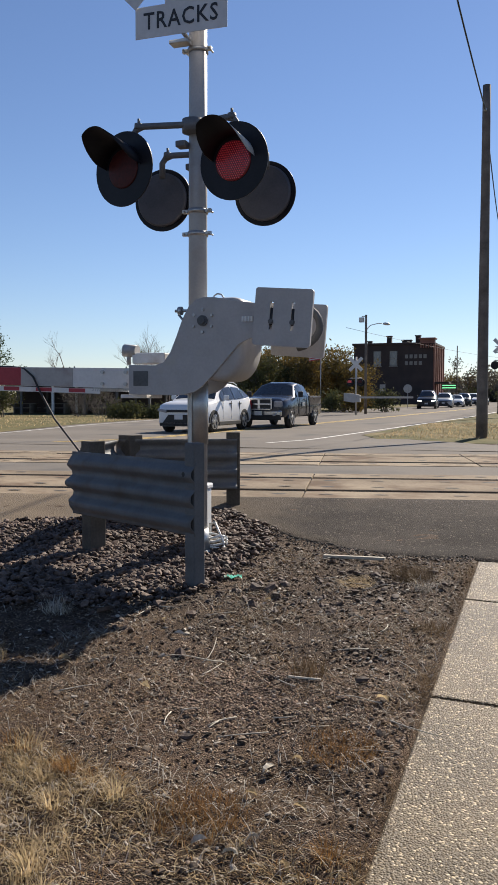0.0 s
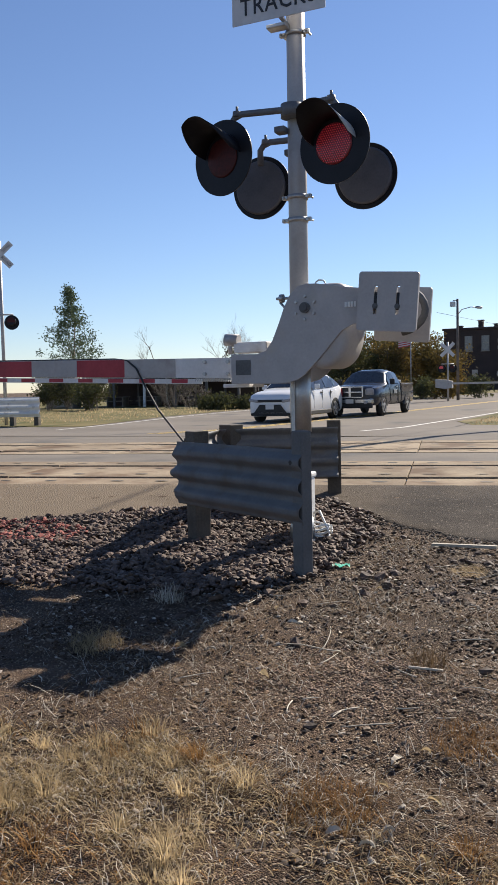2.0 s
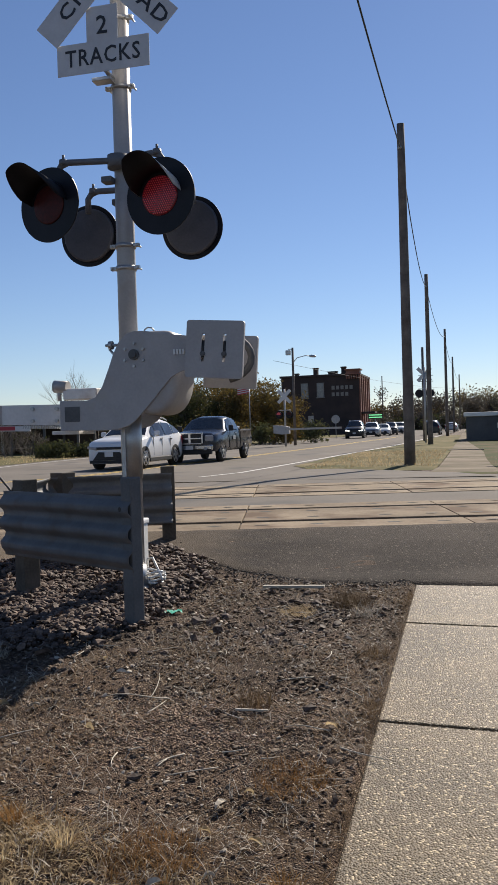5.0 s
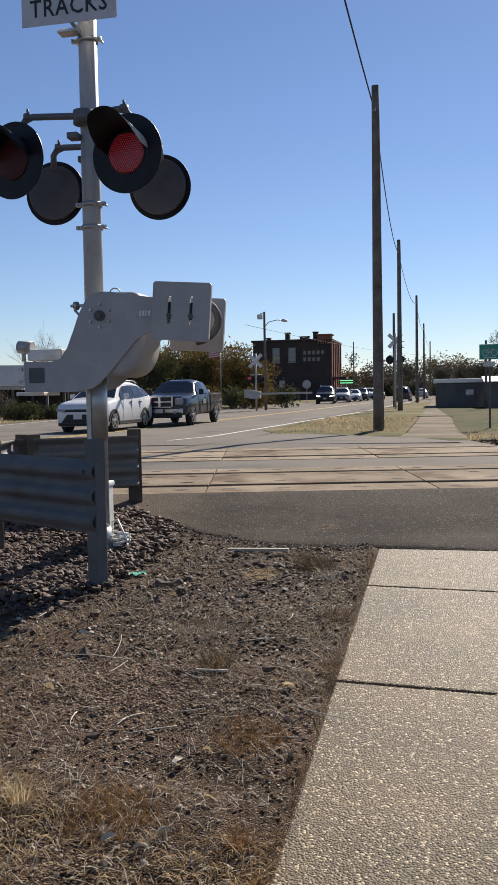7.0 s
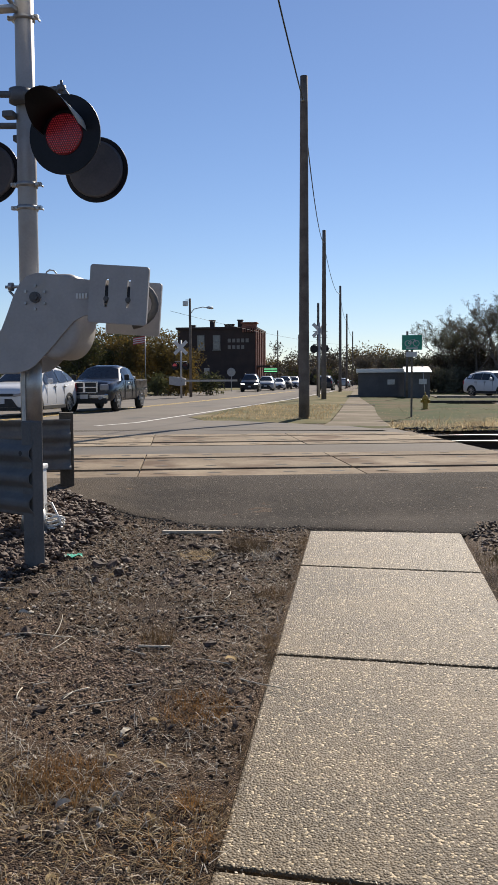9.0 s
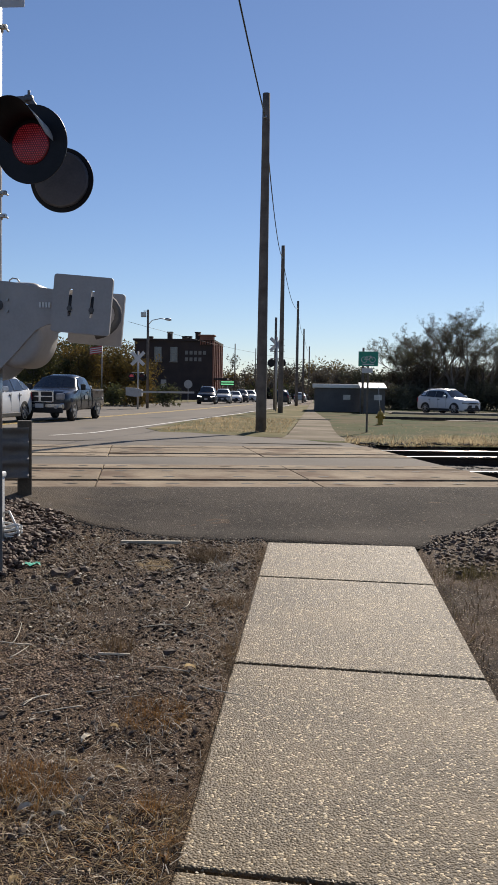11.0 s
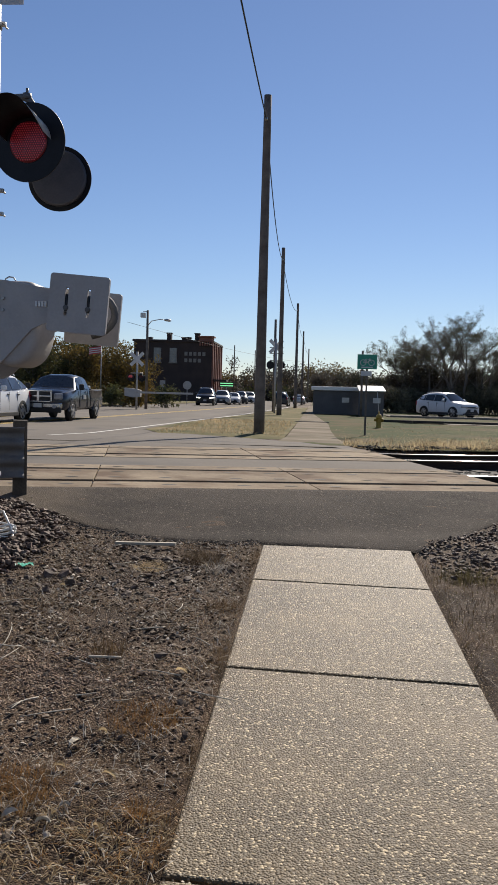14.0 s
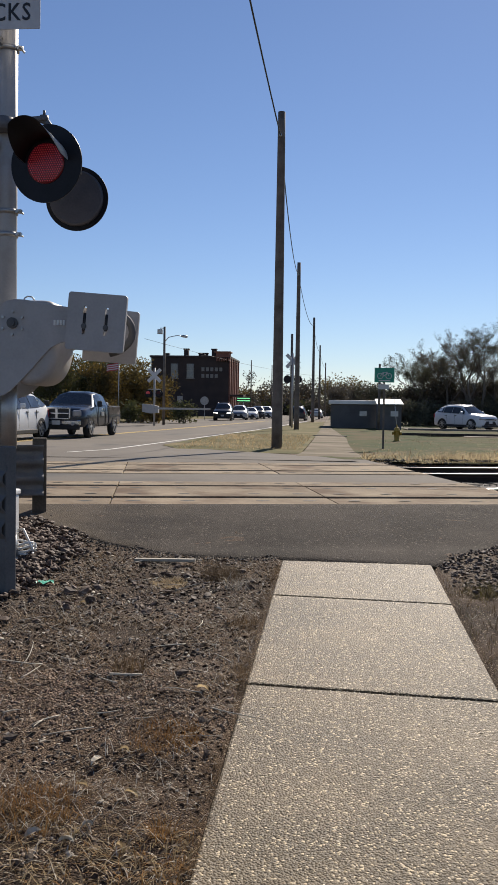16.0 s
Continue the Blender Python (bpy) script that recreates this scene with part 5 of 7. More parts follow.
def vehicle(m, kind, paint, label, lit=False, group="cars waiting at the crossing", L=4.6, W=1.84, H=1.66):
    """A car whose nose points to -y; kind: suv, sedan or pickup."""
    car = root({"suv": "suv", "sedan": "car", "pickup": "pickup_truck"}[kind], m, label, {"suv": "car", "sedan": "car", "pickup": "truck"}[kind], group)
    hw, secs = W / 2, []
    pick = kind == "pickup"
    for y, zb, zs, zt, a, b, c, roofed in SHAPES[kind]:
        e = 0.05 if roofed else 0.02
        half = [(a * 0.95, zb), (a, zb + 0.07), (a * 1.005, (zb + zs) * 0.52), (b, zs), (c + (0 if roofed else 0.12), zt - e), (c * 0.6, zt)]
        half = [Vector((x * hw, y * L, z * H)) for x, z in half]
        secs.append((roofed, half))
    bm = bmesh.new()
    rings = []
    for roofed, half in secs:
        rings.append([bm.verts.new(p) for p in half] + [bm.verts.new((-p.x, p.y, p.z)) for p in half[::-1]])
    n = len(rings[0])
    for p, q in zip(rings, rings[1:]):
        for k in range(n):
            bm.faces.new((p[k], p[(k + 1) % n], q[(k + 1) % n], q[k])).smooth = k not in (3, 7)
    bm.faces.new(rings[0])
    bm.faces.new(rings[-1][::-1])
    bmesh.ops.recalc_face_normals(bm, faces=bm.faces[:])
    bd = part("body", bm, paint, car)

    def glass(name, quad, u0, u1, v0, v1, out):
        """A pane set on a face of the body: quad is low front, low back, high back, high front."""
        a, b, c, d = quad
        pts = [a.lerp(b, u).lerp(d.lerp(c, u), v) + out for u, v in ((u0, v0), (u1, v0), (u1, v1), (u0, v1))]
        bm = bmesh.new()
        bm.faces.new([bm.verts.new(p) for p in pts])
        return part(name, bm, M["glass"], car)
    first = [i for i, q in enumerate(secs) if q[0]]
    for sx in (-1, 1):
        mir = Matrix.Diagonal((sx, 1, 1))
        out = Vector((sx * 0.034, 0, 0.0))
        for i in first[:-1]:
            f, g = secs[i][1], secs[i + 1][1]
            glass("side_window", [mir @ f[3], mir @ g[3], mir @ g[4], mir @ f[4]], 0.03, 0.97, 0.08, 0.88, out)
        f, g = secs[first[0] - 1][1], secs[first[0]][1]
        glass("side_window", [mir @ f[3], mir @ g[3], mir @ g[4], (mir @ f[3]).lerp(mir @ g[4], 0.15)], 0.4, 0.97, 0.1, 0.84, out)
    for nm, i, j in (("windshield", first[0] - 1, first[0]), ("rear_window", first[-1] + 1, first[-1])):
        f, g = secs[i][1], secs[j][1]
        rows = []
        for v in (0.07, 0.92):
            rows.append([Vector((p.x * 0.94, p.y, p.z)).lerp(Vector((q.x * 0.94, q.y, q.z)), v) + Vector((0, 0.012 if i > j else -0.012, 0.012)) for p, q in ((f[4], g[4]), (f[5], g[5]))])
        bm = bmesh.new()
        ra, rb = ([bm.verts.new(p) for p in r_] + [bm.verts.new((-p.x, p.y, p.z)) for p in r_[::-1]] for r_ in rows)
        for k in range(3):
            bm.faces.new((ra[k], ra[k + 1], rb[k + 1], rb[k])).smooth = True
        part(nm, bm, M["glass"], car)
    r = 0.4 if pick else 0.36 if kind == "suv" else 0.32
    fx, bx = -L * 0.5 + L * 0.19, L * 0.5 - L * 0.2
    wheel_set(car, W + 0.04, r, (fx, bx))
    for yy in (fx, bx):
        for sx in (-1, 1):
            bm = bmesh.new()
            n = 16
            vs = [[bm.verts.new((sx * (hw + o), yy + rr * math.cos(math.pi * k / n), r * 0.95 + rr * math.sin(math.pi * k / n))) for rr, o in ((r * 0.9, -0.02), (r * 0.95, 0.016), (r * 1.2, 0.018), (r * 1.24, -0.03))] for k in range(n + 1)]
            for p, q in zip(vs, vs[1:]):
                for k in range(3):
                    bm.faces.new((p[k], p[k + 1], q[k + 1], q[k]))
            part("wheel_arch", bm, paint if pick else M["trimblack"], bd)
    yf, hood, belt = -L / 2, SHAPES[kind][1][3] * H, SHAPES[kind][6][2] * H
    for sx in (-1, 1):
        bm = bmesh.new()
        if pick:
            box(bm, (sx * hw * 0.75, yf + 0.07, hood - 0.2), (0.34, 0.18, 0.25), pose(0, 0, 0, 0, 0, sx * 14), bevel=0.06)
        else:
            box(bm, (sx * hw * 0.7, yf + 0.09, hood - 0.15), (0.46, 0.14, 0.1), pose(0, 0, 0, 0, sx * -6, sx * 24), bevel=0.03)
        part("headlight", bm, M["beamlamp"] if lit else M["headlamp"], car)
        bm = bmesh.new()
        box(bm, (sx * (hw + 0.1), -L * (0.16 if pick else 0.13), belt + 0.1), (0.2, 0.1, 0.17 if not pick else 0.24), bevel=0.04)
        part("mirror", bm, M["trimblack"] if pick else paint, car)
        bm = bmesh.new()
        box(bm, (sx * hw * 0.86, L / 2 - 0.06, belt - 0.16), (0.16, 0.12, 0.3), bevel=0.03)
        part("tail_light", bm, M["armred"], car)
        bm = bmesh.new()
        rod(bm, (sx * hw * (0.62 if pick else 0.72), yf - (0.1 if pick else -0.06), 0.55 if pick else 0.4), (sx * hw * (0.62 if pick else 0.72), yf + 0.12, 0.55 if pick else 0.4), 0.06, seg=12)
        part("fog_lamp", bm, M["headlamp"], car)
    bm = bmesh.new()
    if pick:
        box(bm, (0, yf - 0.0, 0.6), (W * 0.9, 0.2, 0.24), bevel=0.06)
        for v in bm.verts:
            v.co.y += 0.16 * (abs(v.co.x) / hw) ** 3
        part("bumper", bm, M["chrome"], car, "chrome front bumper")
        bm = bmesh.new()
        box(bm, (0, yf + 0.06, 0.43), (W * 0.86, 0.16, 0.2), bevel=0.04)
        part("air_dam", bm, M["trimblack"], car)
        bm = bmesh.new()
        box(bm, (0, yf + 0.01, hood - 0.2), (1.02, 0.12, 0.4), bevel=0.05)
        gr = part("grille", bm, M["trimblack"], car)
        zc, yg = hood - 0.2, yf - 0.06
        for c, s_ in (((0, yg, zc), (0.1, 0.04, 0.38)), ((0, yg, zc), (1.0, 0.036, 0.06)), ((0, yg, zc + 0.2), (1.06, 0.05, 0.06)), ((0, yg, zc - 0.2), (0.96, 0.05, 0.05)), ((-0.51, yg, zc), (0.06, 0.05, 0.4)), ((0.51, yg, zc), (0.06, 0.05, 0.4))):
            bm = bmesh.new()
            box(bm, c, s_, bevel=0.01)
            part("grille_bar", bm, M["chrome"], gr, "chrome grille bar")
        for sx in (-1, 1):
            bm = bmesh.new()
            box(bm, (sx * hw * 0.93, L * 0.32, belt + 0.012), (0.09, L * 0.33, 0.05), bevel=0.015)
            part("bed_rail", bm, M["trimblack"], car)
        bm = bmesh.new()
        box(bm, (0, L * 0.32, belt + 0.012), (W * 0.76, L * 0.3, 0.02))
        part("bed_floor", bm, M["trimblack"], car)
        bm = bmesh.new()
        box(bm, (hw + 0.006, -L * 0.02, belt - 0.3), (0.01, 0.42, 0.16), bevel=0.004)
        part("door_mark", bm, M["carsilver"], car)
        bm = bmesh.new()
        box(bm, (0, L * 0.19, belt + 0.06), (W * 0.86, 0.4, 0.22), bevel=0.03)
        part("tool_box", bm, M["carsilver"], car)
    else:
        prism(bm, [(-hw * 0.42, 0.62), (hw * 0.42, 0.62), (hw * 0.66, 0.34), (-hw * 0.66, 0.34)], yf - 0.03, yf + 0.12)
        part("grille", bm, M["trimblack"], car)
        bm = bmesh.new()
        box(bm, (0, yf + 0.07, 0.29), (W * 0.8, 0.18, 0.1), bevel=0.03)
        part("bumper", bm, M["trimblack"], car)
        bm = bmesh.new()
        box(bm, (0, yf + 0.015, hood - 0.16), (W * 0.56, 0.1, 0.09), bevel=0.03)
        part("upper_grille", bm, M["trimblack"], car)
        for sx in (-1, 1):
            if kind == "suv":
                bm = bmesh.new()
                tube(bm, [(sx * hw * 0.6, -L * 0.03, H * 0.97), (sx * hw * 0.6, L * 0.02, H * 1.012), (sx * hw * 0.6, L * 0.26, H * 1.0), (sx * hw * 0.6, L * 0.33, H * 0.955)], 0.018, 6)
                part("roof_rail", bm, M["carsilver"], car)
            bm = bmesh.new()
            box(bm, (sx * (hw - 0.004), 0.0, 0.3), (0.05, L * 0.44, 0.15), bevel=0.02)
            part("sill", bm, M["trimblack"], car)
    for sx in (-1, 1):
        for q in (0.0, 0.2) if not pick else (0.01,):
            bm = bmesh.new()
            box(bm, (sx * hw * 0.985, q * L + 0.1, belt - 0.11), (0.04, 0.2, 0.035), bevel=0.01)
            part("door_handle", bm, M["trimblack"] if not pick else M["chrome"], car)
        for q in (-0.14, 0.03, 0.2) if not pick else (-0.13, 0.06, 0.155):
            bm = bmesh.new()
            box(bm, (sx * hw * 0.996, q * L, (belt + 0.3) / 2 + 0.05), (0.02, 0.007, belt - 0.46))
            part("door_gap", bm, M["trimblack"], bd)
    bm = bmesh.new()
    box(bm, (0, yf - (0.11 if pick else 0.04), 0.6 if pick else 0.54), (0.31, 0.012, 0.16))
    part("number_plate", bm, M["signwhite"], car)
    return car


def parked(x, y, heading):
    return pose(x, y, gz(x, y) + 0.02, 0, 0, heading)


vehicle(parked(-11.62, 28.9, -2), "suv", M["carwhite"], "white compact suv waiting on the street", L=4.6, W=1.86, H=1.76)
vehicle(parked(-10.4, 34.2, 0), "pickup", M["navy"], "dark blue pickup truck with chrome grille and bumper", L=5.8, W=2.0, H=1.84)
vehicle(parked(-11.4, 88, 4), "suv", M["carblack"], "black off-road suv with lit headlights in the queue", True, L=4.5, W=1.9, H=1.85)
vehicle(parked(-10.6, 96, 3), "suv", M["carsilver"], "silver suv waiting in the queue of cars", L=4.5)
vehicle(parked(-10.0, 103, 3), "sedan", M["carwhite"], "white sedan waiting in the queue of cars", L=4.7, H=1.45)
vehicle(parked(-9.75, 110, 3), "suv", M["carblack"], "dark suv waiting in the queue of cars")
vehicle(parked(-9.2, 117, 3), "suv", M["carwhite"], "white suv waiting in the queue of cars")
vehicle(parked(-8.6, 125, 3), "sedan", M["carblack"], "dark sedan waiting in the queue of cars", H=1.45)
vehicle(parked(-3.95, 98, 178), "suv", M["carblack"], "dark suv driving away along the street", group="cars on the street")
vehicle(parked(-2.6, 135, 178), "sedan", M["carsilver"], "silver sedan farther along the street", group="cars on the street", H=1.45)
vehicle(parked(9.2, 60.0, 37), "suv", M["carwhite"], "white suv parked behind the lawn", group="parked cars", L=4.5, H=1.74)
vehicle(parked(15.9, 60, -75), "sedan", M["carsilver"], "silver sedan parked behind the lawn", group="parked cars", H=1.45)


# ---- brick building ----
def brick_building(x0, x1, y, depth, h):
    b = root("brick_building", pose((x0 + x1) / 2, y, gz(x0, y) - 0.1), "dark two-storey brick building with tall chimneys", "building")
    w = x1 - x0
    bm = bmesh.new()
    box(bm, (0, depth / 2, h / 2), (w, depth, h))
    wl = part("wall", bm, M["brick"], b)
    bm = bmesh.new()
    box(bm, (0, depth / 2, h + 0.18), (w + 0.5, depth + 0.5, 0.36), bevel=0.05)
    part("cornice", bm, M["brick"], b)
    for xx, cw, ch in ((-0.31, 0.6, 0.7), (-0.06, 0.75, 1.5), (0.16, 1.5, 0.8), (0.3, 0.75, 1.5)):
        bm = bmesh.new()
        box(bm, (xx * w, 1.2, h + ch / 2), (cw, 0.9, ch))
        box(bm, (xx * w, 1.2, h + ch), (cw + 0.2, 1.1, 0.18))
        part("chimney", bm, M["brick"], b)
    bm = bmesh.new()
    box(bm, (w / 2 - 1.0, 0.9, h + 0.45), (2.2, 2.2, 0.9))
    box(bm, (w / 2 - 1.0, 0.9, h + 0.98), (2.7, 2.7, 0.22), bevel=0.04)
    box(bm, (w / 2 - 1.0, 0.9, h + 0.25), (2.5, 2.5, 0.2), bevel=0.04)
    pp = part("parapet", bm, M["brickred"], b, "red brick corner parapet with a corbelled cornice")
    for q in range(6):
        bm = bmesh.new()
        box(bm, (w / 2 - 1.95 + q * 0.4, -0.35, h - 0.25), (0.2, 0.3, 0.6))
        part("corbel", bm, M["brickred"], pp)
    # windows with stone sills, through the front
    for row, (zc, hh) in enumerate(((3.2, 2.3), (7.6, 2.4))):
        for k in range(5):
            xx = -w / 2 + 1.3 + k * (w - 2.4) / 4
            if row == 0 or k in (0, 3, 4):
                continue
            bm = bmesh.new()
            box(bm, (xx, 0.0, zc), (1.25, 0.12, hh))
            wd = part("window", bm, M["stone"], b)
            for q in (-1, 1):
                bm = bmesh.new()
                box(bm, (xx, -0.07, zc + q * hh / 4), (1.02, 0.05, hh / 2 - 0.12))
                part("pane", bm, M["windowpane"], wd)
            bm = bmesh.new()
            box(bm, (xx, -0.12, zc - hh / 2 - 0.08), (1.45, 0.2, 0.14))
            part("sill", bm, M["stone"], wd)
    for r_ in range(2):
        for q in range(5 - r_):
            bm = bmesh.new()
            box(bm, (w * 0.17 + q * 0.75, -0.01, 7.9 - r_ * 1.1), (0.5, 0.03, 0.62))
            part("lettering_bar", bm, M["stone"], b)
    # side wall towards the street; its paler, redder pilasters carry the sunlight in their colour
    for row in (3.0, 7.4):
        for k in range(5):
            bm = bmesh.new()
            box(bm, (w / 2 + 0.01, 1.6 + k * depth / 5, row), (0.12, 1.1, 2.2))
            part("window", bm, M["windowpane"], b)
    for k in range(6):
        bm = bmesh.new()
        box(bm, (w / 2 + 0.12, 0.4 + k * depth / 5.4, h / 2), (0.26, 0.55, h))
        part("pilaster", bm, M["brickred"], b)
    bm = bmesh.new()
    box(bm, (w / 2 + 1.2, 1.8, 3.6), (2.6, 3.2, 0.3))
    part("canopy", bm, M["brick"], b)


brick_building(-30.5, -17.4, 140, 14, 9.8)


def low_building(x0, x1, y, h, label, material):
    b = root("house", pose((x0 + x1) / 2, y, gz((x0 + x1) / 2, y) - 0.1), label, "building", "far houses")
    w = x1 - x0
    bm = bmesh.new()
    box(bm, (0, 4, h / 2), (w, 8, h))
    part("wall", bm, material, b)
    bm = bmesh.new()
    prism(bm, [(-w / 2 - 0.4, h), (0, h + 2.0), (w / 2 + 0.4, h), (w / 2 + 0.4, h + 0.15), (0, h + 2.2), (-w / 2 - 0.4, h + 0.15)], -0.4, 8.4)
    part("roof", bm, M["shedgrey"], b)
    for k in range(3):
        bm = bmesh.new()
        box(bm, (-w / 3 + k * w / 3, -0.02, h * 0.55), (1.0, 0.08, 1.3))
        part("window", bm, M["windowpane"], b)


low_building(-13.5, -7.5, 240, 5.0, "far grey house down the street", M["shedgrey"])

# pavilion, kiosk and hedges across the street
pv = root("pavilion", pose(-31.5, 52, gz(-31.5, 52) - 0.05, 0, 0, 12), "long low open pavilion with thin posts", "pavilion")
bm = bmesh.new()
box(bm, (0, 2.5, 2.45), (12.4, 6.0, 0.35), bevel=0.04)
part("roof", bm, M["shedgrey"], pv)
for k in range(6):
    for yy in (0, 5):
        bm = bmesh.new()
        box(bm, (-5.8 + k * 2.32, yy, 1.2), (0.16, 0.16, 2.4))
        part("post", bm, M["white"] if k == 2 else M["shedgrey"], pv)
bm = bmesh.new()
box(bm, (0, 5.4, 1.2), (12.0, 0.15, 2.3))
part("back_wall", bm, M["brick"], pv)
for k in range(4):
    t = root("picnic_table", pose(-35.5 + k * 2.5, 52.6 + 0.5 * k, gz(-33, 53), 0, 0, 12), "pale picnic table under the pavilion roof", "picnic table", "picnic tables")
    for nm, c, s in (("tabletop", (0, 0, 0.74), (1.7, 0.75, 0.05)), ("bench", (0, -0.65, 0.44), (1.7, 0.26, 0.05)), ("bench", (0, 0.65, 0.44), (1.7, 0.26, 0.05)), ("leg", (-0.6, 0, 0.37), (0.08, 1.2, 0.72)), ("leg", (0.6, 0, 0.37), (0.08, 1.2, 0.72))):
        bm = bmesh.new()
        box(bm, c, s, bevel=0.006)
        part(nm, bm, M["pavement"], t)
ks = root("kiosk", pose(-38.8, 50, gz(-38.8, 50) - 0.05, 0, 0, 20), "small pale kiosk with a gabled roof", "kiosk")
bm = bmesh.new()
box(bm, (0, 1, 0.95), (2.0, 2.0, 1.9))
part("wall", bm, M["pavement"], ks)
bm = bmesh.new()
prism(bm, [(-1.2, 1.85), (0, 2.7), (1.2, 1.85), (1.2, 1.95), (0, 2.85), (-1.2, 1.95)], -0.3, 2.3)
part("roof", bm, M["shedgrey"], ks)
bm = bmesh.new()
box(bm, (0.2, -0.02, 0.9), (0.7, 0.06, 1.5))
part("door", bm, M["windowpane"], ks)

# flagpole
fp = root("flagpole", pose(-18.0, 70, gz(-18, 70)), "thin flagpole with a striped flag", "flagpole")
bm = bmesh.new()
rod(bm, (0, 0, 0), (0, 0, 5.05), 0.05, 0.03, 10)
part("pole", bm, M["galv"], fp)
for k in range(7):
    bm = bmesh.new()
    rows = []
    for i in range(9):
        xx = -0.02 - i * 0.13
        rows.append([bm.verts.new((xx, 0.06 * math.sin(i * 0.9), 4.98 - k * 0.085 - dz - 0.02 * i)) for dz in (0, 0.085)])
    for p, q in zip(rows, rows[1:]):
        bm.faces.new((p[0], p[1], q[1], q[0]))
    part("stripe", bm, M["flagred"] if k % 2 == 0 else M["signwhite"], fp)


# ---- trees ----
def tree(name, x, y, h, spread, leafmat, leaves, label, seed, trunk=0.14, stems=1, leaf=0.16, twigs=True, conifer=False, low=0.25, leaf_low=0.0, z=None):
    """Tapered trunk, limbs that fork, twigs, and many small leaves along the outer limbs."""
    rnd = random.Random(seed)
    t = root(name, pose(x, y, (gz(x, y) if z is None else z) - 0.1), label, "tree" if h > 2.2 else "bush")
    bv, bf, lv, lf = [], [], [], []

    def limb(p, d, ln, r, depth):
        n = 4
        pts = [p]
        dd = d.copy()
        for k in range(n):
            dd = (dd + Vector((rnd.uniform(-1, 1), rnd.uniform(-1, 1), rnd.uniform(-0.4, 0.7))) * 0.17).normalized()
            pts.append(pts[-1] + dd * ln / n)
        sides = 6 if depth == 0 else 4 if depth < 3 else 3
        u = dd.orthogonal().normalized()
        w = dd.cross(u)
        o = len(bv)
        for k, q in enumerate(pts):
            rr = max(0.006, r * (1 - 0.55 * k / n))
            for s in range(sides):
                a = s * math.tau / sides
                bv.append(q + (u * math.cos(a) + w * math.sin(a)) * rr)
        for k in range(n):
            for s in range(sides):
                bf.append((o + k * sides + s, o + k * sides + (s + 1) % sides, o + (k + 1) * sides + (s + 1) % sides, o + (k + 1) * sides + s))
        if depth >= (4 if twigs else 3):
            tips.append((pts[2], dd))
            tips.append((pts[-1], dd))
            return
        if depth >= 2:
            tips.append((pts[-1], dd))
        for k in range(rnd.choice((3, 3, 4)) if depth < 4 else 2):
            f = rnd.uniform(0.35, 1.0) if depth else rnd.uniform(low, 1.0)
            q = pts[min(n, int(f * n))].lerp(pts[min(n, int(f * n) + 1)], rnd.random())
            side = Vector((rnd.uniform(-1, 1), rnd.uniform(-1, 1), rnd.uniform(-0.15, 0.55))).normalized()
            nd = (dd * 0.75 + side * spread).normalized()
            limb(q, nd, ln * rnd.uniform(0.5, 0.74), r * 0.5, depth + 1)
    tips = []
    if conifer:
        limb(Vector((0, 0, 0)), Vector((0, 0, 1)), h, trunk, 4)
        tips.clear()
        for k in range(150):
            f = rnd.uniform(0.1, 1) ** 0.8
            a = rnd.uniform(0, math.tau)
            rl = (1 - f) * spread * rnd.uniform(0.5, 1.1) + 0.1
            p = Vector((0, 0, h * f))
            limb(p, Vector((math.cos(a), math.sin(a), 0.25)), rl, 0.02, 4)
    else:
        for s in range(stems):
            limb(Vector((rnd.uniform(-0.3, 0.3) * (stems > 1), rnd.uniform(-0.3, 0.3) * (stems > 1), 0)), Vector((rnd.uniform(-0.3, 0.3) * (stems > 1) * 1.6, rnd.uniform(-0.2, 0.2) * (stems > 1), 1)).normalized(), h * 0.42, trunk, 0)
    for k in range(leaves):
        p, d = rnd.choice(tips)
        c = p + Vector((rnd.gauss(0, 1), rnd.gauss(0, 1), rnd.gauss(0, 0.8))) * leaf * 1.8
        if c.z < leaf_low:
            continue
        u = Vector((rnd.uniform(-1, 1), rnd.uniform(-1, 1), rnd.uniform(-1, 1))).normalized()
        w = u.orthogonal().normalized()
        s = leaf * rnd.uniform(0.5, 1.1)
        o = len(lv)
        lv.extend([c - u * s, c + w * s * 0.45, c + u * s, c - w * s * 0.45])
        lf.append((o, o + 1, o + 2, o + 3))
    tr = raw("trunk", bv, bf, M["twig"] if twigs else M["bark"], True)
    tr.parent = t
    if lf:
        cr = raw("crown", lv, lf, leafmat)
        cr.parent = t
    return t


M["twigleaf"] = mat("grey_brown_twig_leaf", (0.075, 0.062, 0.045), (0.16, 0.135, 0.10), rough=0.9, scale=0.4, fine=6, bump=0, spread=0.35, thin=0.3)
M["twigolive"] = mat("grey_olive_twig_leaf", (0.06, 0.06, 0.035), (0.14, 0.135, 0.085), rough=0.9, scale=0.4, fine=6, bump=0, spread=0.35, thin=0.3)
AUT, GRN = M["leafdry"], M["leafgreen"]
for k, (x, y, h, mt) in enumerate(((-15.4, 72, 4.6, AUT), (-16.8, 73, 6.2, AUT), (-18.4, 76, 7.8, AUT), (-20.0, 72, 6.6, AUT), (-21.6, 75, 7.6, GRN), (-23.5, 78, 8.4, AUT), (-25.3, 75, 7.2, GRN), (-27.2, 80, 8.2, AUT), (-29.5, 82, 8.0, AUT), (-32, 82, 7.6, GRN), (-34.5, 84, 8.2, AUT))):
    tree("tree", x, y, h, 0.85, mt, 4200, "dense tree with brown and olive autumn leaves", 10 + k, 0.13, 4, 0.17, False, low=0.05)
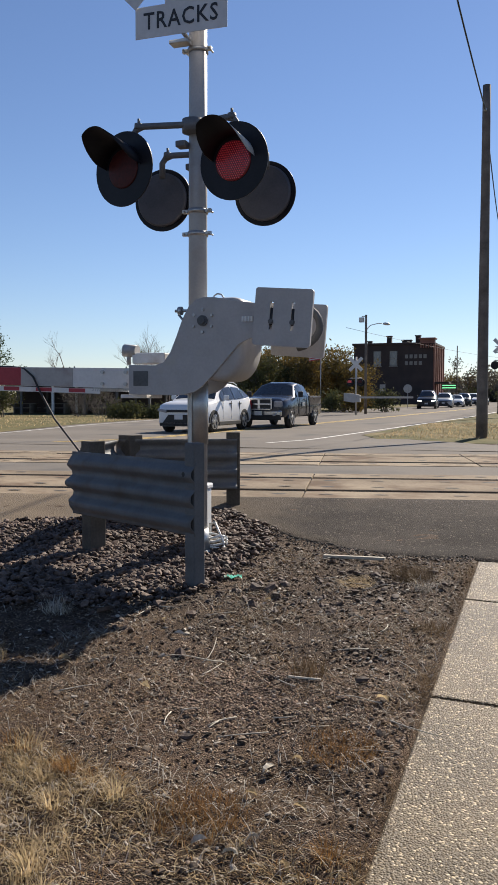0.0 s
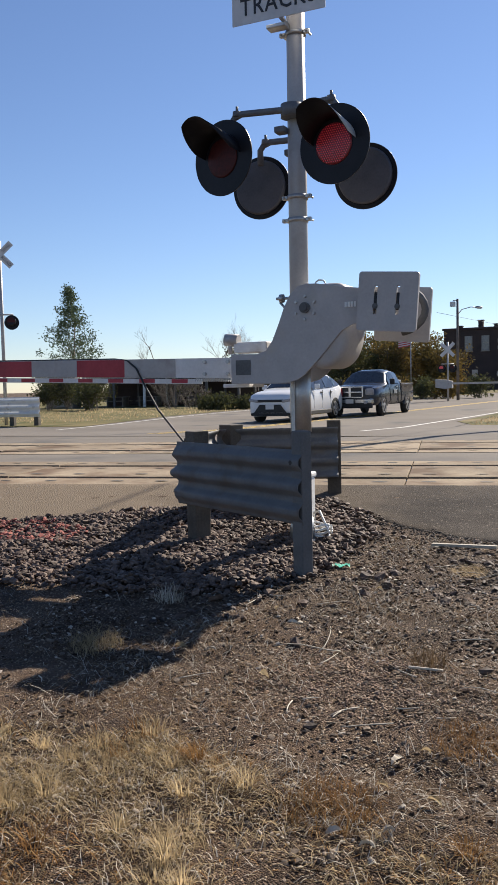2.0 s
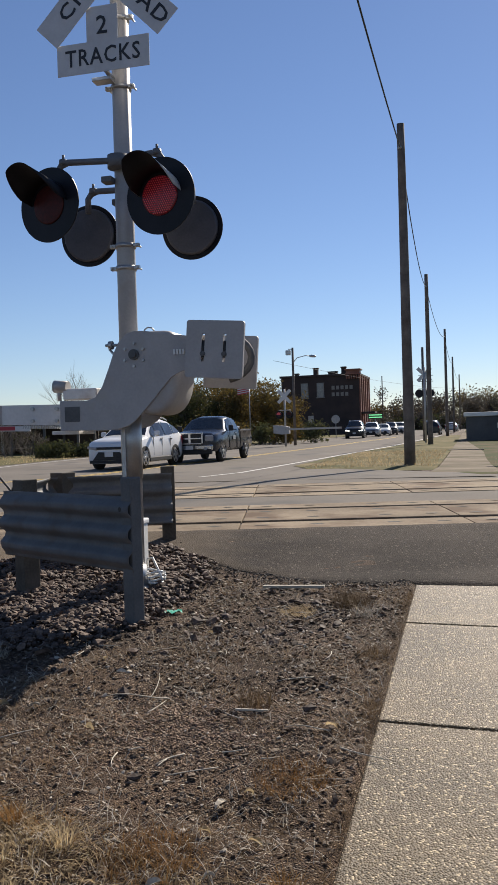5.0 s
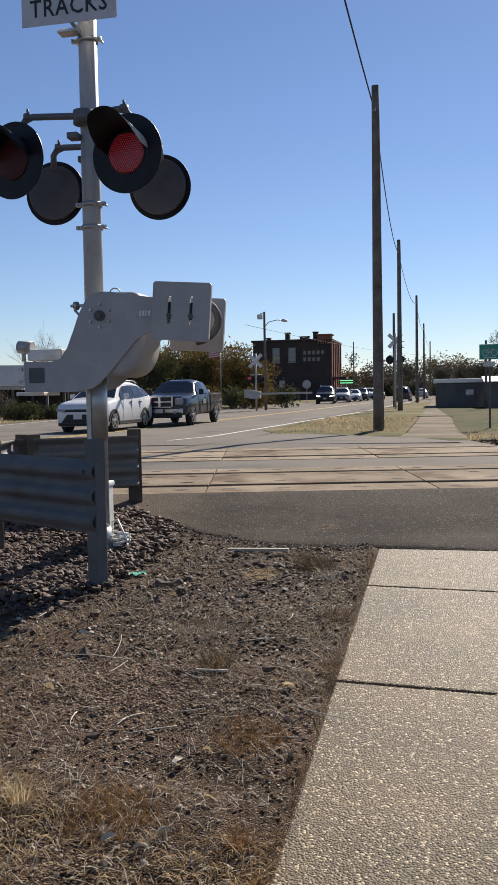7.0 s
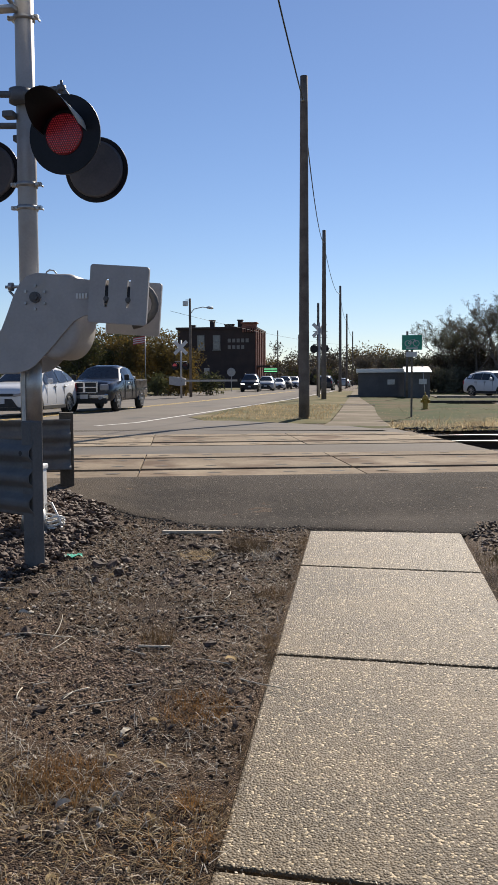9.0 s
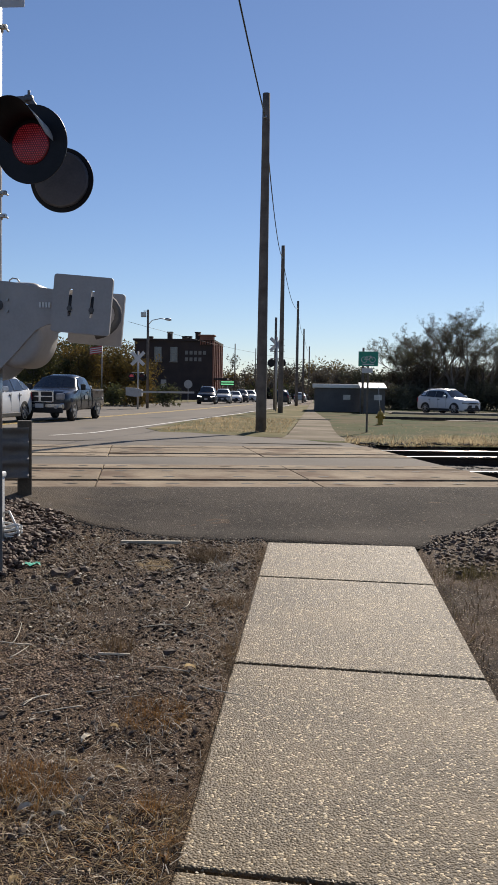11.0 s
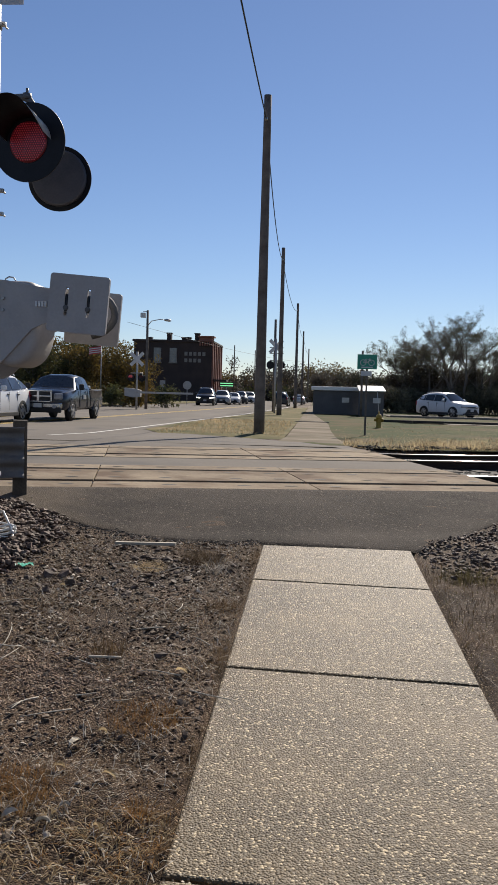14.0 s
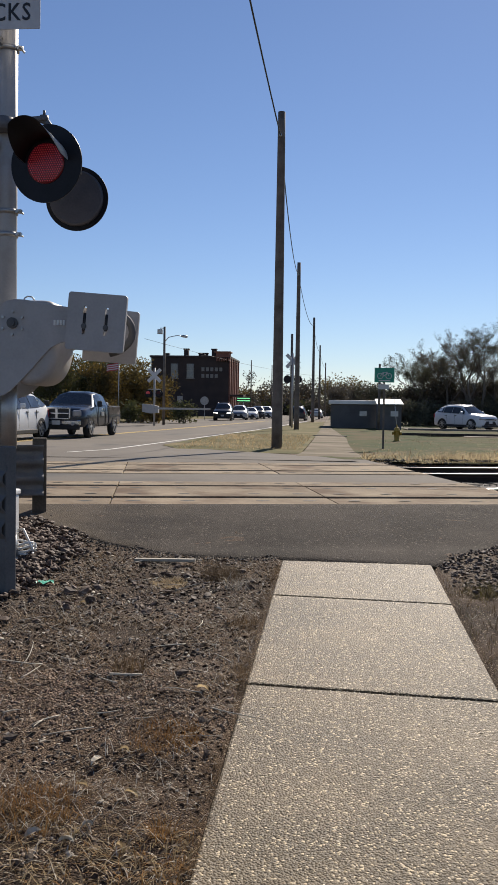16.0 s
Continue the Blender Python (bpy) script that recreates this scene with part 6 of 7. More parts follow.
for k, (x, y, h) in enumerate(((12.9, 76, 10.8), (10.9, 78, 10.2), (9.0, 80, 9.0), (15.0, 78, 9.6), (7.2, 82, 7.4), (17.0, 80, 6.8))):
    tree("tree", x, y, h, 0.62, M["twigleaf"] if k % 2 else M["twigolive"], 15000, "large spreading tree almost bare of leaves", 30 + k, 0.14, 3, 0.06, True, low=0.2)
for k, (x, y, h) in enumerate(((6.0, 82, 4.4), (7.6, 82, 5.0), (9.0, 79, 5.4), (10.3, 80, 5.6), (11.6, 79, 5.8), (13.0, 80, 5.8), (14.4, 79, 5.6), (15.8, 80, 5.0), (17.4, 80, 4.6), (19.2, 81, 4.2), (21.5, 80, 5.5), (23.5, 82, 6), (26.5, 80, 5.5), (3.6, 110, 6.6), (0.8, 120, 7.0), (5.5, 105, 6.0))):
    tree("tree", x, y, h, 0.85, M["twigleaf"] if k % 3 else M["twigolive"], 3000, "dark dense brush behind the parked cars" if x > 6 else "far bare tree beyond the sheds", 50 + k, 0.10, 4, 0.17, False, low=0.05)
tree("tree", -56.5, 75, 12.4, 5.6, M["leafblue"], 6500, "tall airy tree with thin grey-green foliage", 71, 0.15, 1, 0.15, True, conifer=True)
tree("tree", -45.5, 74, 9.0, 0.5, M["leafblue"], 0, "bare young tree across the street", 72, 0.10, 1, 0.1, True, low=0.3)
tree("tree", -33.5, 70, 9.2, 0.7, M["leafblue"], 0, "bare tree with a rounded head of twigs", 73, 0.12, 2, 0.1, True, low=0.3)
for k in range(20):
    x = -70 + k * 2.6 + random.uniform(-1, 1)
    tree("tree", x, 92 + random.uniform(-4, 6), random.uniform(5.4, 8.2), 0.8, M["leafblue"] if k % 2 else GRN, 1300, "far scrubby tree in the tree line", 80 + k, 0.10, 3, 0.2, False, low=0.05, z=-0.6)
for k in range(34):
    x = -52 + k * 2.3
    tree("tree", x, 205 + random.uniform(-12, 25), random.uniform(9.5, 14.0), 0.8, M["twigleaf"] if k % 2 else AUT, 1000, "far tree at the end of the street", 110 + k, 0.18, 3, 0.36, False, low=0.05, z=-1.2)
for k in range(16):
    x = 20 + k * 4.0
    tree("tree", x, 92 + random.uniform(-6, 14), random.uniform(6, 9), 0.8, GRN if k % 2 else M["leafblue"], 1200, "far tree in the tree line", 150 + k, 0.14, 3, 0.28, False, low=0.05)
for k, (x, y, h, s) in enumerate(((-30.8, 43, 2.6, 1), (-32.3, 44, 2.3, 1), (-34.2, 45, 2.8, 1), (-35.6, 45, 2.2, 1), (-21.6, 42.5, 0.95, 1), (-20.6, 43.5, 0.8, 1), (-22.6, 43.0, 0.8, 1), (-27.0, 46, 2.4, 0), (-26, 46.6, 2.0, 0))):
    tree("bush", x, y, h * 1.25, 0.95, GRN, 2200 if s else 60, "dark green shrub across the street" if s else "grey leafless shrub across the street", 170 + k, 0.03, 6, 0.1, not s, low=0.05)

# undergrowth below the far trees
for k in range(15):
    tree("bush", 5.6 + k * 1.45, 75 + random.uniform(-1.5, 1.5), random.uniform(2.4, 3.4), 1.0, M["twigolive"] if k % 4 else M["twigleaf"], 2600, "dark undergrowth below the bare trees", 210 + k, 0.04, 7, 0.15, False, low=0.02)
for k in range(14):
    tree("bush", -60 + k * 3.2, 88 + random.uniform(-2, 2), 3.6, 1.0, GRN if k % 2 else M["twigleaf"], 1300, "dark undergrowth in the far tree line", 230 + k, 0.05, 7, 0.24, False, low=0.02, z=-0.8)
for k in range(16):
    tree("bush", -40 + k * 3.6, 190 + random.uniform(-6, 6), 6.5, 1.0, GRN if k % 2 else M["twigleaf"], 1300, "dark undergrowth at the street's far end", 250 + k, 0.08, 7, 0.42, False, low=0.02, z=-1.3)

# dark hedge under the street trees and low fence
for k in range(7):
    tree("bush", -24 + k * 2.0, 66 + random.uniform(-1, 1), 2.4, 0.95, AUT if k % 2 else GRN, 1100, "tangled dark shrub below the trees", 190 + k, 0.04, 5, 0.15, False, low=0.05)


# ---- loose stones, gravel, straw and litter on the verge ----
_bm = bmesh.new()
bmesh.ops.create_icosphere(_bm, subdivisions=1, radius=1)
_bm.verts.ensure_lookup_table()
STONE_V = [v.co.copy() for v in _bm.verts]
STONE_F = [tuple(v.index for v in f.verts) for f in _bm.faces]
_bm.free()


def stone_into(V, F, rnd, x, y, z, s, flat=0.6):
    """One broken, angular stone."""
    o = len(V)
    e = Euler((rnd.uniform(-0.5, 0.5), rnd.uniform(-0.5, 0.5), rnd.uniform(0, 6.3))).to_matrix()
    sx, sy, sz = s * rnd.uniform(0.7, 1.4), s * rnd.uniform(0.6, 1.0), s * flat * rnd.uniform(0.6, 1.1)
    for v in STONE_V:
        j = rnd.uniform(0.55, 1.28)
        q = e @ Vector((v.x * sx * j, v.y * sy * j, v.z * sz * j))
        V.append((x + q.x, y + q.y, z + q.z + sz * 0.35))
    F += [(a + o, b + o, c + o) for a, b, c in STONE_F]


def scatter_stones(name, count, region, size, material, label, seed, lift=0.0, layers=1, flat=0.6):
    rnd = random.Random(seed)
    V, F = [], []
    while count > 0:
        x, y, w = region(rnd)
        if w <= 0 or rnd.random() > w:
            continue
        s = rnd.uniform(*size) * (0.7 + 0.6 * rnd.random())
        stone_into(V, F, rnd, x, y, soil(x, y) + lift + (rnd.random() * 0.03 if layers > 1 else 0), s, flat)
        count -= 1
    return tagged(raw(name, V, F, material), label, "gravel", kind="stuff")


def heap(rnd):
    """Ballast round the signal: dense inside, thinning out towards the walk."""
    x, y = rnd.uniform(-7.2, -1.5), rnd.uniform(4.2, 8.6)
    low = lerp(x, (-7.2, -5, -4, -3, -2.3, -1.9, -1.5), (5.3, 4.9, 4.7, 4.75, 5.05, 5.7, 6.6))
    up = min(apron_front(x) + 0.04, 8.6)
    if y > up or x > -1.5:
        return x, y, 0
    right = lerp(y, (5, 6, 7, 8), (-2.3, -2.2, -2.2, -2.5))
    d = min((y - low) / 0.35, (right - x) / 0.35 + 0.4, (up - y) / 0.1 + 0.5)
    return x, y, max(0, min(1, d + 0.25))


scatter_stones("ballast", 14000, heap, (0.014, 0.036), M["ballast"], "brown and grey crushed ballast stones round the signal", 1, 0.004, 2)


def bank(rnd):
    x, y = rnd.uniform(0.9, 4.2), rnd.uniform(5.6, 10.0)
    up = lerp(x, APRON_X, APRON_Y)
    if y > up - 0.02 or y < 5.9 + 0.45 * noise.noise((x * 2, y * 2, 0)) or x < 0.93:
        return x, y, 0
    return x, y, min(1, (y - 5.7) / 0.6)


scatter_stones("ballast", 4200, bank, (0.008, 0.026), M["ballast"], "grey crushed stones beside the walk's end", 2, 0.002, 2)


def openbed(rnd):
    s, w = rnd.uniform(4.7, 16), rnd.uniform(8.7, 17.4)
    return s * CA - w * SA, s * SA + w * CA, 1.0


rnd0 = random.Random(5)
V, F = [], []
for k in range(6000):
    x, y, _ = openbed(rnd0)
    stone_into(V, F, rnd0, x, y, gz(x, y) + bed(x, y) + 0.04, rnd0.uniform(0.02, 0.045))
tagged(raw("ballast", V, F, M["ballastdark"]), "black oily ballast between the open rails", "gravel", kind="stuff")


def brow(rnd):
    x, y = rnd.uniform(-7, -4.4), rnd.uniform(5.6, 7.2)
    return x, y, 1.0 if y < apron_front(x) - 0.08 and math.hypot((x + 5.6) / 1.2, (y - 6.1) / 0.45) < 1 else 0


M["redstone"] = mat("red_crushed_brick", (0.2, 0.055, 0.045), (0.32, 0.12, 0.09), rough=0.9, scale=8, fine=60, bump=0.3, spread=0.3)
scatter_stones("brick_rubble", 900, brow, (0.014, 0.03), M["redstone"], "reddish crushed brick beside the ballast", 3, 0.012, 2)


def dirtfield(rnd):
    x, y = rnd.uniform(-4.0, -0.38), rnd.uniform(1.6, 7.1)
    if y > apron_front(x) + 0.1:
        return x, y, 0
    patch = 1.5 * math.exp(-((x + 1.05) / 0.55) ** 2 - ((y - 3.7) / 0.42) ** 2)
    return x, y, min(1, 0.25 + patch + 0.5 * max(0, noise.noise((x * 2.5, y * 2.5, 4))) + (0.25 if y > 4.6 else 0))


M["pebble"] = mat("tan_pebble", (0.14, 0.1, 0.07), (0.34, 0.25, 0.17), rough=0.8, scale=10, fine=80, bump=0.2, spread=0.5)
scatter_stones("gravel", 9000, dirtfield, (0.0035, 0.010), M["pebble"], "fine tan and brown gravel on the verge", 4)
scatter_stones("gravel", 480, lambda r: (lambda x, y: (x, y, 1.0 if y < apron_front(x) and y > 4.4 + 0.9 * (x + 2.2) else 0))(r.uniform(-2.6, -0.5), r.uniform(4.2, 7.2)), (0.010, 0.034), M["ballast"], "scattered dark stones on the bare soil", 6)


def edgegrit(rnd):
    x = rnd.uniform(-7, 2.6)
    if -0.4 < x < 0.9:
        return x, 0, 0
    return x, apron_front(x) + rnd.gauss(-0.04, 0.08), 1.0 if x < 1.1 else 0.25


scatter_stones("gravel", 3000, edgegrit, (0.004, 0.012), M["ballastdark"], "dark grit along the asphalt's edge", 7, 0.003)

for k, (x, y, s) in enumerate(((-1.73, 5.6, 0.055), (-1.64, 5.63, 0.05), (-1.61, 5.2, 0.05), (-1.53, 5.42, 0.045), (-1.68, 4.22, 0.06), (-1.24, 3.3, 0.035), (-0.68, 4.12, 0.028), (-1.9, 4.9, 0.045), (-2.2, 5.05, 0.06), (-2.45, 4.8, 0.05), (-0.43, 3.28, 0.02), (-1.1, 5.2, 0.035), (-1.35, 5.9, 0.03))):
    V, F = [], []
    r = random.Random(40 + k)
    stone_into(V, F, r, 0, 0, 0, s, 0.8)
    ob = raw("rock", V, F, M["ballast"])
    ob.location = (x, y, soil(x, y) + 0.002)
    tagged(ob, "loose grey-brown broken stone on the soil", "rock", "loose rocks on the verge")


def blade_into(V, F, rnd, x, y, z, ln, w, up, az=None):
    """A bent, tapering blade of dry grass."""
    a = rnd.uniform(0, math.tau) if az is None else az + rnd.gauss(0, 0.5)
    d = Vector((math.cos(a), math.sin(a), 0))
    side = Vector((-d.y, d.x, 0)) * w / 2
    p = Vector((x, y, z))
    e = up * rnd.uniform(0.5, 1.2)
    o = len(V)
    for k, f in enumerate((1.0, 0.75, 0.1)):
        V += [p - side * f, p + side * f]
        e2 = e - k * rnd.uniform(0.25, 0.8)
        p = p + (d * math.cos(e2) + Vector((0, 0, math.sin(e2)))) * ln / 2
        d = Euler((0, 0, rnd.gauss(0, 0.25))).to_matrix() @ d
        if p.z < z + 0.002:
            p.z = z + 0.002
    F += [(o, o + 1, o + 3, o + 2), (o + 2, o + 3, o + 5, o + 4)]


def grass(name, count, region, ln, w, up, material, label, seed, lift=0.0, az=None, height=soil):
    rnd = random.Random(seed)
    V, F = [], []
    while count > 0:
        x, y, p = region(rnd)
        if rnd.random() > p:
            continue
        blade_into(V, F, rnd, x, y, height(x, y) + lift - 0.004, rnd.uniform(*ln), rnd.uniform(*w), up, az)
        count -= 1
    return tagged(raw(name, V, F, material), label, "grass", kind="stuff")


def turf_near(rnd):
    x, y = rnd.uniform(-3.6, -0.37), rnd.uniform(1.3, 3.6)
    edge = lerp(x, (-3.6, -2.3, -1.6, -1.2, -0.8, -0.37), (2.9, 2.95, 3.1, 2.9, 2.75, 2.85)) + 0.25 * noise.noise((x * 3, y * 3, 9))
    t = (edge - y) / 0.25
    c = 0.45 + 0.9 * noise.noise((x * 2.6, y * 2.6, 2.2))
    return x, y, max(0, min(1, t)) * max(0.12, min(1, c + 0.15)) * lerp(x, (-1.9, -1.0), (1, 0.22))


def turf_patch(rnd):
    x, y, p = turf_near(rnd)
    return x, y, p * max(0, min(1, 0.2 + 1.6 * noise.noise((x * 1.7, y * 1.7, 6.1))))


grass("dry_grass", 22000, turf_near, (0.03, 0.1), (0.0022, 0.005), 0.75, M["straw"], "matted straw-coloured dead grass", 11)
grass("dry_grass", 11000, turf_near, (0.03, 0.09), (0.0022, 0.005), 0.55, M["strawdark"], "brown matted dead grass", 12)
M["rust_grass"] = mat("rusty_grass", (0.2, 0.10, 0.035), (0.34, 0.19, 0.07), rough=0.9, scale=1.5, fine=9, bump=0, spread=0.4, spec=0.15, thin=0.4)
grass("dry_grass", 11000, turf_patch, (0.03, 0.08), (0.0022, 0.0045), 0.8, M["rust_grass"], "rust-brown dead grass patches", 13)


def clumps(name, count, region, blades, ln, material, label, seed):
    """Many small upright clumps of grass, with bare soil showing between them."""
    rnd = random.Random(seed)
    V, F = [], []
    while count > 0:
        x, y, p = region(rnd)
        if rnd.random() > p:
            continue
        r, tall = rnd.uniform(0.02, 0.07), rnd.uniform(0.6, 1.0)
        for k in range(blades):
            a, q = rnd.uniform(0, math.tau), r * rnd.random() ** 0.6
            px, py = x + q * math.cos(a), min(y + q * math.sin(a), 3.5)
            px = min(px, W0 - 0.02)
            blade_into(V, F, rnd, px, py, soil(px, py) - 0.004, rnd.uniform(*ln) * tall, rnd.uniform(0.0018, 0.0038), 1.25, a)
        count -= 1
    return tagged(raw(name, V, F, material), label, "grass", kind="stuff")


grass("dry_grass", 9000, turf_near, (0.03, 0.09), (0.002, 0.0042), 0.6, M["stem"], "bleached matted dead grass", 83)
clumps("dry_grass", 120, lambda r: (lambda x, y, p: (x, y, p if x < -1.15 else 0))(*turf_near(r)), 75, (0.05, 0.13), M["straw"], "pale upright clumps of dead grass", 81)
clumps("dry_grass", 60, turf_patch, 75, (0.05, 0.11), M["rust_grass"], "rusty upright clumps of dead grass", 82)


def thatch(rnd):
    x, y = rnd.uniform(-4.2, -0.37), rnd.uniform(2.6, 7.0)
    if y > apron_front(x) - 0.05:
        return x, y, 0
    c = 0.35 + 1.0 * noise.noise((x * 1.8, y * 1.8, 3.3))
    pebbly = math.exp(-((x + 1.05) / 0.5) ** 2 - ((y - 3.7) / 0.35) ** 2)
    heapy = 0.2 if y > 5.0 - 1.3 * min(1, max(0, (-2.0 - x) / 0.7)) and x < -1.9 else 1
    return x, y, max(0, min(1, c)) * (1 - 0.85 * pebbly) * heapy


grass("dead_stems", 8500, thatch, (0.03, 0.12), (0.0018, 0.004), 0.45, M["strawdark"], "brown flattened dead stems on the soil", 14, 0.005)
grass("dead_stems", 4200, thatch, (0.03, 0.14), (0.0014, 0.003), 0.55, M["stem"], "bleached flattened dead stems on the soil", 15, 0.006)


def verge_right(rnd):
    x, y = rnd.uniform(0.86, 3.4), rnd.uniform(1.5, 6.6)
    c = 0.6 + 0.8 * noise.noise((x * 2.2, y * 2.2, 5.5))
    return x, y, max(0.1, min(1, c)) * min(1, (6.6 - y) / 0.7)


M["olive_grass"] = mat("olive_grass", (0.06, 0.055, 0.02), (0.15, 0.12, 0.05), rough=0.9, scale=1.5, fine=9, bump=0, spread=0.4, spec=0.15, thin=0.4)
grass("dry_grass", 9000, verge_right, (0.04, 0.12), (0.0018, 0.0042), 0.9, M["strawdark"], "brown dead grass beside the walk", 16)
grass("dry_grass", 5500, verge_right, (0.03, 0.09), (0.0018, 0.004), 0.9, M["olive_grass"], "olive and brown grass beside the walk", 17)
grass("dead_stems", 700, verge_right, (0.05, 0.16), (0.0012, 0.0028), 0.5, M["stem"], "pale dead stems beside the walk", 18)


def edge_of_walk(rnd):
    y = rnd.uniform(1.5, 6.9)
    return (W0 - abs(rnd.gauss(0, 0.05)), y, max(0.05, min(1, 0.3 + noise.noise((1, y * 1.8, 0)))))


grass("dry_grass", 1800, edge_of_walk, (0.03, 0.08), (0.0014, 0.003), 0.8, M["strawdark"], "brown grass along the walk's edge", 19)


def tuft(x, y, r, n, ln, material, label, seed, az=None, up=1.1):
    rnd = random.Random(seed)
    V, F = [], []
    for k in range(n):
        a, q = rnd.uniform(0, math.tau), r * rnd.random() ** 0.6
        px, py = q * math.cos(a), q * math.sin(a)
        blade_into(V, F, rnd, px, py, soil(x + px, y + py) - soil(x, y), rnd.uniform(0.5, 1) * ln, rnd.uniform(0.0015, 0.0032), up, az)
    ob = raw("grass_tuft", V, F, material)
    ob.location = (x, y, soil(x, y) - 0.003)
    tagged(ob, label, "grass tuft", "grass tufts on the verge")


tuft(-2.68, 3.85, 0.15, 420, 0.15, M["straw"], "sunlit straw tuft on the soil", 21)
tuft(-1.09, 6.0, 0.13, 420, 0.09, M["straw"], "low straw tuft by the fallen lath", 22, math.pi * 0.9, 0.6)
tuft(-0.74, 6.2, 0.16, 460, 0.24, M["strawdark"], "brown windswept grass tuft near the asphalt", 23, math.pi * 0.75, 0.9)
tuft(-0.95, 4.15, 0.10, 160, 0.18, M["strawdark"], "thin brown tuft on bare soil", 24)
tuft(-0.62, 3.42, 0.16, 420, 0.08, M["rust_grass"], "rusty grass lip above a bare hollow", 25)
tuft(-0.95, 2.75, 0.17, 420, 0.11, M["rust_grass"], "rust-brown dead grass clump", 26)
tuft(-1.85, 2.75, 0.2, 460, 0.1, M["straw"], "pale straw clump on the verge", 27)
tuft(-0.48, 5.0, 0.10, 200, 0.09, M["strawdark"], "brown tuft at the walk's edge", 28)
tuft(-0.62, 5.9, 0.08, 90, 0.16, M["stem"], "bleached stems at the walk's edge", 29)
tuft(1.15, 6.0, 0.2, 420, 0.16, M["olive_grass"], "olive grass clump beside the walk", 30)
tuft(1.55, 5.9, 0.22, 420, 0.2, M["strawdark"], "brown grass clump beside the ballast", 31)
tuft(-2.75, 4.75, 0.10, 120, 0.18, M["stem"], "bleached dead stems at the ballast's edge", 32)

# chips of bark, leaf and stone that litter the soil
M["chip"] = mat("brown_litter", (0.05, 0.036, 0.026), (0.22, 0.165, 0.115), rough=0.9, scale=14, fine=90, bump=0.2, spread=0.6)
M["palechip"] = mat("pale_litter", (0.26, 0.22, 0.17), (0.45, 0.39, 0.31), rough=0.85, scale=14, fine=90, bump=0.2, spread=0.4)


def litter_field(rnd):
    x, y = rnd.uniform(-3.4, -0.38), rnd.uniform(2.4, 7.0)
    if y > apron_front(x):
        return x, y, 0
    return x, y, max(0.08, min(1, 0.5 + 0.9 * noise.noise((x * 2.1, y * 2.1, 8.8)))) * (1 if y > 4.2 else 0.5)


scatter_stones("litter", 5200, litter_field, (0.006, 0.017), M["chip"], "brown bark chips and leaf litter on the soil", 61, 0.003, 1, 0.3)
scatter_stones("litter", 1500, litter_field, (0.005, 0.014), M["palechip"], "pale wood chips scattered over the soil", 62, 0.004, 1, 0.3)

M["redpebble"] = mat("warm_pebble", (0.17, 0.1, 0.062), (0.36, 0.24, 0.15), rough=0.8, scale=10, fine=80, bump=0.2, spread=0.5)
scatter_stones("gravel", 4200, lambda r: (min(-0.4, r.gauss(-1.2, 0.4)), r.gauss(3.85, 0.24), 1.0), (0.0035, 0.009), M["redpebble"], "patch of fine reddish-tan gravel on the soil", 64, 0.001, 1, 0.6)

M["clod"] = mat("dark_soil_clod", (0.022, 0.014, 0.009), (0.11, 0.07, 0.043), rough=0.9, scale=20, fine=90, bump=0.4, spread=0.5, spec=0.2)
scatter_stones("soil_clods", 6500, litter_field, (0.004, 0.012), M["clod"], "dark crumbled clods of soil on the verge", 65, 0.0, 1, 0.7)

# stones that stand proud in the walk's surface
M["walkstone"] = mat("walk_pebble", (0.09, 0.066, 0.036), (0.44, 0.345, 0.21), rough=0.45, scale=25, fine=120, bump=0.1, spread=0.5, spec=0.35)
rnd0 = random.Random(63)
V, F = [], []
for k in range(24000):
    x, y = rnd0.uniform(W0 + 0.012, W1 - 0.012), 1.6 + 5.28 * rnd0.random() ** 1.25
    if min(abs(y + 0.07 * (x - W0) - e) for e in (5.775, 4.055, 2.345)) < 0.012:
        continue
    stone_into(V, F, rnd0, x, y, 0.033 * y + 0.0015, rnd0.uniform(0.003, 0.0075), 0.34)
tagged(raw("aggregate", V, F, M["walkstone"]), "tan pebbles exposed in the walk's surface", "gravel", kind="stuff")

# bleached curved twigs
rnd0 = random.Random(77)
for k in range(46):
    x, y = rnd0.uniform(-2.7, -0.45), rnd0.uniform(3.3, 6.7)
    if k == 0:
        x, y = -1.52, 4.15
    if k == 1:
        x, y = -1.42, 4.2
    ln = rnd0.uniform(0.08, 0.24) if k > 1 else 0.34
    a = rnd0.uniform(0, math.tau)
    c = rnd0.uniform(-0.9, 0.9)
    z0 = soil(x, y) + 0.006
    bm = bmesh.new()
    p, pts = Vector((0, 0, 0.004)), []
    for q in range(6):
        pts.append(p.copy())
        p += Vector((math.cos(a), math.sin(a), (0.25 if k < 8 else 0.03) * math.sin(q * 0.8 + 0.4))) * ln / 5
        a += c / 5
    tube(bm, pts, [0.0032, 0.003, 0.0027, 0.0024, 0.002, 0.0012], 5)
    tw = part("twig", bm, M["stem"])
    tw.location = (x, y, z0)
    tagged(tw, "thin bleached curved twig on the soil", "twig", "twigs on the verge")

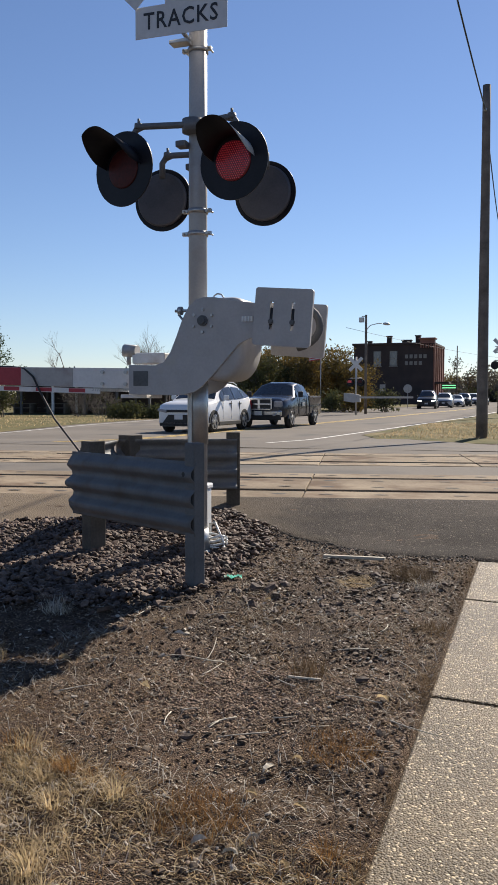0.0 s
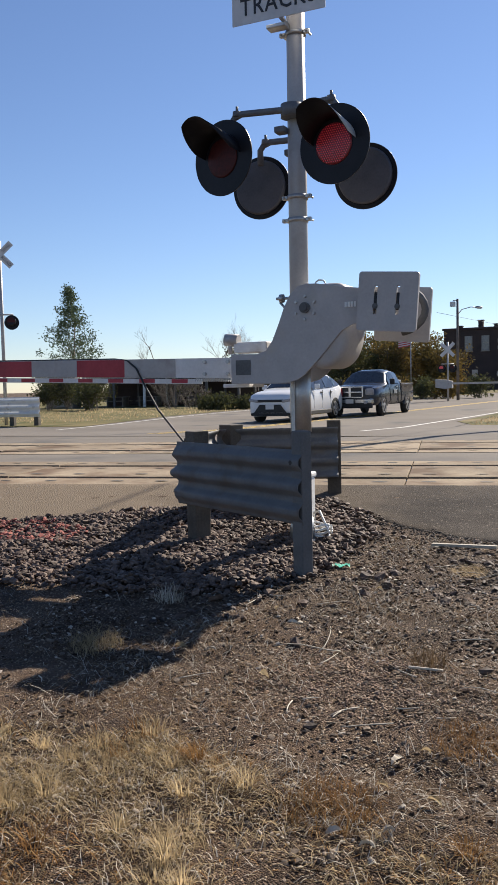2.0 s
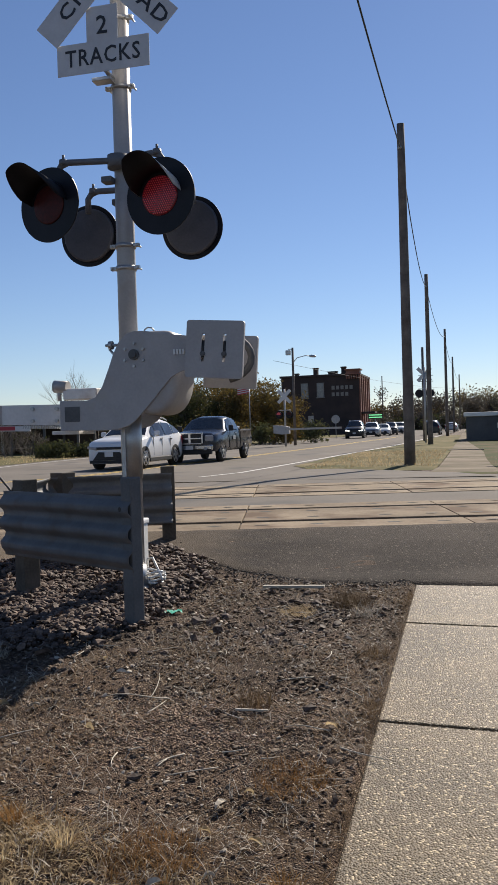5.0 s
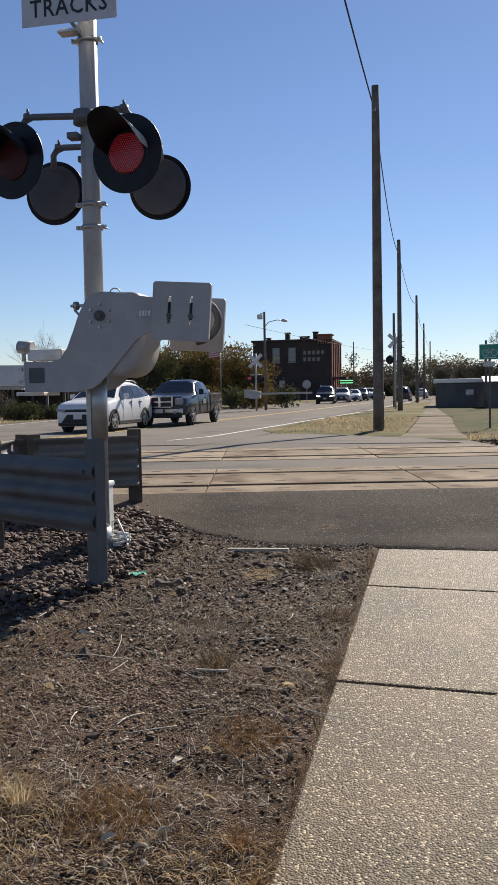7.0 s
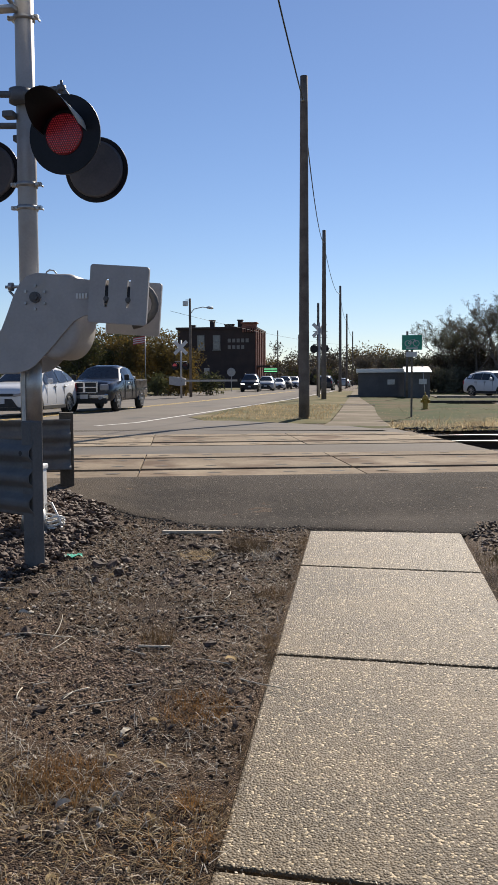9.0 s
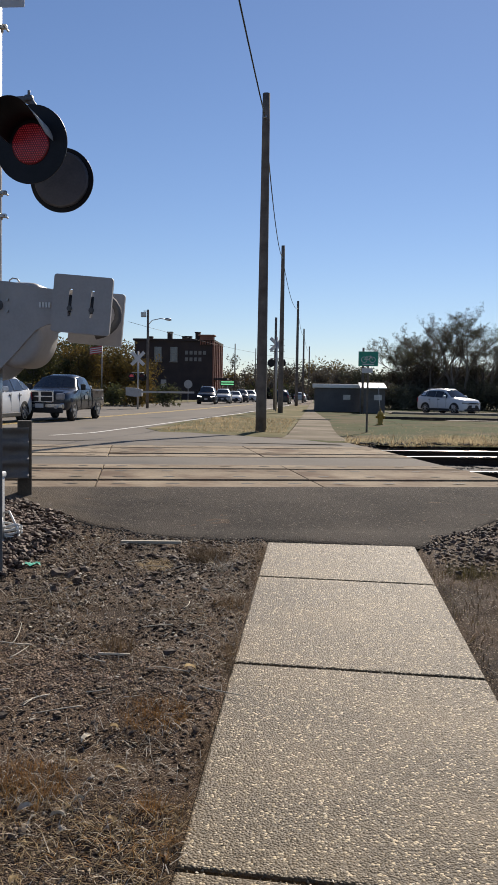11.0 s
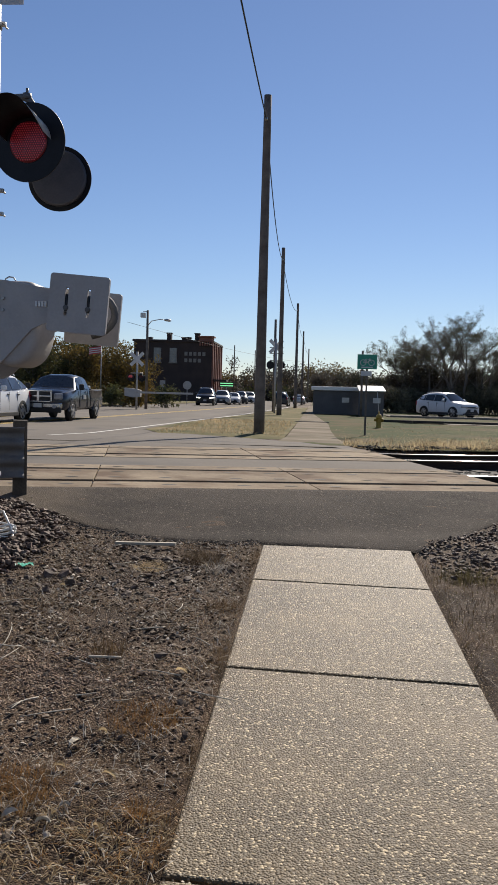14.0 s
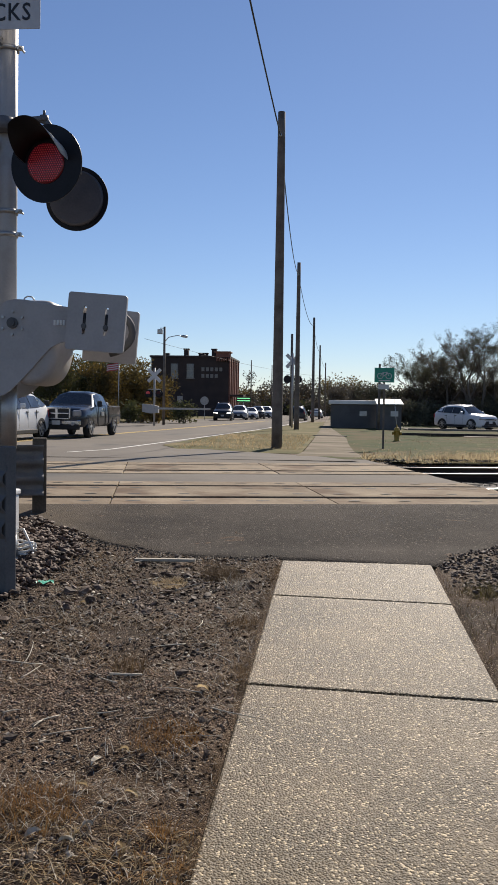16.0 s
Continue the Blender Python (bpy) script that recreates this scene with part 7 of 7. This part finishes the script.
# dry leaves
rnd0 = random.Random(78)
for k, (x, y) in enumerate([(-0.77, 2.56), (-0.73, 2.66)] + [(rnd0.uniform(-2.6, -0.5), rnd0.uniform(2.2, 6.4)) for _ in range(22)]):
    bm = bmesh.new()
    L_ = rnd0.uniform(0.02, 0.04)
    n = 7
    mid = [bm.verts.new((L_ * (q / n - 0.5) * 2, 0, 0.012 * math.sin(q / n * 3.1))) for q in range(n + 1)]
    for sgn in (-1, 1):
        rim = [bm.verts.new((L_ * (q / n - 0.5) * 2, sgn * L_ * 0.5 * math.sin(q / n * math.pi) * rnd0.uniform(0.7, 1.1), 0.012 * math.sin(q / n * 3.1) + 0.01)) for q in range(1, n)]
        for q in range(1, n - 1):
            bm.faces.new((mid[q], mid[q + 1], rim[q], rim[q - 1]))
        bm.faces.new((mid[0], mid[1], rim[0]))
        bm.faces.new((mid[n - 1], mid[n], rim[n - 2]))
    lf = part("leaf", bm, M["stem"] if k < 10 else M["straw"])
    lf.matrix_world = pose(x, y, soil(x, y) + 0.012, rnd0.uniform(-25, 25), rnd0.uniform(-25, 25), rnd0.uniform(0, 360))
    tagged(lf, "small curled pale dry leaf", "leaf", "leaves on the verge")

# fallen lath
bm = bmesh.new()
box(bm, (0, 0, 0.012), (0.5, 0.04, 0.022), bevel=0.003)
for v in bm.verts:
    v.co.z += 0.004 * math.sin((v.co.x + 0.25) * 5)
lt = part("lath", bm, M["stem"])
lt.matrix_world = pose(-1.28, 6.66, soil(-1.28, 6.66) + 0.012, 0, -1.5, -4)
tagged(lt, "pale weathered wooden lath lying on the ground", "lath")
bm = bmesh.new()
box(bm, (0, 0, 0.006), (0.16, 0.012, 0.01), bevel=0.002)
lt = part("lath", bm, M["stem"])
lt.matrix_world = pose(-0.95, 4.05, soil(-0.95, 4.05) + 0.008, 0, 0, 2)
tagged(lt, "short pale wood splinter on the soil", "lath")

# white pedestal and coil of conduit by the mast
pd = root("pedestal_box", pose(-2.67, 6.92, gz(-2.67, 6.92) - 0.02), "white plastic pedestal box beside the mast", "pedestal")
bm = bmesh.new()
box(bm, (0, 0, 0.25), (0.13, 0.13, 0.5), bevel=0.02)
part("body", bm, M["white"], pd)
bm = bmesh.new()
box(bm, (0, 0, 0.515), (0.15, 0.15, 0.05), bevel=0.015)
part("cap", bm, M["white"], pd)
cl = root("conduit_coil", pose(-2.5, 6.72, gz(-2.5, 6.72) + 0.03), "loose coil of white conduit on the ballast", "conduit")
for k in range(4):
    bm = bmesh.new()
    r = 0.13 - 0.012 * k
    tube(bm, [(r * math.cos(a) + 0.01 * k, r * 0.8 * math.sin(a), 0.022 * k + 0.02 + 0.015 * math.sin(a * 2 + k)) for a in [q * math.tau / 22 for q in range(22)]], 0.0095, 7)
    part("loop", bm, M["white"], cl)
bm = bmesh.new()
tube(bm, [(-0.06, 0.1, 0.08), (-0.05, 0.08, 0.18), (0.02, 0.02, 0.2), (0.1, -0.05, 0.1), (0.14, -0.08, 0.03)], 0.0095, 7)
part("tail", bm, M["white"], cl)

# green wrapper
bm = bmesh.new()
vs = [[bm.verts.new((i * 0.025 - 0.06, j * 0.02 - 0.02, 0.012 * math.sin(i * 2.1 + j * 1.7) + 0.015)) for j in range(4)] for i in range(6)]
for i in range(5):
    for j in range(3):
        bm.faces.new((vs[i][j], vs[i + 1][j], vs[i + 1][j + 1], vs[i][j + 1])).smooth = True
wr = part("wrapper", bm, M["green2"])
wr.matrix_world = pose(-1.99, 5.85, soil(-1.99, 5.85) + 0.008, 0, 0, 25)
tagged(wr, "crumpled green plastic wrapper on the soil", "litter")


# ---- tall dry grass beyond the tracks ----
def tall_band(rnd):
    x = rnd.uniform(0.7, 22)
    base = 16.75 + SKEW * x
    y = base + abs(rnd.gauss(0, 1)) * 1.7
    if not BEHIND(x, y):
        return x, y, 0
    return x, y, max(0.03, min(1, 0.35 + 1.5 * noise.noise((x * 0.55, y * 0.9, 3.1)))) if y < base + 4.5 else 0


M["palestraw"] = mat("feathery_pale_grass", (0.42, 0.33, 0.19), (0.66, 0.54, 0.34), rough=0.85, scale=1.2, fine=9, bump=0, spread=0.3, spec=0.15, thin=0.5)
grass("tall_grass", 42000, tall_band, (0.06, 0.32), (0.004, 0.009), 0.9, M["palestraw"], "tall straw-coloured grass along the tracks", 41)
grass("dry_grass", 15000, lambda r: (lambda x, d: (x, 18.0 + SKEW * x + d, 1.0))(r.uniform(0.8, 20), abs(r.gauss(0, 6))), (0.03, 0.09), (0.012, 0.026), 0.6, M["straw"], "short dry grass at the lawn's edge", 46)
grass("tall_grass", 2500, tall_band, (0.12, 0.3), (0.01, 0.022), 1.2, M["strawdark"], "brown weeds along the tracks", 42)
grass("tall_grass", 3000, lambda r: (r.uniform(-4.8, -0.9), r.uniform(24.8, 40), 1.0), (0.05, 0.13), (0.012, 0.025), 1.0, M["straw"], "dry grass on the verge island", 43, 0.05)
grass("tall_grass", 9000, lambda r: (r.uniform(1.5, 24), r.uniform(25, 42), 1.0), (0.04, 0.09), (0.014, 0.03), 0.6, M["olive_grass"], "short olive grass on the lawn", 44)
grass("tall_grass", 2600, lambda r: (r.uniform(-34, -19.8), r.uniform(27, 46), 1.0), (0.08, 0.2), (0.02, 0.04), 1.0, M["straw"], "dry grass across the street", 45, 0.02)
